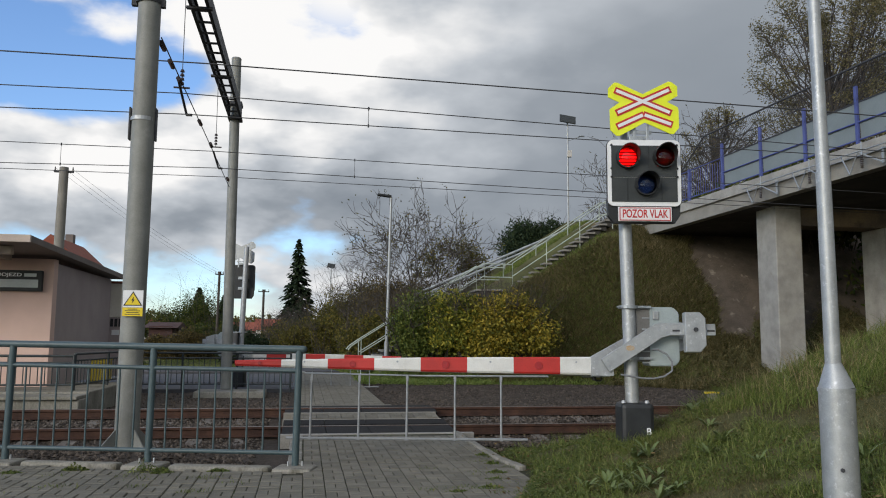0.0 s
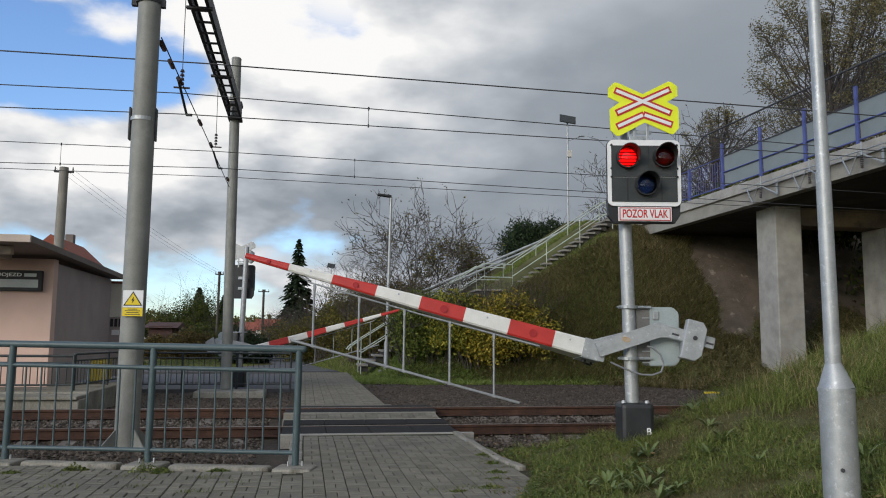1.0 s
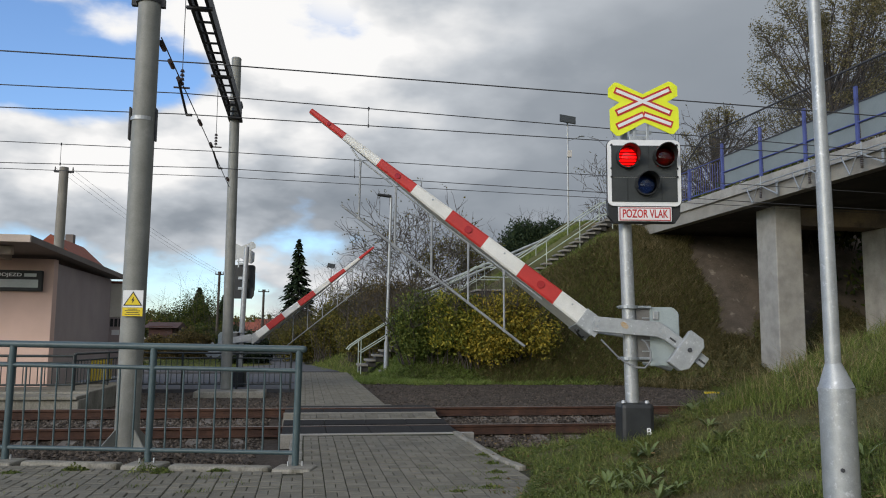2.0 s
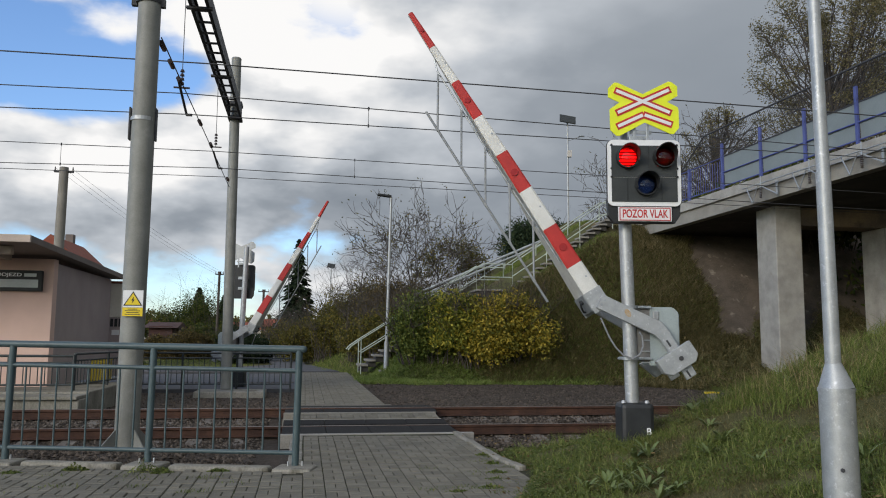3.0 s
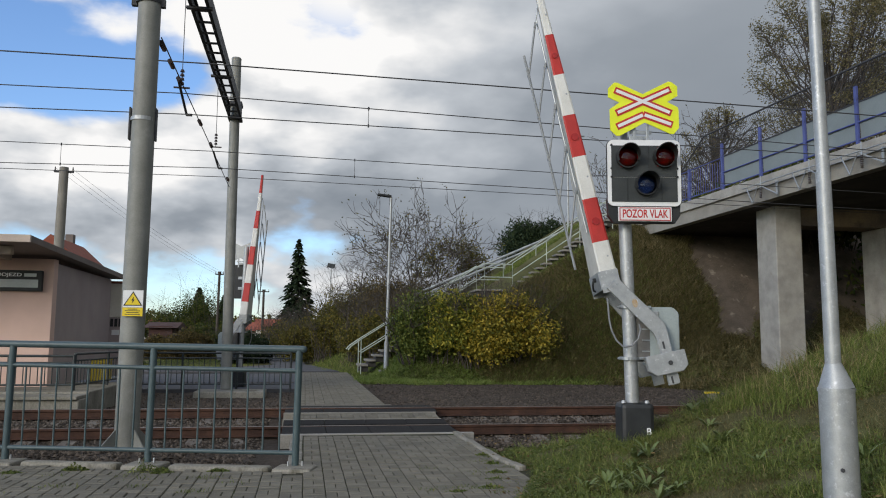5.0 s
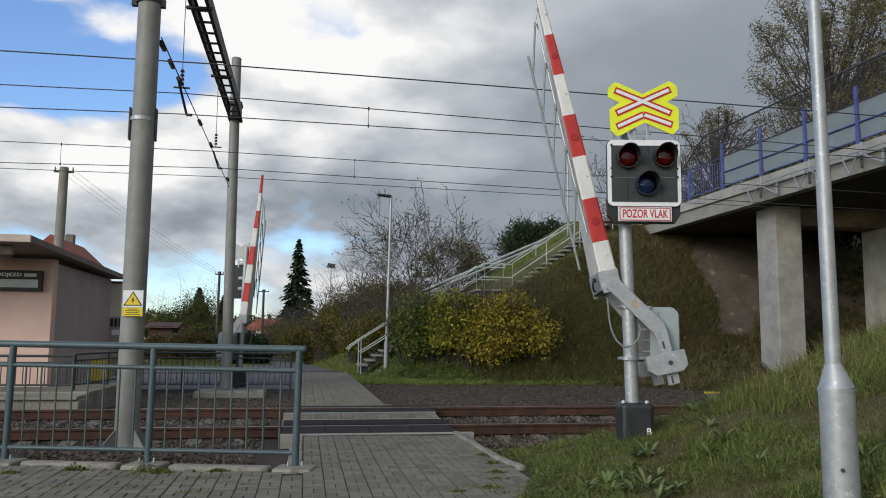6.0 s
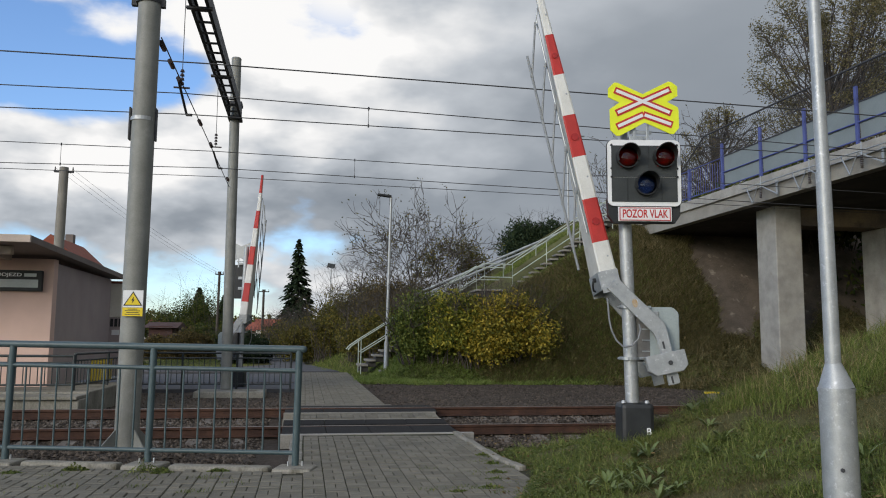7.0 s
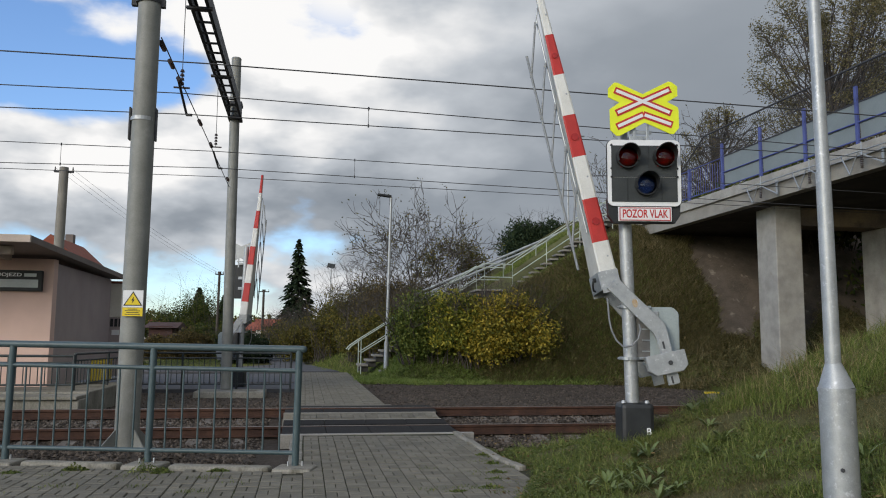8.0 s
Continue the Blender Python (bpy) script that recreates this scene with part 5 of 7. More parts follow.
make_shelter()


# ---------------------------------------------------------------- shared builders of repeated steel and wood
def rail_run(parent, name, a, b, z0, z1, r, material):
    bm = bmesh.new()
    tube(bm, (*a, z0), (*b, z1), r, n=8)
    return part(name, bm, material, parent, smooth=True)


def dark_fence(x0, y0, x1, y1, z, h, label, bays, bars):
    t = base("bar_fence", (x0, y0, z), label, "fence", "dark bar fences")
    dx, dy = x1 - x0, y1 - y0
    for zz, r in ((h, 0.026), (h - 0.13, 0.018), (0.10, 0.018)):
        rail_run(t, "rail", (0, 0), (dx, dy), zz, zz, r, DARK_FENCE)
    for i in range(bays + 1):
        f = i / bays
        bm = bmesh.new()
        tube(bm, (dx * f, dy * f, -0.1), (dx * f, dy * f, h), 0.03, n=10)
        part("post", bm, DARK_FENCE, t)
        if i < bays:
            for k in range(1, bars + 1):
                g = (i + k / (bars + 1)) / bays
                bm = bmesh.new()
                tube(bm, (dx * g, dy * g, 0.10), (dx * g, dy * g, h - 0.13), 0.010, n=6)
                part("bar", bm, DARK_FENCE, t)
    return t


DARK_FENCE = mat("dark_green_grey_fence", (0.045, 0.055, 0.056), 0.5, (0.03, 0.036, 0.037), 5, 60, 0.1)
dark_fence(-4.6, 22.2, -0.35, 22.0, 0.02, 0.92, "dark steel bar fence behind the far mast", 3, 9)
dark_fence(-9.2, 16.7, -4.45, 16.7, 0.32, 0.66, "dark steel bar fence along the platform", 4, 8)
dark_fence(-4.45, 16.75, -4.0, 20.2, 0.32, 0.70, "dark steel bar fence at the platform's end", 2, 10)


def make_bin():
    t = base("waste_bin", (-4.56, 19.3, 0.34), "yellow ribbed plastic waste bin on the platform", "waste bin")
    bm = bmesh.new()
    box(bm, (0, 0, 0.25), (0.40, 0.36, 0.48), 0.03)
    part("body", bm, YELLOW_PLASTIC, t)
    for k in range(6):
        bm = bmesh.new()
        box(bm, (-0.165 + k * 0.066, -0.186, 0.24), (0.022, 0.016, 0.40), 0.004)
        part("rib", bm, YELLOW_PLASTIC, t)
    bm = bmesh.new()
    box(bm, (0, 0, 0.50), (0.42, 0.38, 0.035), 0.01)
    part("rim", bm, YELLOW_PLASTIC, t)


make_bin()


def make_marker_post():
    t = base("marker_post", (-3.3, 15.9, 0.0), "short white marker post with a grey top in the gravel", "marker post")
    bm = bmesh.new()
    tube(bm, (0, 0, -0.1), (0, 0, 0.34), 0.035, n=12)
    part("shaft", bm, SIGN_WHITE, t)
    bm = bmesh.new()
    tube(bm, (0, 0, 0.34), (0, 0, 0.47), 0.055, n=12)
    part("head", bm, GALV_LIGHT, t)
    s = base("track_marker", (9.2, 17.0, 0.05), "small yellow plastic marker lying beside the track", "track marker")
    bm = bmesh.new()
    box(bm, (0, 0, 0.15), (0.34, 0.10, 0.05), 0.01)
    part("yellow_bar", bm, YELLOW_PLASTIC, s)
    bm = bmesh.new()
    box(bm, (0, 0, 0.06), (0.20, 0.12, 0.16), 0.01)
    part("foot", bm, CONCRETE, s)


make_marker_post()


# letter on the foot cover of the near barrier
tagged(letters("foot_letter", "B", 0.105, SIGN_WHITE, NEAR_BARRIER[0], pose(0.135, -0.206, 0.055), 0.003), "white letter on the foot cover")


# ---------------------------------------------------------------- stairs on the embankment
def make_stairs():
    t = base("embankment_stairs", (0, 30.1, 0), "concrete stairs with pale green tube handrails up the embankment", "stairs")
    profile = []
    x, z = 2.0, 0.22
    while z < 5.95:
        if 3.1 < z < 3.25 and not any(p[2] > 0.5 for p in profile):
            profile.append((x, z, 1.1))
            x += 1.1
        profile.append((x, z + 0.178, 0.29))
        x += 0.276 if z < 3.1 else 0.252
        z += 0.178
    for x, z, dpt in profile:
        bm = bmesh.new()
        box(bm, (x + dpt / 2, -0.05, z - 0.03), (dpt + 0.05, 1.45, 0.07), 0.008)
        part("step", bm, CONCRETE, t)
        # shadow gap below each tread, painted as a near-black riser
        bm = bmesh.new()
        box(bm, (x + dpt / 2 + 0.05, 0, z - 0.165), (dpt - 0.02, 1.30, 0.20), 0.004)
        part("riser_block", bm, CONCRETE_DARK, t, "dark riser concrete, the tread's shadow gap put into its colour")

    def rail_z(x):
        best = profile[0][1]
        for px, pz, dpt in profile:
            if px <= x:
                best = pz
        return best
    xs_land = [p[0] for p in profile if p[2] > 0.5][0]
    runs = [(2.05, xs_land, 0.40, rail_z(xs_land - 0.05) + 0.10), (xs_land, xs_land + 1.1, rail_z(xs_land + 0.3) + 0.05, rail_z(xs_land + 0.3) + 0.05), (xs_land + 1.1, profile[-1][0] + 0.3, rail_z(xs_land + 0.3) + 0.10, 6.08)]
    for y in (-0.72, 0.72):
        for x0, x1, z0, z1 in runs:
            for h in (0.92, 0.42):
                bm = bmesh.new()
                tube(bm, (x0, y, z0 + h), (x1, y, z1 + h), 0.020, n=8)
                part("handrail", bm, RAIL_LIGHT, t, smooth=True)
            n = max(1, int((x1 - x0) / 1.3))
            for i in range(n + 1):
                f = i / n
                xx, zz = x0 + (x1 - x0) * f, z0 + (z1 - z0) * f
                bm = bmesh.new()
                tube(bm, (xx, y, zz - 0.35), (xx, y, zz + 0.92), 0.019, n=8)
                part("handrail_post", bm, RAIL_LIGHT, t, smooth=True)
        bm = bmesh.new()
        tube(bm, (2.05, y, 1.32), (1.68, y, 1.06), 0.024, n=8)
        tube(bm, (1.68, y, 1.06), (1.58, y, 0.93), 0.024, n=8)
        part("rail_end", bm, RAIL_LIGHT, t, smooth=True)
        bm = bmesh.new()
        x1 = profile[-1][0] + 0.3
        for h in (0.92, 0.42):
            tube(bm, (x1, y, 6.08 + h), (x1 + 2.2, y, 6.15 + h), 0.024, n=8)
        tube(bm, (x1 + 2.2, y, 5.7), (x1 + 2.2, y, 7.07), 0.022, n=8)
        part("top_rail", bm, RAIL_LIGHT, t, smooth=True)


make_stairs()


def make_guardrail():
    t = base("guardrail", (0, 33.4, 0), "galvanised steel road guardrail on the embankment's crest", "guardrail")
    x = 4.6
    prev = None
    while x < 13.0:
        z = 3.15 + (x - 4.6) * 0.44
        bm = bmesh.new()
        box(bm, (x, 0.08, z - 0.35), (0.10, 0.06, 1.0), 0.006)
        part("guard_post", bm, GALV, t)
        if prev:
            bm = bmesh.new()
            for dz in (-0.09, 0.09):
                tube(bm, (prev[0], 0, prev[1] + dz), (x, 0, z + dz), 0.055, n=8)
            part("rail_beam", bm, GALV, t)
        prev = (x, z)
        x += 1.95


make_guardrail()


def street_lamp(x, y, z0, z1, label, head):
    t = base("street_lamp", (x, y, z0), label, "street lamp", "slim street lamps")
    bm = bmesh.new()
    tube(bm, (0, 0, -0.2), (0.01, 0, 1.1), 0.095, 0.085, 16)
    part("lower_tube", bm, GALV_LIGHT, t, smooth=True)
    bm = bmesh.new()
    tube(bm, (0.01, 0, 1.1), (0.09, 0, z1 - z0), 0.062, 0.045, 16)
    part("upper_tube", bm, GALV_LIGHT, t, smooth=True)
    bm = bmesh.new()
    box(bm, (0, 0, 0.03), (0.5, 0.4, 0.12), 0.02)
    part("foot", bm, CONCRETE, t)
    h = z1 - z0
    if head == "arm":
        bm = bmesh.new()
        box(bm, (-0.16, 0, h + 0.05), (0.52, 0.2, 0.09), 0.03, Matrix.Rotation(radians(6), 4, 'Y'))
        part("lamp_head", bm, BLACK_PLASTIC, t, "dark flat lamp head")
    return t


street_lamp(2.89, 28.5, 0.15, 6.50, "slim galvanised street lamp beside the stairs", "arm")


def solar_lamp(x, y, z0, z1, s, label):
    t = base("solar_lamp", (x, y, z0), label, "street lamp", "solar lamps")
    bm = bmesh.new()
    tube(bm, (0, 0, -0.2), (0, 0, z1 - z0), 0.05, 0.04, 12)
    part("pole", bm, GALV_LIGHT, t, smooth=True)
    h = z1 - z0
    bm = bmesh.new()
    box(bm, (0.0, -0.05, h + 0.12), (0.72 * s, 0.05, 0.52 * s), 0.004, Matrix.Rotation(radians(-38), 4, 'X') @ Matrix.Rotation(radians(12), 4, 'Y'))
    part("solar_panel", bm, DARK_BOARD, t, "dark solar panel")
    bm = bmesh.new()
    tube(bm, (0, 0, h - 0.85), (0.55, -0.1, h - 0.66), 0.02, n=8)
    box(bm, (0.62, -0.1, h - 0.63), (0.26, 0.12, 0.05), 0.01)
    part("lamp_arm", bm, GALV, t)
    bm = bmesh.new()
    box(bm, (0.06, -0.05, h - 1.45), (0.2, 0.15, 0.3), 0.01)
    part("control_box", bm, HOUSE_WALL, t)


solar_lamp(11.28, 33.0, 5.4, 11.0, 1.0, "slim solar powered lamp on the embankment")
solar_lamp(1.82, 60.0, 1.0, 6.6, 0.8, "distant solar powered lamp behind the hedge")


# ---------------------------------------------------------------- roads beyond the track
def sheet(name, outline, z, material, label, category):
    bm = bmesh.new()
    vs = [bm.verts.new((x, y, z + 0.0)) for x, y in outline]
    f = bm.faces.new(vs)
    r = bmesh.ops.extrude_face_region(bm, geom=[f])
    bmesh.ops.translate(bm, vec=(0, 0, -0.12), verts=[v for v in r["geom"] if isinstance(v, bmesh.types.BMVert)])
    bmesh.ops.recalc_face_normals(bm, faces=bm.faces[:])
    return tagged(part(name, bm, material), label, category, kind="structure")


sheet("road_lane", [(-1.3, 39.2), (0.1, 39.2), (-1.2, 75), (-7.5, 240), (-12.5, 240), (-4.6, 75)], 0.03, ASPHALT, "narrow grey asphalt lane leading to the village", "road")
sheet("road_cross", [(-30, 30.5), (-0.16, 31.9), (1.4, 32.3), (0.3, 39.2), (-1.6, 39.2), (-4.6, 33.6), (-30, 33.0)], 0.034, ASPHALT, "grey asphalt road beside the far path", "road")
sheet("lower_road", [(-4.0, 22.6), (-0.2, 22.6), (-0.16, 31.9), (-30, 30.4), (-30, 24.2)], -0.045, ASPHALT, "grey asphalt yard beyond the track", "road")


def utility_pole(x, y, z0, z1, label, r=0.14, arm=0.75):
    t = base("utility_pole", (x, y, z0), label, "utility pole", "utility poles")
    h = z1 - z0
    bm = bmesh.new()
    tube(bm, (0, 0, 0), (0.05, 0, h), r * 1.3, r, 12)
    part("shaft", bm, CONCRETE if r > 0.15 else BARK, t, smooth=True)
    bm = bmesh.new()
    box(bm, (0.05, 0, h - 0.2), (arm, 0.10, 0.09), 0.01)
    part("crossarm", bm, DARK_STEEL, t)
    for s in (-0.45, -0.15, 0.15, 0.45):
        bm = bmesh.new()
        tube(bm, (0.05 + s * arm, 0, h - 0.16), (0.05 + s * arm, 0, h + 0.02), 0.035, 0.02, 8)
        part("insulator", bm, BROWN_INSULATOR, t)


utility_pole(-11.1, 38.0, 0.0, 9.0, "concrete utility pole with a crossarm behind the shelter", 0.20, 0.85)
utility_pole(-6.35, 60.0, 0.0, 6.1, "distant dark utility pole beside the lane", 0.085, 0.6)
utility_pole(-3.9, 75.0, 0.0, 5.7, "distant dark utility pole beside the lane", 0.10, 1.0)


def pole_wires():
    for k, s in enumerate((-0.35, 0.0, 0.35)):
        bm = bmesh.new()
        pts = []
        for i in range(13):
            f = i / 12
            pts.append((-11.05 + s + (4.7 + s * 0.0) * f, 38 + 22 * f, 8.95 + (6.0 - 8.95) * f - 2.2 * f * (1 - f) * 0.5))
        for a, b in zip(pts, pts[1:]):
            tube(bm, a, b, 0.006, n=5)
        tagged(part("pole_wire", bm, WIRE), "thin dark wire between utility poles", "overhead wire", "wires of the utility poles")


pole_wires()


# ---------------------------------------------------------------- houses
def house(x, y, z, L, Wd, h, roof_h, rz, wall, roof, label, windows=3):
    t = base("house", pose(x, y, z, 0, 0, rz), label, "house", "village houses")
    bm = bmesh.new()
    box(bm, (0, 0, h / 2), (L, Wd, h))
    part("wall", bm, wall, t)
    bm = bmesh.new()
    e = 0.35
    slab(bm, [(-Wd / 2 - e, h - 0.1), (Wd / 2 + e, h - 0.1), (0, h + roof_h)], Matrix.Rotation(radians(90), 4, 'Z') @ Matrix.Translation((0, -L / 2 - e, 0)), L + 2 * e)
    r = part("roof", bm, roof, t)
    if roof_h > 1:
        bm = bmesh.new()
        box(bm, (L * 0.2, 0.2, h + roof_h), (0.4, 0.4, 0.9), 0.02)
        part("chimney", bm, ROOF_DARK, r)
    for i in range(windows):
        bm = bmesh.new()
        xx = -L / 2 + L * (i + 0.5) / windows
        box(bm, (xx, -Wd / 2 - 0.02, h * 0.55), (0.9, 0.06, 1.1), 0.01)
        w = part("window", bm, SIGN_WHITE, t)
        bm = bmesh.new()
        box(bm, (xx, -Wd / 2 - 0.06, h * 0.55), (0.76, 0.03, 0.96), 0.005)
        part("pane", bm, HOUSE_GLASS, w)


BROWN_WALL = mat("brown_red_wall", (0.075, 0.036, 0.031), 0.85, (0.055, 0.028, 0.024), 2, 30, 0.3)
house(-9.4, 57, 0.0, 1.5, 4, 2.0, 0.3, 0, BROWN_WALL, BROWN_WALL, "low dark red-brown house behind the lawn", 0)
house(-11.8, 42.0, 0.0, 5.0, 2.4, 4.7, 1.35, 90, HOUSE_WALL, ROOF_RED, "house with a red tiled roof behind the shelter", 2)
for i, (x, y, L, h, rh, rz, wl, rf) in enumerate(((-7.0, 170, 6, 3.0, 2.2, 5, HOUSE_WALL, ROOF_RED), (-13.0, 178, 6, 2.4, 2.2, -10, HOUSE_WALL, ROOF_RED), (-2.5, 195, 7, 3.4, 2.6, 15, HOUSE_WALL, ROOF_DARK),
                                               (-24, 185, 7, 2.2, 2.4, 20, HOUSE_WALL, ROOF_RED), (-36, 200, 8, 2.4, 2.4, -15, HOUSE_WALL, ROOF_RED), (-47, 180, 9, 4.0, 3.0, 10, HOUSE_WALL, ROOF_DARK))):
    house(x, y, ground_height(x, y) - 0.2, L, 8, h, rh, rz, wl, rf, "distant village house with a pitched roof", 3)


def make_car():
    t = base("parked_car", pose(-3.9, 108, 0.03, 0, 0, 8), "distant grey parked car on the lane", "car")
    bm = bmesh.new()
    slab(bm, [(-0.85, 0.3), (0.85, 0.3), (0.87, 0.75), (0.72, 0.95), (0.60, 1.42), (-0.60, 1.42), (-0.72, 0.95), (-0.87, 0.75)], pose(0, -2, 0), 4.0)
    bmesh.ops.bevel(bm, geom=bm.edges[:], offset=0.06, segments=2, affect='EDGES')
    part("body", bm, BOX_GREY, t)
    bm = bmesh.new()
    slab(bm, [(-0.64, 0.98), (0.64, 0.98), (0.54, 1.36), (-0.54, 1.36)], pose(0, -2.02, 0), 0.04)
    part("windscreen", bm, HOUSE_GLASS, t)
    for sx in (-0.8, 0.8):
        for sy in (-1.3, 1.3):
            bm = bmesh.new()
            tube(bm, (sx - 0.09, sy, 0.31), (sx + 0.09, sy, 0.31), 0.31, n=16)
            part("wheel", bm, BLACK_PLASTIC, t)
        bm = bmesh.new()
        box(bm, (sx * 0.75, -2.02, 0.68), (0.28, 0.05, 0.14), 0.02)
        part("headlight", bm, SIGN_WHITE, t)


make_car()


# ---------------------------------------------------------------- plants
def leaf_cloud(centres, count, size, rng, spread=0.5, flat=0.0):
    """Small folded leaves scattered round centres (x, y, z, radius)."""
    c = np.array(centres, float)
    w = c[:, 3] ** 2
    pick = rng.choice(len(c), count, p=w / w.sum())
    d = rng.normal(size=(count, 3))
    d /= np.linalg.norm(d, axis=1)[:, None]
    r = rng.uniform(0.0, 1.0, count) ** spread
    p = c[pick, :3] + d * (c[pick, 3] * r)[:, None] * (1, 1, 0.9)
    a = rng.normal(size=(count, 3))
    a /= np.linalg.norm(a, axis=1)[:, None]
    b = np.cross(a, rng.normal(size=(count, 3)))
    b /= np.linalg.norm(b, axis=1)[:, None] + 1e-9
    s = size * rng.uniform(0.6, 1.4, count)[:, None]
    v = np.stack([p - a * s, p + b * s * 0.55, p + a * s, p - b * s * 0.55], 1).reshape(-1, 3)
    return v


def quads(name, v, material, parent=None):
    n = len(v) // 4
    me = bpy.data.meshes.new(name)
    me.vertices.add(len(v))
    me.vertices.foreach_set("co", np.asarray(v, np.float32).ravel())
    me.loops.add(n * 4)
    me.loops.foreach_set("vertex_index", np.arange(n * 4, dtype=np.int32))
    me.polygons.add(n)
    me.polygons.foreach_set("loop_start", np.arange(0, n * 4, 4, dtype=np.int32))
    me.update(calc_edges=True)
    me.materials.append(material)
    ob = new(name, me)
    if parent:
        ob.parent = parent
    return ob


def sticks(name, segs, material, parent=None, n=5):
    """Tapered limbs: a list of (p, q, r0, r1)."""
    verts, faces = [], []
    for p, q, r0, r1 in segs:
        p, q = Vector(p), Vector(q)
        m = (q - p).to_track_quat('Z', 'Y').to_matrix()
        k = len(verts)
        for o, r in ((p, r0), (q, r1)):
            for i in range(n):
                a = 2 * math.pi * i / n
                verts.append(o + m @ Vector((r * math.cos(a), r * math.sin(a), 0)))
        for i in range(n):
            j = (i + 1) % n
            faces.append((k + i, k + j, k + n + j, k + n + i))
    ob = raw(name, [tuple(v) for v in verts], faces, material, parent)
    return ob


def grow(rng, p, d, length, r, level, segs, tips, bend=0.25, fork=2, up=0.15, thin=0.011):
    """One limb in three bent pieces, then its forks."""
    pieces = 3
    pos, way = Vector(p), Vector(d).normalized()
    for i in range(pieces):
        way = (way + Vector(rng.normal(size=3)) * bend * 0.5 + Vector((0, 0, up * 0.3))).normalized()
        q = pos + way * (length / pieces)
        r0, r1 = r * (1 - 0.2 * i), r * (1 - 0.2 * (i + 1))
        segs.append((pos, q, r0, r1))
        pos = q
        if level > 0 and i >= 1:
            for _ in range(fork if i == pieces - 1 else fork - 1):
                side = Vector(rng.normal(size=3))
                side = (side - way * side.dot(way)).normalized()
                nd = (way * rng.uniform(0.5, 1.0) + side * rng.uniform(0.5, 1.0) + Vector((0, 0, up))).normalized()
                grow(rng, pos, nd, length * rng.uniform(0.55, 0.8), max(thin, r1 * 0.66), level - 1, segs, tips, bend, fork, up, thin)
    if level == 0:
        tips.append(pos)


def tree(name, at, height, seed, label, category, group, leaf, leaves, leaf_size, levels=4, trunk=0.3, stems=1, lean=0.2, tip_r=0.35, up=0.15, trunk_r=None, thin=0.013):
    rng = np.random.default_rng(seed)
    t = base(name, at, label, category, group)
    segs, tips = [], []
    r = trunk_r or height * 0.016
    for s in range(stems):
        d = Vector((rng.normal() * lean, rng.normal() * lean, 1.0))
        start = (rng.normal() * 0.25 * (stems > 1), rng.normal() * 0.25 * (stems > 1), -0.3)
        grow(rng, start, d, height * trunk * rng.uniform(0.85, 1.15), r, levels, segs, tips, up=up, thin=thin)
    sticks("branch_work", segs, BARK, t, 4)
    if leaves:
        c = [(p.x, p.y, p.z, tip_r) for p in tips]
        quads("foliage", leaf_cloud(c, leaves, leaf_size, rng, 0.8), leaf, t)
    return t


def shrub(at, size, seed, label, group, leaf, leaves, leaf_size, blobs=10, stems=26, name="shrub"):
    """Many thin stems and a lumpy crown of leaves. size: half-widths and height."""
    rng = np.random.default_rng(seed)
    t = base(name, at, label, "shrub", group)
    sx, sy, h = size
    segs, centres = [], []
    for i in range(blobs):
        bx, by = rng.uniform(-0.8, 0.8), rng.uniform(-0.8, 0.8)
        hh = h * rng.uniform(0.55, 0.95) * (1 - 0.25 * abs(bx))
        centres.append((bx * sx, by * sy, hh * 0.80, h * rng.uniform(0.20, 0.34)))
        centres.append((bx * sx + rng.normal() * 0.2, by * sy - 0.2, hh * 0.52, h * rng.uniform(0.20, 0.32)))
    for cx, cy, cz, cr in list(centres[1::2])[:blobs // 2]:
        centres.append((cx, cy - 0.15, cz * 0.52, cr * 0.8))
    for i in range(stems):
        x, y = rng.uniform(-0.8, 0.8) * sx, rng.uniform(-0.7, 0.7) * sy
        p = Vector((x, y, -0.2))
        way = Vector((rng.normal() * 0.25, rng.normal() * 0.25, 1)).normalized()
        r = 0.02
        for k in range(4):
            q = p + way * h * 0.27
            segs.append((p, q, r, r * 0.75))
            if k > 0:
                for _ in range(3):
                    sd = Vector((rng.normal(), rng.normal(), 0.7)).normalized()
                    segs.append((q, q + sd * h * 0.2, r * 0.5, r * 0.25))
            p, r = q, r * 0.75
            way = (way + Vector((rng.normal() * 0.25, rng.normal() * 0.25, 0.1))).normalized()
    sticks("stem_work", segs, BARK, t, 4)
    if leaves:
        quads("foliage", leaf_cloud(centres, leaves, leaf_size, rng, 0.6), leaf, t)
    return t


def gz(x, y):
    return ground_height(x, y)


# yellow bushes at the foot of the embankment
for i, (x, y, sx, h, lf, n_, lab) in enumerate(((3.95, 27.4, 0.8, 2.55, LEAF_FRESH, 15000, "leafy shrub still dull green at the embankment's foot"),
                                              (4.9, 26.8, 1.0, 2.5, LEAF_MIX, 19000, "green shrub turning yellow at the embankment's foot"),
                                              (6.1, 26.3, 1.05, 2.65, LEAF_YELLOW, 20000, "bright yellow autumn shrub at the embankment's foot"),
                                              (6.95, 26.3, 0.8, 2.55, LEAF_YELLOW, 13000, "yellow autumn shrub with bare lower stems"))):
    shrub((x, y, gz(x, y)), (sx, 0.8, h), 20 + i, lab, "shrubs on the embankment", lf, n_, 0.055, 20, 40)

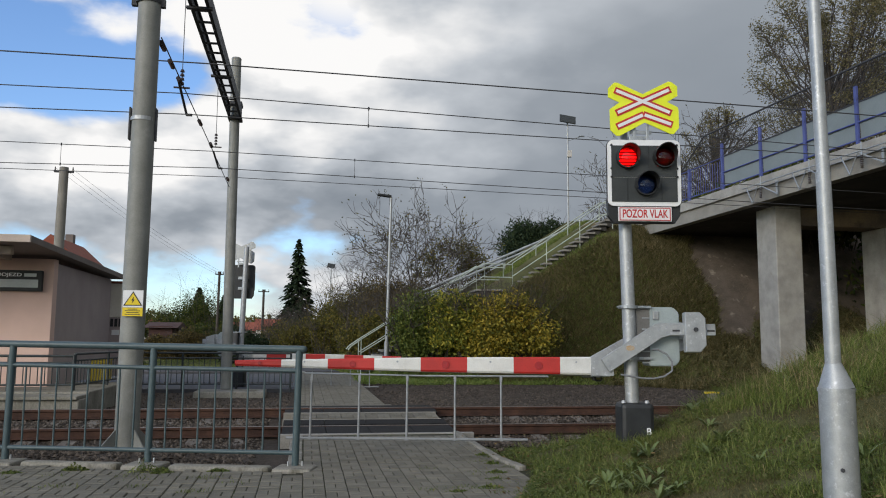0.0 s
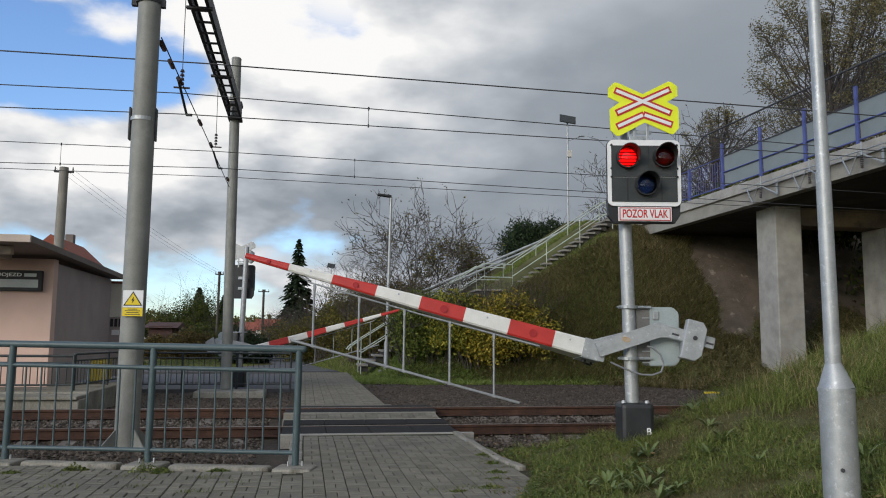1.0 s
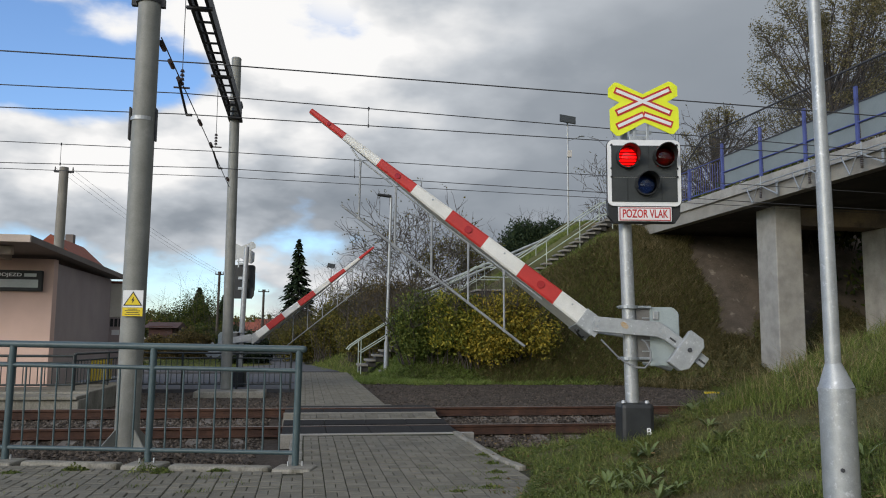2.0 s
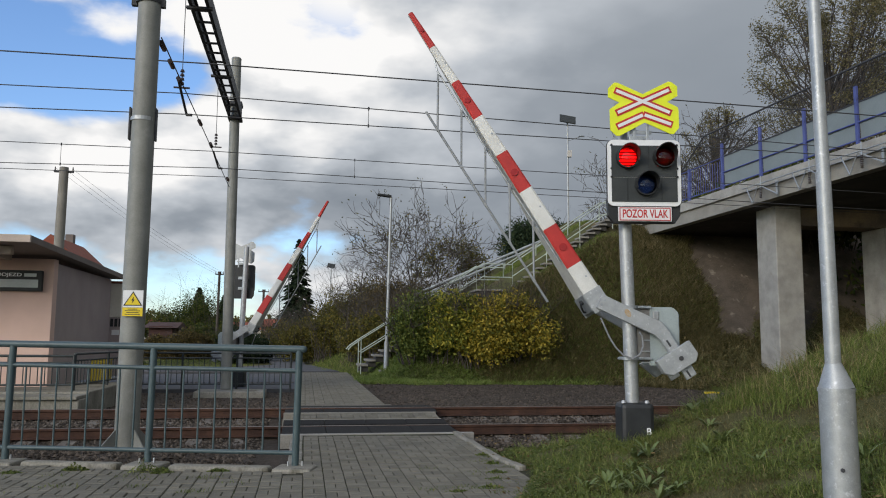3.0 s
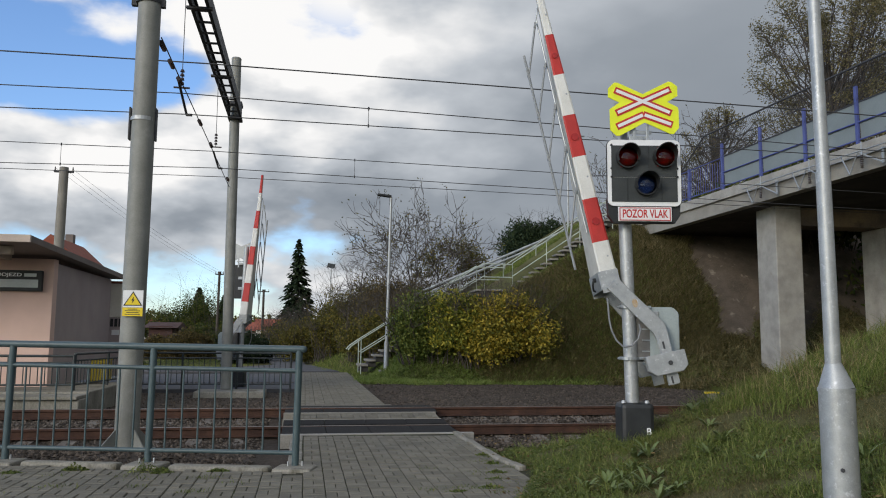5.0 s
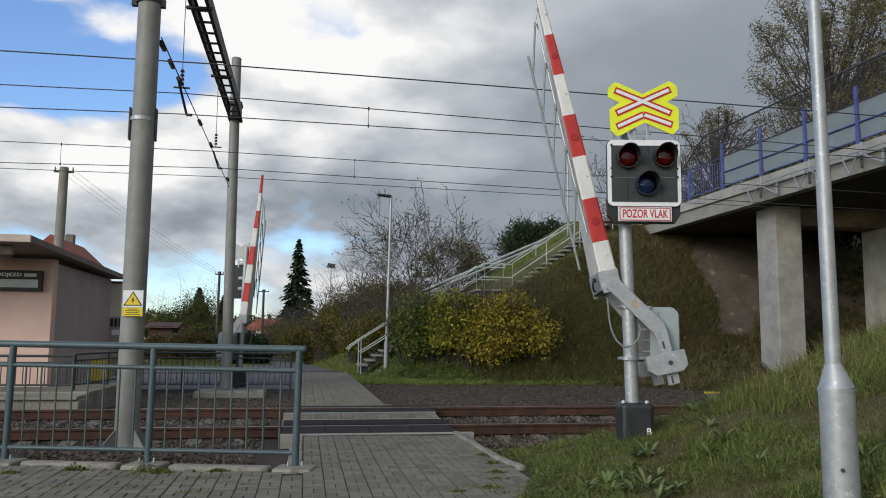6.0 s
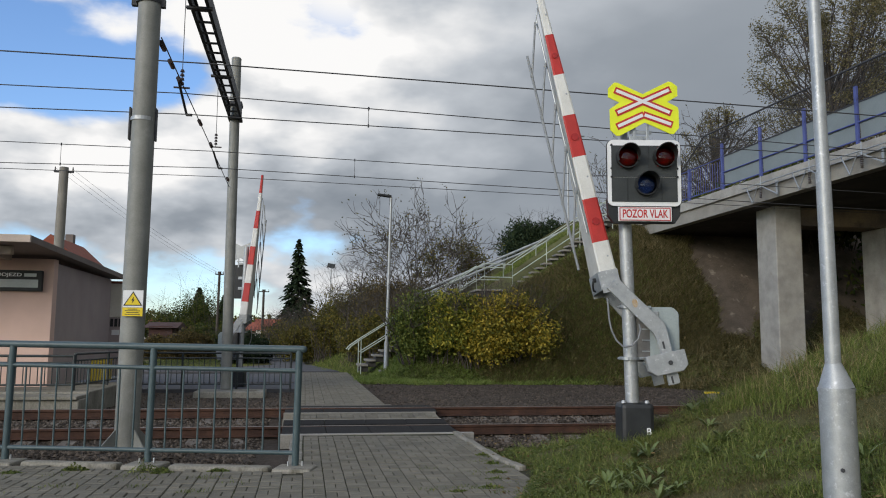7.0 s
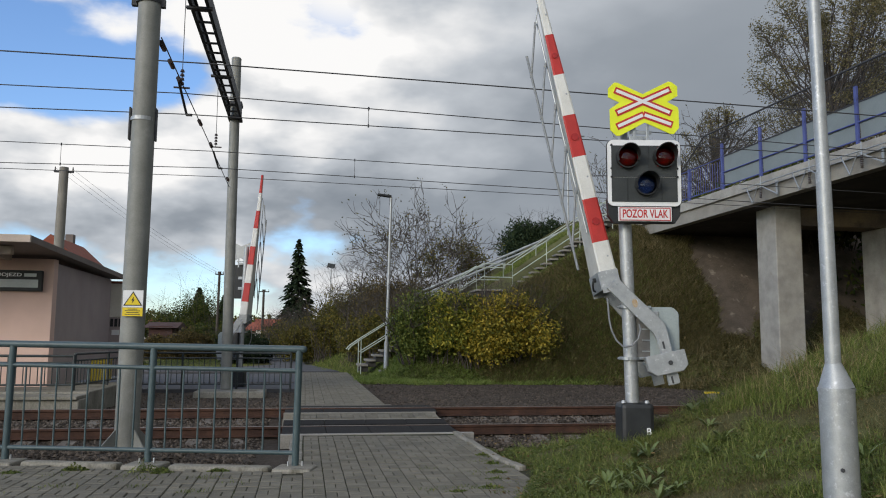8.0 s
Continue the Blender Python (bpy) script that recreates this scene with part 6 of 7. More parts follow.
# hedge of brown and olive shrubs left of the stairs
for i, (x, y, sx, h, lf, n_) in enumerate(((0.2, 46, 1.5, 3.0, LEAF_OLIVE, 11000), (1.5, 42, 1.3, 3.4, LEAF_OLIVE, 11000), (2.7, 40, 1.4, 3.8, LEAF_OLIVE, 11000), (2.6, 36.5, 0.8, 2.8, LEAF_OLIVE, 9000),
                                          (4.0, 36, 1.4, 3.4, LEAF_BROWN, 9000), (5.0, 34.8, 1.3, 2.2, LEAF_BROWN, 8000), (-0.9, 54, 1.6, 3.0, LEAF_OLIVE, 7000), (-1.7, 64, 1.8, 3.2, LEAF_OLIVE, 6000), (3.3, 32.4, 0.9, 2.4, LEAF_OLIVE, 8000),
                                          (4.2, 31.6, 0.8, 1.7, LEAF_BROWN, 3200), (5.3, 28.6, 0.9, 1.5, LEAF_GREEN, 3600))):
    shrub((x, y, gz(x, y)), (sx, 1.2, h), 40 + i, "dense brown and olive autumn shrub", "shrubs of the hedge", lf, int(n_ * 1.5), 0.052, 16, 46)

# bare trees
tree("bare_tree", (5.2, 36.5, 2.0), 8.1, 5, "bare autumn tree with sparse leaves on thin twigs", "tree", "bare trees", LEAF_OLIVE, 1100, 0.05, 4, 0.31, 11, 0.45, 0.38, 0.10, 0.075, 0.013)
tree("bare_tree", (7.3, 37.5, 2.6), 6.0, 6, "bare autumn tree with olive leaves low down", "tree", "bare trees", LEAF_OLIVE, 4200, 0.055, 5, 0.26, 5, 0.40, 0.4, 0.10, 0.08, 0.009)
tree("bare_tree", (21.2, 40, 5.5), 10.5, 7, "tall bare tree behind the overpass", "tree", "bare trees", LEAF_OLIVE, 900, 0.06, 5, 0.28, 6, 0.25, 0.4, 0.2, 0.12, 0.012)
tree("bare_tree", (17.6, 41, 5.5), 6.5, 8, "bare tree behind the overpass", "tree", "bare trees", LEAF_OLIVE, 300, 0.06, 5, 0.28, 6, 0.25, 0.4, 0.2, 0.09, 0.011)
def crown_tree(at, height, spread, seed, label, leaf, leaves, leaf_size, clumps=130, low=0.22):
    """A trunk whose limbs fork out to clumps of leaves in an uneven round crown."""
    rng = np.random.default_rng(seed)
    t = base("leafy_tree", at, label, "tree", "trees behind the overpass")
    segs, centres = [], []
    top = Vector((rng.normal() * 0.3, rng.normal() * 0.3, height * 0.86))
    spine = [Vector((0, 0, -0.5)).lerp(top, f) + Vector((rng.normal(), rng.normal(), 0)) * 0.12 for f in (0, 0.2, 0.4, 0.6, 0.8, 1.0)]
    for i in range(5):
        segs.append((spine[i], spine[i + 1], 0.32 * (1 - i * 0.19), 0.32 * (1 - (i + 1) * 0.18)))
    for k in range(clumps):
        a, f = rng.uniform(0, 6.283), rng.uniform(0.0, 1.0)
        wide = spread * (0.45 + 0.55 * math.sin(math.pi * min(1.0, 0.12 + 0.82 * f))) * (1.0 + 0.22 * math.sin(3 * a + 5 * f + seed))
        r = wide * rng.uniform(0.25, 1.0) ** 0.6
        c = Vector((math.cos(a) * r, math.sin(a) * r, height * (low + (1 - low) * f)))
        g = max(0.12, f * 0.8 + low - 0.22) * 5
        i = min(4, int(g))
        root = spine[i].lerp(spine[i + 1], g - i)
        mid = root.lerp(c, 0.5) + Vector((rng.normal(), rng.normal(), rng.normal() - 0.6)) * 0.07 * spread
        segs += [(root, mid, 0.075, 0.045), (mid, c, 0.045, 0.02)]
        rad = rng.uniform(0.45, 1.05) * spread * 0.21
        centres.append((c.x, c.y, c.z, rad))
        for _ in range(9):
            d = Vector(rng.normal(size=3)).normalized()
            d.z = abs(d.z) * 0.8
            o = mid.lerp(c, rng.uniform(0.3, 1.0))
            e = o + d * rad * rng.uniform(0.6, 1.3)
            segs.append((o, e, 0.02, 0.009))
            for _ in range(2):
                w = (d + Vector(rng.normal(size=3)) * 0.6).normalized()
                q = o.lerp(e, rng.uniform(0.4, 0.9))
                segs.append((q, q + w * rad * 0.6, 0.011, 0.006))
    sticks("branch_work", segs, BARK, t, 4)
    quads("foliage", leaf_cloud(centres, leaves, leaf_size, rng, 0.55), leaf, t)


crown_tree((31.3, 42.0, 7.0), 15.8, 5.2, 9, "tall tree with thinning brown-green autumn leaves", LEAF_TREE, 42000, 0.066, 170, 0.12)
crown_tree((37.5, 44.0, 7.0), 13.5, 5.0, 10, "round tree with olive autumn leaves", LEAF_TREE, 30000, 0.066, 130, 0.12)
crown_tree((24.0, 43.0, 7.0), 8.0, 2.6, 12, "small half-bare tree behind the railing", LEAF_TREE, 5500, 0.062, 70)
shrub((12.0, 40.0, 5.4), (1.6, 1.3, 2.6), 71, "round dark evergreen shrub on the crest", "evergreen shrubs", NEEDLE, 16000, 0.07, 18, 20)
shrub((13.2, 30.4, 4.9), (0.7, 0.5, 1.1), 72, "small green shrub beside the abutment", "evergreen shrubs", LEAF_GREEN, 2600, 0.07, 8, 20)
for i, (x, y, s, h) in enumerate(((18.5, 30.5, 1.8, 2.4), (20.5, 28.5, 1.8, 3.0), (17.2, 31.5, 1.4, 1.6), (22.5, 26.0, 2.0, 4.2), (24.5, 24.0, 2.0, 4.6), (21.5, 32, 2, 4.6), (27, 27, 2.2, 5.0))):
    shrub((x, y, gz(x, y)), (s, 1.2, h), 80 + i, "dark green undergrowth below the overpass", "undergrowth", LEAF_GREEN, 4200, 0.12, 12, 26)


def spruce(at, h, r, seed, label):
    rng = np.random.default_rng(seed)
    t = base("spruce", at, label, "tree", "conifers")
    sticks("trunk", [((0, 0, -0.5), (0, 0, h), 0.02 * h, 0.01)], BARK, t, 8)
    v = []
    for k in range(34):
        f = k / 33
        z = h * (0.10 + 0.90 * f)
        rr = r * (1 - f) ** 0.85 + 0.10
        nb = int(22 - 12 * f)
        for b in range(nb):
            a = rng.uniform(0, 6.28)
            ln = rr * rng.uniform(0.75, 1.15)
            for q in range(int(16 * (1 - f) + 6)):
                u = rng.uniform(0.05, 1) ** 0.7
                p = np.array((math.cos(a) * ln * u, math.sin(a) * ln * u, z - 0.35 * ln * u + rng.normal() * 0.06))
                d1 = np.array((math.cos(a), math.sin(a), -0.5)) * rng.uniform(0.14, 0.30)
                d2 = np.array((-math.sin(a), math.cos(a), rng.normal() * 0.4)) * rng.uniform(0.08, 0.17)
                v += [p - d1, p + d2, p + d1, p - d2]
    quads("foliage", np.array(v), NEEDLE, t)


spruce((-0.75, 75, 0.0), 10.3, 2.3, 1, "tall dark spruce behind the hedge")
spruce((-9.2, 72, 0.0), 5.4, 1.5, 2, "dark conifer beside the lane")
spruce((-7.5, 76, 0.0), 5.0, 1.4, 3, "dark conifer beside the lane")
for i, (x, y, s, h, lf) in enumerate(((-8.3, 64, 1.3, 5.6, LEAF_GREEN), (-8.9, 66, 1.4, 5.0, NEEDLE), (-11.5, 66, 2.4, 4.3, LEAF_GREEN), (-6.4, 62, 1.6, 3.0, LEAF_GREEN), (-4.2, 50, 0.9, 2.6, NEEDLE), (-14.5, 62, 2.4, 3.4, LEAF_OLIVE), (-5.2, 58, 1.5, 2.2, LEAF_GREEN), (-3.4, 45, 0.8, 1.9, NEEDLE), (-2.9, 46, 0.8, 2.0, NEEDLE),
                                     (-9.3, 53, 1.0, 1.7, LEAF_BROWN), (-18, 70, 3, 4.2, LEAF_BROWN), (-23, 74, 3, 4.5, LEAF_OLIVE), (-7.3, 52, 1.4, 2.1, LEAF_BROWN))):
    shrub((x, y, gz(x, y)), (s, 1.2, h), 100 + i, "garden tree or shrub beside the village lane", "garden shrubs", lf, 10000, 0.07, 14, 14, "garden_shrub")


def far_woods():
    """Woods and gardens on the far rise, one band of clumps."""
    rng = np.random.default_rng(12)
    c = []
    for i in range(420):
        x = rng.uniform(-330, 420)
        y = rng.uniform(130, 330)
        c.append((x, y, gz(x, y) + rng.uniform(0.5, 3.5), rng.uniform(1.6, 3.6)))
    quads_ob = quads("far_woods", leaf_cloud(c, 42000, 0.75, rng, 0.5), LEAF_OLIVE)
    tagged(quads_ob, "distant autumn woods and gardens on the rise", "woods", kind="stuff")


far_woods()


def blades(name, count, area, height, width, material, label, seed, where=None, lean=0.5, clump=0.5, bent=False):
    """Grass blades as slivers in clumps; bent ones arch over in two pieces."""
    rng = np.random.default_rng(seed)
    x0, x1, y0, y1 = area
    k = max(1, int(count * 0.06))
    cx, cy = rng.uniform(x0, x1, k), rng.uniform(y0, y1, k)
    idx = rng.integers(0, k, count)
    x = np.where(rng.random(count) < clump, cx[idx] + rng.normal(size=count) * 0.10, rng.uniform(x0, x1, count))
    y = np.where(rng.random(count) < clump, cy[idx] + rng.normal(size=count) * 0.10, rng.uniform(y0, y1, count))
    tall = rng.uniform(0.55, 1.0, k)[idx]
    verts = []
    for i in range(count):
        px, py = float(x[i]), float(y[i])
        if where and not where(px, py):
            continue
        z = gz(px, py) - 0.03
        if 23.0 < py < 26.9:
            z = max(z, bed_height(py) - 0.02)
        h = height * tall[i] * rng.uniform(0.45, 1.1)
        a, b = rng.uniform(0, 6.28), rng.uniform(0, 6.28)
        w = width * rng.uniform(0.6, 1.3)
        lx, ly = math.cos(b) * h * lean * rng.uniform(0.2, 1.1), math.sin(b) * h * lean * rng.uniform(0.2, 1.1)
        ux, uy = math.cos(a) * w, math.sin(a) * w
        tip = (px + lx - ux * 0.15, py + ly - uy * 0.15, z + h), (px + lx + ux * 0.15, py + ly + uy * 0.15, z + h)
        if bent:
            mx, my, mz = px + lx * 0.32, py + ly * 0.32, z + h * 0.66
            verts += [(px - ux, py - uy, z), (px + ux, py + uy, z), (mx + ux * 0.8, my + uy * 0.8, mz), (mx - ux * 0.8, my - uy * 0.8, mz),
                      (mx - ux * 0.8, my - uy * 0.8, mz), (mx + ux * 0.8, my + uy * 0.8, mz), tip[1], tip[0]]
        else:
            verts += [(px - ux, py - uy, z), (px + ux, py + uy, z), tip[1], tip[0]]
    ob = quads(name, np.array(verts), material)
    return tagged(ob, label, "grass", kind="stuff")


def on_bank(x, y):
    edge = 2.25 + 0.16 * noise.noise((x * 3, y * 3, 0)) - 0.42 * max(0.0, 8.2 - y)
    worn = noise.noise((x * 1.1, y * 1.1, 5)) < -0.42 and noise.noise((x * 6, y * 6, 2)) < 0.2
    return x > edge and y < 9.7 + 0.25 * x and not worn


def lush(x, y):
    """Where the bank is green; elsewhere it is olive and dry."""
    return noise.noise((x * 0.8, y * 0.8, 11)) + 0.5 * noise.noise((x * 2.6, y * 2.6, 12)) + 0.06 * (4.6 - x)


def soil_amount(x, y):
    """How far inside the bare patch under the overpass a place lies, below 0 outside."""
    a = y + 1.6 * noise.noise((x * 0.6, y * 0.6, 14)) - 25.6
    b = x - 13.3 - 0.186 * (y - 22) - 1.3 * noise.noise((x * 0.7, y * 0.7, 9)) - 0.4 * noise.noise((x * 2.2, y * 2.2, 9))
    return min(a, b)


def soil_shows(x, y):
    return soil_amount(x, y) > 0.25 + 0.5 * noise.noise((x * 5, y * 5, 1))


blades("bank_grass", 170000, (1.2, 9.5, 4.4, 11.5), 0.11, 0.0029, GRASS_GREEN, "rough green grass on the bank beside the path", 31, lambda x, y: on_bank(x, y) and lush(x, y) > -0.12, 1.0, 0.5, True)
blades("bank_olive_grass", 125000, (2.2, 9.5, 4.4, 11.5), 0.11, 0.0027, GRASS_OLIVE, "olive autumn grass on the bank", 51, lambda x, y: on_bank(x, y) and lush(x, y) < 0.16, 1.1, 0.5, True)
blades("bank_tall_grass", 24000, (2.4, 10.5, 4.4, 12.5), 0.26, 0.0033, GRASS_GREEN, "taller green grass clumps on the bank", 38, lambda x, y: on_bank(x, y) and lush(x, y) > 0.02, 0.9, 0.97, True)
blades("bank_dry_grass", 5500, (2.6, 10.5, 4.4, 12.5), 0.20, 0.0026, GRASS_DRY, "dry yellow grass stalks on the bank", 32, lambda x, y: on_bank(x, y) and x > 3.4 + random.random() * 2.4, 1.0, 0.9, True)
blades("crest_dry_grass", 2400, (5.3, 10.5, 8.2, 12.0), 0.46, 0.0036, GRASS_DRY, "long straw-coloured grass on the bank's crest", 52, on_bank, 0.9, 0.97, True)
blades("crest_green_grass", 13000, (5.0, 10.5, 8.0, 12.0), 0.33, 0.0036, GRASS_GREEN, "long green grass on the bank's crest", 53, on_bank, 1.0, 0.93, True)
blades("barrier_foot_grass", 1800, (3.3, 4.3, 8.25, 8.72), 0.15, 0.0022, GRASS_GREEN, "tall green grass round the barrier's foot", 43, on_bank, 0.8, 0.8, True)
blades("edge_grass", 9000, (0.6, 2.6, 4.8, 11.6), 0.08, 0.0020, GRASS_GREEN, "grass creeping over the path's edge", 46,
       lambda x, y: abs(x - 2.2 + 0.42 * max(0.0, 8.2 - y)) < 0.16 + 0.16 * noise.noise((x * 2, y * 2, 4)), 1.0, 0.9, True)


def off_stairs(x, y):
    return not (29.2 < y < 30.95 and x < 12.2) and not soil_shows(x, y)


blades("embankment_grass", 110000, (6.0, 15.0, 25.0, 30.2), 0.26, 0.0110, GRASS_OLIVE, "long dry grass on the embankment", 33, lambda x, y: off_stairs(x, y) and y < 30.0, 1.7)
blades("embankment_dry_grass", 22000, (7.5, 15.0, 26.5, 30.0), 0.36, 0.0085, GRASS_DRY, "long dry grass stalks on the embankment", 41, lambda x, y: off_stairs(x, y) and noise.noise((x * 0.6, y * 0.6, 21)) + 0.10 * (x - 10) > 0.0, 1.4, 0.85)
blades("embankment_green_grass", 45000, (2.0, 12.0, 30.9, 34.0), 0.16, 0.010, GRASS_GREEN, "green grass on the embankment between stairs and road", 34, lambda x, y: off_stairs(x, y), 0.8)
blades("embankment_green_patches", 75000, (5.5, 15.5, 20.0, 30.0), 0.20, 0.0110, GRASS_GREEN, "green grass and weeds in patches on the embankment", 44, lambda x, y: off_stairs(x, y) and y > 26.5 - 0.75 * (x - 7.0) and noise.noise((x * 0.5, y * 0.5, 3)) + 0.4 * noise.noise((x * 1.9, y * 1.9, 7)) > 0.06, 1.7)
blades("slope_dry_grass", 70000, (7.0, 20.0, 17.0, 27.0), 0.28, 0.0110, GRASS_OLIVE, "dry brown grass and weeds below the overpass", 39, lambda x, y: off_stairs(x, y) and y > 26.5 - 0.75 * (x - 7.0), 1.6)
blades("slope_straw", 9000, (9.0, 19.0, 17.5, 25.0), 0.50, 0.0050, GRASS_DRY, "tall straw and weeds below the overpass", 54, lambda x, y: y > 26.5 - 0.75 * (x - 7.0), 0.5, 0.95)


def make_soil_slope():
    """Bare trodden earth under the overpass, lying on the ground."""
    verts, faces, index = [], [], {}
    step = 0.25
    for j in range(36):
        for i in range(60):
            x, y = 11.5 + i * step, 23.2 + j * step
            index[i, j] = len(verts)
            keep = max(-0.3, min(0.05, soil_amount(x, y) * 0.12))
            verts.append((x, y, ground_height(x, y) + keep + 0.05 * noise.noise((x * 1.3, y * 1.3, 2)) + 0.03 * noise.noise((x * 4, y * 4, 6))))
    for j in range(35):
        for i in range(59):
            faces.append((index[i, j], index[i + 1, j], index[i + 1, j + 1], index[i, j + 1]))
    ob = raw("soil_slope", verts, faces, SOIL)
    tagged(ob, "bare brown trodden earth under the overpass", "soil", kind="structure")


SOIL = mat("bare_brown_soil", (0.13, 0.104, 0.08), 0.95, (0.075, 0.061, 0.047), 1.4, 22, 0.8, spec=0.1, spot=(0.26, 0.22, 0.17), spot_scale=2.5, spot_size=0.6)
make_soil_slope()


def ground_herbs(name, count, area, size, material, label, seed, where, rise=0.05):
    """Small flat leaves of low herbs close to the ground."""
    rng = np.random.default_rng(seed)
    x0, x1, y0, y1 = area
    v = []
    while len(v) < 4 * count:
        cx, cy = rng.uniform(x0, x1), rng.uniform(y0, y1)
        if not where(cx, cy):
            continue
        for _ in range(int(rng.integers(5, 16))):
            x, y = cx + rng.normal() * 0.05, cy + rng.normal() * 0.05
            p = np.array((x, y, gz(x, y) + rng.uniform(0.0, rise)))
            a = np.array((rng.normal(), rng.normal(), rng.normal() * 0.45))
            a /= np.linalg.norm(a)
            b = np.cross(a, (0, 0, 1.0)) + rng.normal(size=3) * 0.25
            s_ = size * rng.uniform(0.5, 1.4)
            v += [p - a * s_, p + b * s_ * 0.5, p + a * s_, p - b * s_ * 0.5]
    tagged(quads(name, np.array(v), material), label, "weeds", kind="stuff")


HERB_DRY = leaf_mat("dry_herb_leaves", (0.06, 0.062, 0.022), (0.13, 0.12, 0.045), (0.25, 0.19, 0.09))
GRASS_FRESH = leaf_mat("fresh_verge_grass", (0.10, 0.15, 0.03), (0.20, 0.27, 0.06), (0.31, 0.34, 0.12))
HERB = leaf_mat("low_herb_leaves", (0.06, 0.085, 0.022), (0.12, 0.155, 0.04), (0.20, 0.21, 0.075))
ground_herbs("bank_herbs", 42000, (1.6, 8.5, 4.6, 11.0), 0.020, HERB, "low clover and other herbs in the bank's grass", 61, lambda x, y: on_bank(x, y) and lush(x, y) > -0.05)
ground_herbs("bank_litter", 14000, (2.4, 9.5, 4.6, 11.4), 0.016, HERB_DRY, "dry leaves and brown weeds in the bank's grass", 66, lambda x, y: on_bank(x, y) or x > 3.0)
ground_herbs("embankment_herbs", 26000, (5.5, 15.0, 25.5, 30.0), 0.060, HERB_DRY, "low weeds and fallen leaves on the embankment", 63, lambda x, y: off_stairs(x, y), 0.16)
ground_herbs("slope_herbs", 20000, (8.0, 20.0, 17.5, 26.0), 0.055, HERB_DRY, "low weeds and fallen leaves below the overpass", 64, lambda x, y: off_stairs(x, y) and y > 26.5 - 0.75 * (x - 7.0), 0.20)
ground_herbs("verge_herbs", 14000, (2.2, 10.5, 24.6, 27.0), 0.045, HERB, "low green weeds on the verge", 65, lambda x, y: y > 25.4 - 0.12 * (x - 2.0), 0.12)
ground_herbs("edge_herbs", 7000, (1.5, 3.3, 6.4, 10.2), 0.016, HERB, "low green herbs over the path's edge", 62, lambda x, y: abs(x - 2.45 + 0.42 * max(0.0, 8.2 - y)) < 0.20, 0.07)
blades("verge_grass", 60000, (1.75, 12.5, 23.8, 29.5), 0.19, 0.015, GRASS_FRESH, "green grass verge beyond the gravel", 35, lambda x, y: y > 25.1 + 0.3 * noise.noise((x * 1.2, y * 1.2, 4)) - 0.25 * (x - 2.0) * (x < 4) - 0.5 * (x >= 4), 1.6)
blades("lawn_grass", 16000, (-9, -0.4, 39.4, 52), 0.10, 0.016, GRASS_GREEN, "short green lawn beside the lane", 36, lambda x, y: x < -2.6, 0.7)
blades("lane_bank_grass", 9000, (0.6, 3.6, 33, 48), 0.22, 0.016, GRASS_GREEN, "green grass bank beside the lane", 37, None, 0.7)


def broad_leaves():
    """Docks and other broad-leaved weeds in the foreground grass."""
    rng = np.random.default_rng(5)
    for i, (x, y, s) in enumerate(((3.25, 7.6, 0.22), (3.0, 7.3, 0.20), (3.55, 7.9, 0.22), (3.2, 6.6, 0.22), (3.9, 7.3, 0.18), (4.5, 8.4, 0.20), (4.0, 6.6, 0.16), (4.9, 9.6, 0.22), (4.6, 6.0, 0.2),
                                  (2.75, 7.05, 0.20), (2.9, 6.75, 0.22), (3.1, 6.95, 0.22), (2.65, 6.7, 0.19), (3.3, 7.15, 0.18), (2.5, 6.9, 0.17), (3.0, 6.5, 0.2), (3.45, 8.0, 0.26), (6.1, 9.3, 0.20), (6.4, 9.0, 0.18), (4.2, 7.6, 0.2))):
        t = base("weed_plant", (x, y, gz(x, y)), "broad-leaved green weed in the rough grass", "weed", "broad-leaved weeds")
        for k in range(16):
            a = rng.uniform(0, 6.28)
            bm = bmesh.new()
            ln, w = s * rng.uniform(0.5, 1.0), s * 0.085
            rise = rng.uniform(0.7, 1.9)
            prev = None
            for u in range(5):
                f = u / 4
                r, z = ln * f, ln * rise * (f - 0.55 * f * f)
                ww = w * math.sin(math.pi * min(0.98, 0.12 + 0.86 * f))
                c = Vector((math.cos(a) * r, math.sin(a) * r, z))
                sd = Vector((-math.sin(a), math.cos(a), 0)) * ww
                cur = [bm.verts.new(c - sd), bm.verts.new(c - Vector((0, 0, ww * 0.3))), bm.verts.new(c + sd)]
                if prev:
                    bm.faces.new((prev[0], prev[1], cur[1], cur[0]))
                    bm.faces.new((prev[1], prev[2], cur[2], cur[1]))
                prev = cur
            part("leaf", bm, WEED_LEAF, t, smooth=True)


def fallen_leaves():
    """Dry fallen leaves lying in the grass of the bank and on the paving's edge."""
    rng = np.random.default_rng(77)
    v = []
    while len(v) < 4 * 2600:
        x, y = rng.uniform(1.6, 9.0), rng.uniform(4.6, 11.0)
        if not x > 2.1 - 0.42 * max(0.0, 8.2 - y):
            continue
        p = np.array((x, y, max(gz(x, y), 0.0) + rng.uniform(0.01, 0.07)))
        a = np.array((rng.normal(), rng.normal(), rng.normal() * 0.35))
        a /= np.linalg.norm(a)
        b = np.cross(a, (0, 0, 1.0)) + rng.normal(size=3) * 0.2
        s_ = rng.uniform(0.012, 0.028)
        v += [p - a * s_, p + b * s_ * 0.6, p + a * s_, p - b * s_ * 0.6]
    tagged(quads("fallen_leaves", np.array(v), LITTER), "dry brown fallen leaves in the grass", "leaves", kind="stuff")


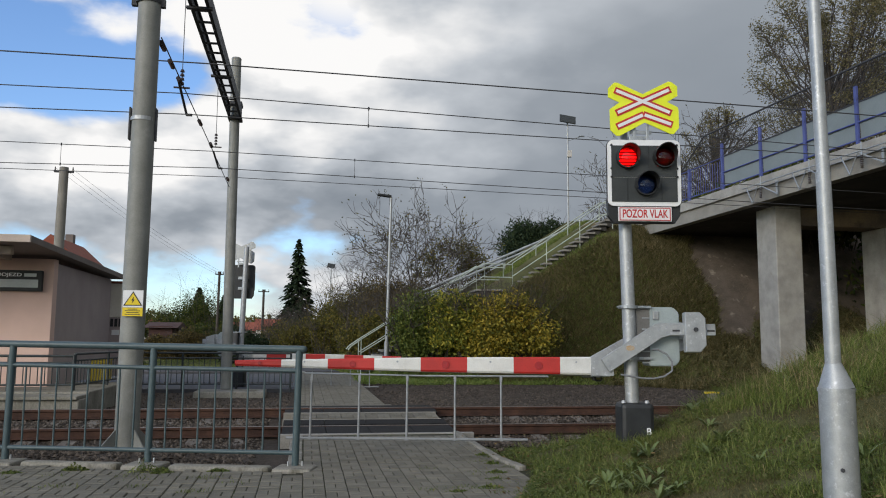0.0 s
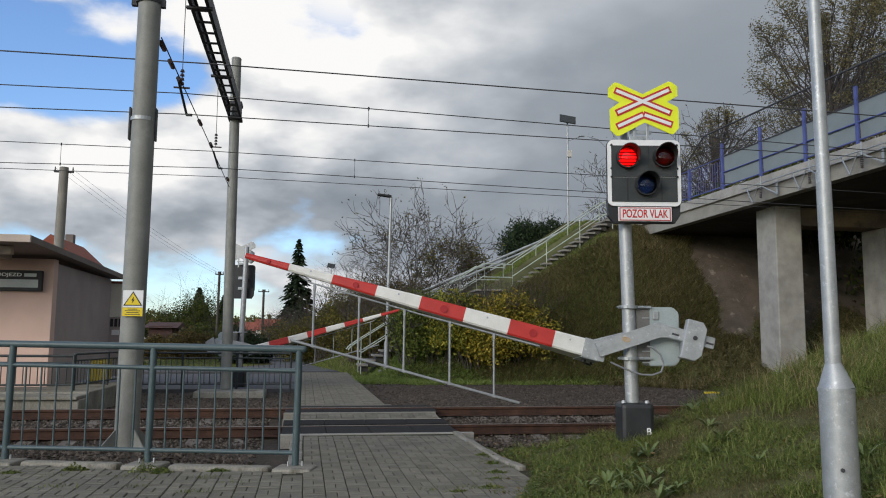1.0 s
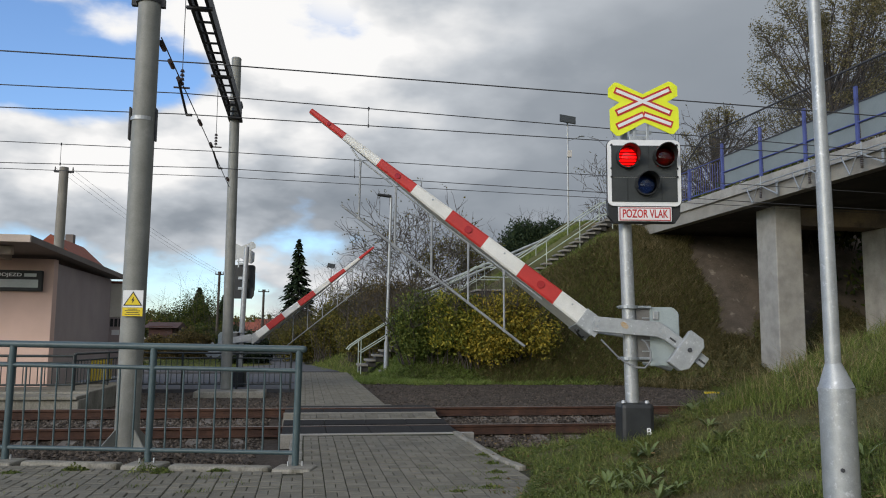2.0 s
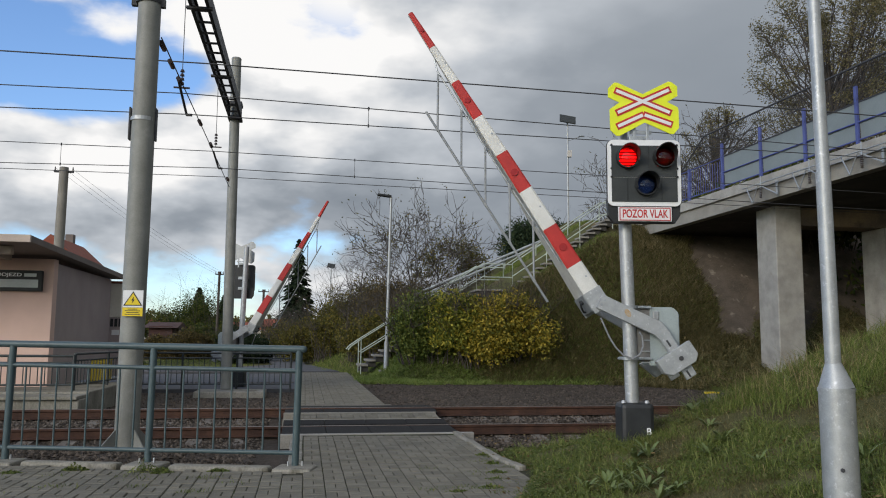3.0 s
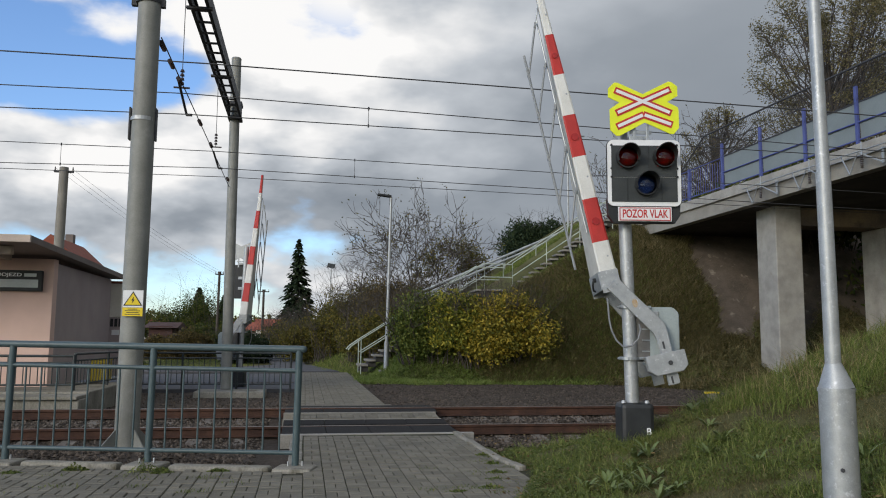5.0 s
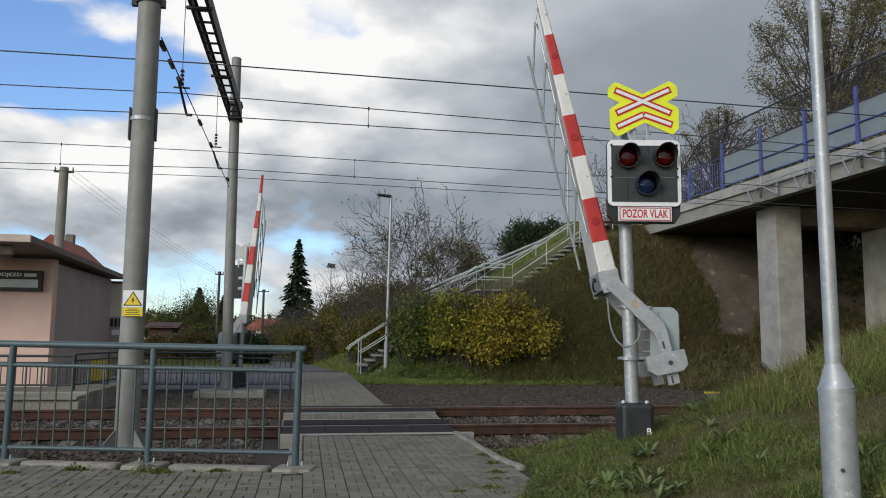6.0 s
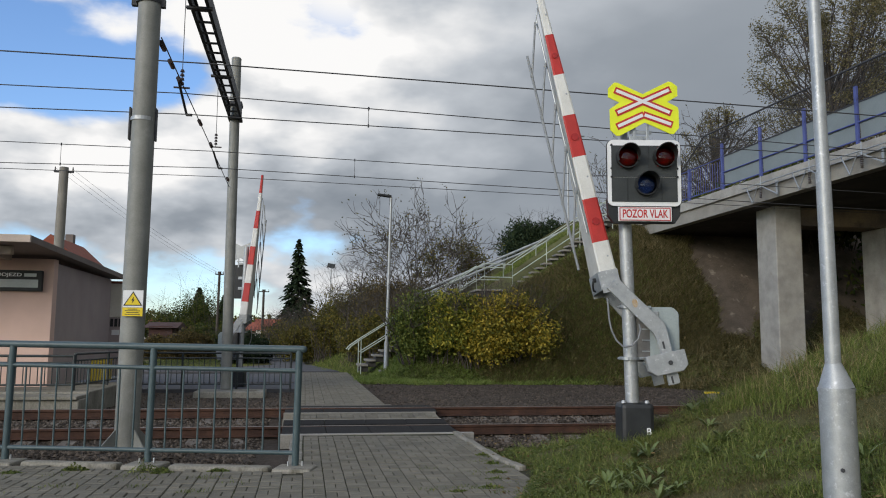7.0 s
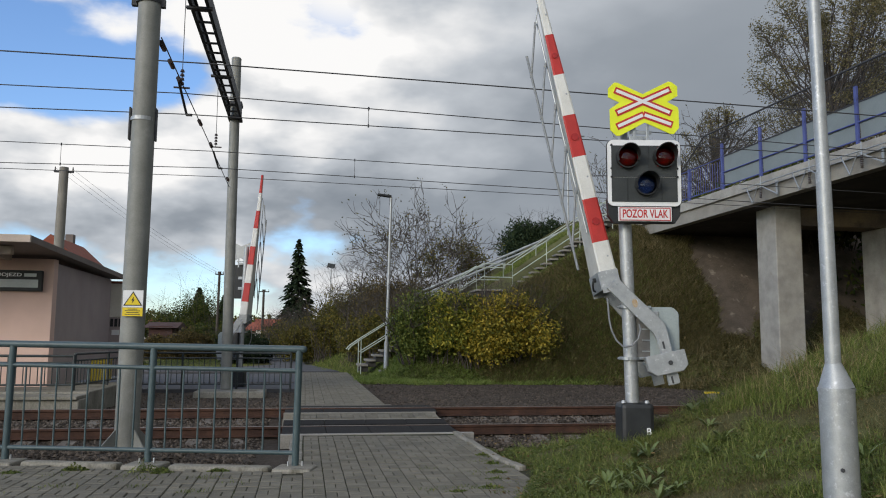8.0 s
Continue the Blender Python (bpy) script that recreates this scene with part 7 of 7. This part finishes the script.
LITTER = leaf_mat("dry_fallen_leaves", (0.07, 0.045, 0.02), (0.16, 0.10, 0.04), (0.30, 0.22, 0.10))
fallen_leaves()
WEED_LEAF = mat("dock_leaf", (0.15, 0.19, 0.065), 0.6, (0.10, 0.135, 0.042), 6, 50, 0.2)
broad_leaves()


# ---------------------------------------------------------------- paving, laid brick by brick
def paver_mesh(name, material):
    """A 20 x 10 cm brick paver with a chamfered upper edge, its upper face at z 0."""
    a, b, c = 0.0975, 0.0475, 0.006
    v = [(-a, -b, -0.05), (a, -b, -0.05), (a, b, -0.05), (-a, b, -0.05), (-a, -b, -c), (a, -b, -c), (a, b, -c), (-a, b, -c),
         (-a + c, -b + c, 0), (a - c, -b + c, 0), (a - c, b - c, 0), (-a + c, b - c, 0)]
    f = [(8, 9, 10, 11)]
    for lo in (0, 4):
        for i in range(4):
            j = (i + 1) % 4
            f.append((lo + i, lo + j, lo + 4 + j, lo + 4 + i))
    me = bpy.data.meshes.new(name)
    me.from_pydata(v, [], f)
    me.materials.append(material)
    return me, v, f


def lay(x0, x1, y0, y1, cell=0.205):
    """Basket pattern: in each column a pair lengthwise and a pair across take turns. Yields x, y, turn."""
    nx = int(round((x1 - x0) / cell))
    ny = int((y1 - y0) / cell)
    for i in range(nx):
        for j in range(ny):
            cx, cy = x0 + (i + 0.5) * cell, y0 + (j + 0.5) * cell
            h = cell / 4
            if (i + j) % 2:
                yield cx - h, cy, 90
                yield cx + h, cy, 90
            else:
                yield cx, cy - h, 0
                yield cx, cy + h, 0


def make_paving():
    bed = sheet("paving_bed", [(-7.5, 2.0), (2.6, 2.0), (2.45, 8.2), (2.2, 11.73), (-0.02, 11.73), (-0.05, 8.5), (-3.3, 9.35), (-7.5, 10.4)], -0.012, JOINT, "dirty sand joints below the paving", "paving")
    bed.name = "pavement"
    bed["label"] = "grey brick paving laid in a basket pattern, mossy joints"
    me, v, f = paver_mesh("paver", PAVER)
    rng = random.Random(4)
    near, rest = [], []
    for x, y, turn in lay(0.02, 2.25, 6.0, 11.72):
        (near if y < 8.05 else rest).append((x, y, turn))
    for x, y, turn in lay(-4.49, 0.02, 6.0, 9.9):
        if y > 8.845 - (x + 0.065) * 0.2647 - 0.36 or (x > -0.25 and y > 8.4):
            continue
        (near if x > -0.9 and y < 7.9 else rest).append((x, y, turn))
    extra = near[300:]
    near = near[:300]
    rest += extra

    def settle(x, y):
        return 0.012 * noise.noise((x * 0.8, y * 0.8, 7)) + rng.uniform(-0.0025, 0.0025)
    for x, y, turn in near:
        ob = new("paver", me)
        ob.parent = bed
        ob.matrix_basis = pose(x, y, settle(x, y), rng.uniform(-0.7, 0.7), rng.uniform(-0.7, 0.7), turn + rng.uniform(-1.0, 1.0))
    verts, faces = [], []

    def add(m):
        k = len(verts)
        verts.extend(tuple(m @ Vector(p)) for p in v)
        faces.extend(tuple(k + i for i in q) for q in f)
    for x, y, turn in rest:
        add(pose(x, y, settle(x, y), rng.uniform(-0.7, 0.7), rng.uniform(-0.7, 0.7), turn + rng.uniform(-1.0, 1.0)))
    tagged(raw("pavers_joined", verts, faces, PAVER_STUFF, bed), kind="stuff")
    # between the rails and beyond the track
    far = sheet("far_path", [(-0.16, 15.2), (1.66, 15.2), (1.66, 31.9), (-0.16, 31.9)], 0.004, JOINT, "grey brick path beyond the track", "paving")
    verts, faces = [], []
    for x, y, turn in lay(-0.16, 1.69, 15.2, 31.8):
        add(pose(x, y, 0.016 + (0.10 * (1 - smooth_step(15.2, 16.6, y))) + rng.uniform(-0.002, 0.002), 0, 0, turn))
    tagged(raw("pavers_joined", verts, faces, PAVER_STUFF, far), kind="stuff")
    verts, faces = [], []
    for x, y, turn in lay(-0.18, 2.28, 13.41, 13.90):
        add(pose(x, y + 0.03, lift_at(y + 0.03) + 0.004, 5.7, 0, 0) @ pose(0, 0, 0, 0, 0, turn))
    tagged(raw("pavers_joined", verts, faces, PAVER_STUFF, CROSSING), kind="stuff")
    # kerb along the path's edge towards the track
    pts = [(2.24, 11.72), (2.24, 10.75), (2.25, 9.8), (2.27, 9.05), (2.31, 8.72), (2.35, 8.42)]
    for i, (a, b) in enumerate(zip(pts, pts[1:])):
        bm = bmesh.new()
        L = math.hypot(b[0] - a[0], b[1] - a[1]) - 0.015
        box(bm, (0, 0, 0), (0.09, L, 0.22), 0.012)
        k = tagged(part("edging_stone", bm, CONCRETE_DIRTY), "low concrete edging stone along the paving", "kerb", "edging stones of the path")
        k.matrix_basis = pose((a[0] + b[0]) / 2, (a[1] + b[1]) / 2, -0.085 + 0.004 * i, rng.uniform(-1, 1), rng.uniform(-3, 3), -math.degrees(math.atan2(b[0] - a[0], b[1] - a[1])) + 180)
    for i in range(4):
        bm = bmesh.new()
        box(bm, (0, 0, 0), (0.16, 0.86, 0.2), 0.012)
        k = tagged(part("edging_stone", bm, CONCRETE_DIRTY), "low concrete edging stone along the paving", "kerb", "edging stones of the path")
        k.matrix_basis = pose(-0.07, 11.28 - i * 0.88, -0.097, 0, rng.uniform(-1, 1), rng.uniform(-0.6, 0.6))
        if i == 2:
            break
    # tufts of grass in the joints
    r2 = np.random.default_rng(8)
    tufts = []
    spots = [(-2.2, 8.0), (-1.7, 8.55), (-1.45, 8.35), (-1.5, 7.9), (-0.6, 8.0), (-2.7, 7.8), (-0.95, 7.6), (1.75, 8.35), (1.9, 8.1), (1.6, 7.5), (2.1, 7.7), (2.2, 8.6), (1.2, 7.4), (2.25, 9.3), (-3.0, 8.6), (-2.5, 8.65), (-0.9, 8.3), (1.85, 7.2), (1.3, 8.6), (2.0, 9.0)]
    for x, y in spots:
        nn = int(r2.integers(15, 60))
        for _ in range(nn):
            px, py = x + r2.normal() * 0.10, y + r2.normal() * 0.05
            h, a, b_ = r2.uniform(0.008, 0.035), r2.uniform(0, 6.28), r2.uniform(0, 6.28)
            w = 0.003
            ux, uy = math.cos(a) * w, math.sin(a) * w
            lx, ly = math.cos(b_) * h * 0.7, math.sin(b_) * h * 0.7
            tufts += [(px - ux, py - uy, -0.005), (px + ux, py + uy, -0.005), (px + lx * 0.4 + ux, py + ly * 0.4 + uy, h * 0.6), (px + lx, py + ly, h)]
    tagged(quads("joint_grass", np.array(tufts), HERB), "small green grass tufts in the paving joints", "grass", kind="stuff")


def kerb_weeds():
    """Leafy clumps that grow along the kerbs and in the joints."""
    rng = np.random.default_rng(91)
    for x, y, wide, tall in ((-1.60, 8.80, 0.16, 0.14), (-1.40, 8.68, 0.12, 0.08), (-0.85, 8.72, 0.12, 0.05), (-2.32, 8.95, 0.14, 0.09), (-2.9, 8.85, 0.12, 0.04),
                              (1.76, 7.45, 0.16, 0.05), (1.42, 7.32, 0.13, 0.03), (2.02, 8.25, 0.14, 0.05), (2.10, 8.85, 0.12, 0.05), (1.92, 7.9, 0.13, 0.035), (2.14, 9.5, 0.10, 0.04)):
        t = base("weed_clump", (x, y, -0.01), "small green weed clump in the paving's joints", "weed", "weed clumps in the paving")
        v = []
        for _ in range(260):
            a, r = rng.uniform(0, 6.28), wide * rng.random() ** 0.6
            p = np.array((math.cos(a) * r, math.sin(a) * r * 0.5, tall * rng.random() * (1.1 - r / wide)))
            d = np.array((rng.normal(), rng.normal(), rng.uniform(0.2, 1.2)))
            d /= np.linalg.norm(d)
            b = np.cross(d, rng.normal(size=3))
            k = rng.uniform(0.010, 0.026)
            v += [p - d * k, p + b * k * 0.25, p + d * k, p - b * k * 0.25]
        quads("foliage", np.array(v), HERB, t)


kerb_weeds()
make_paving()

motions()
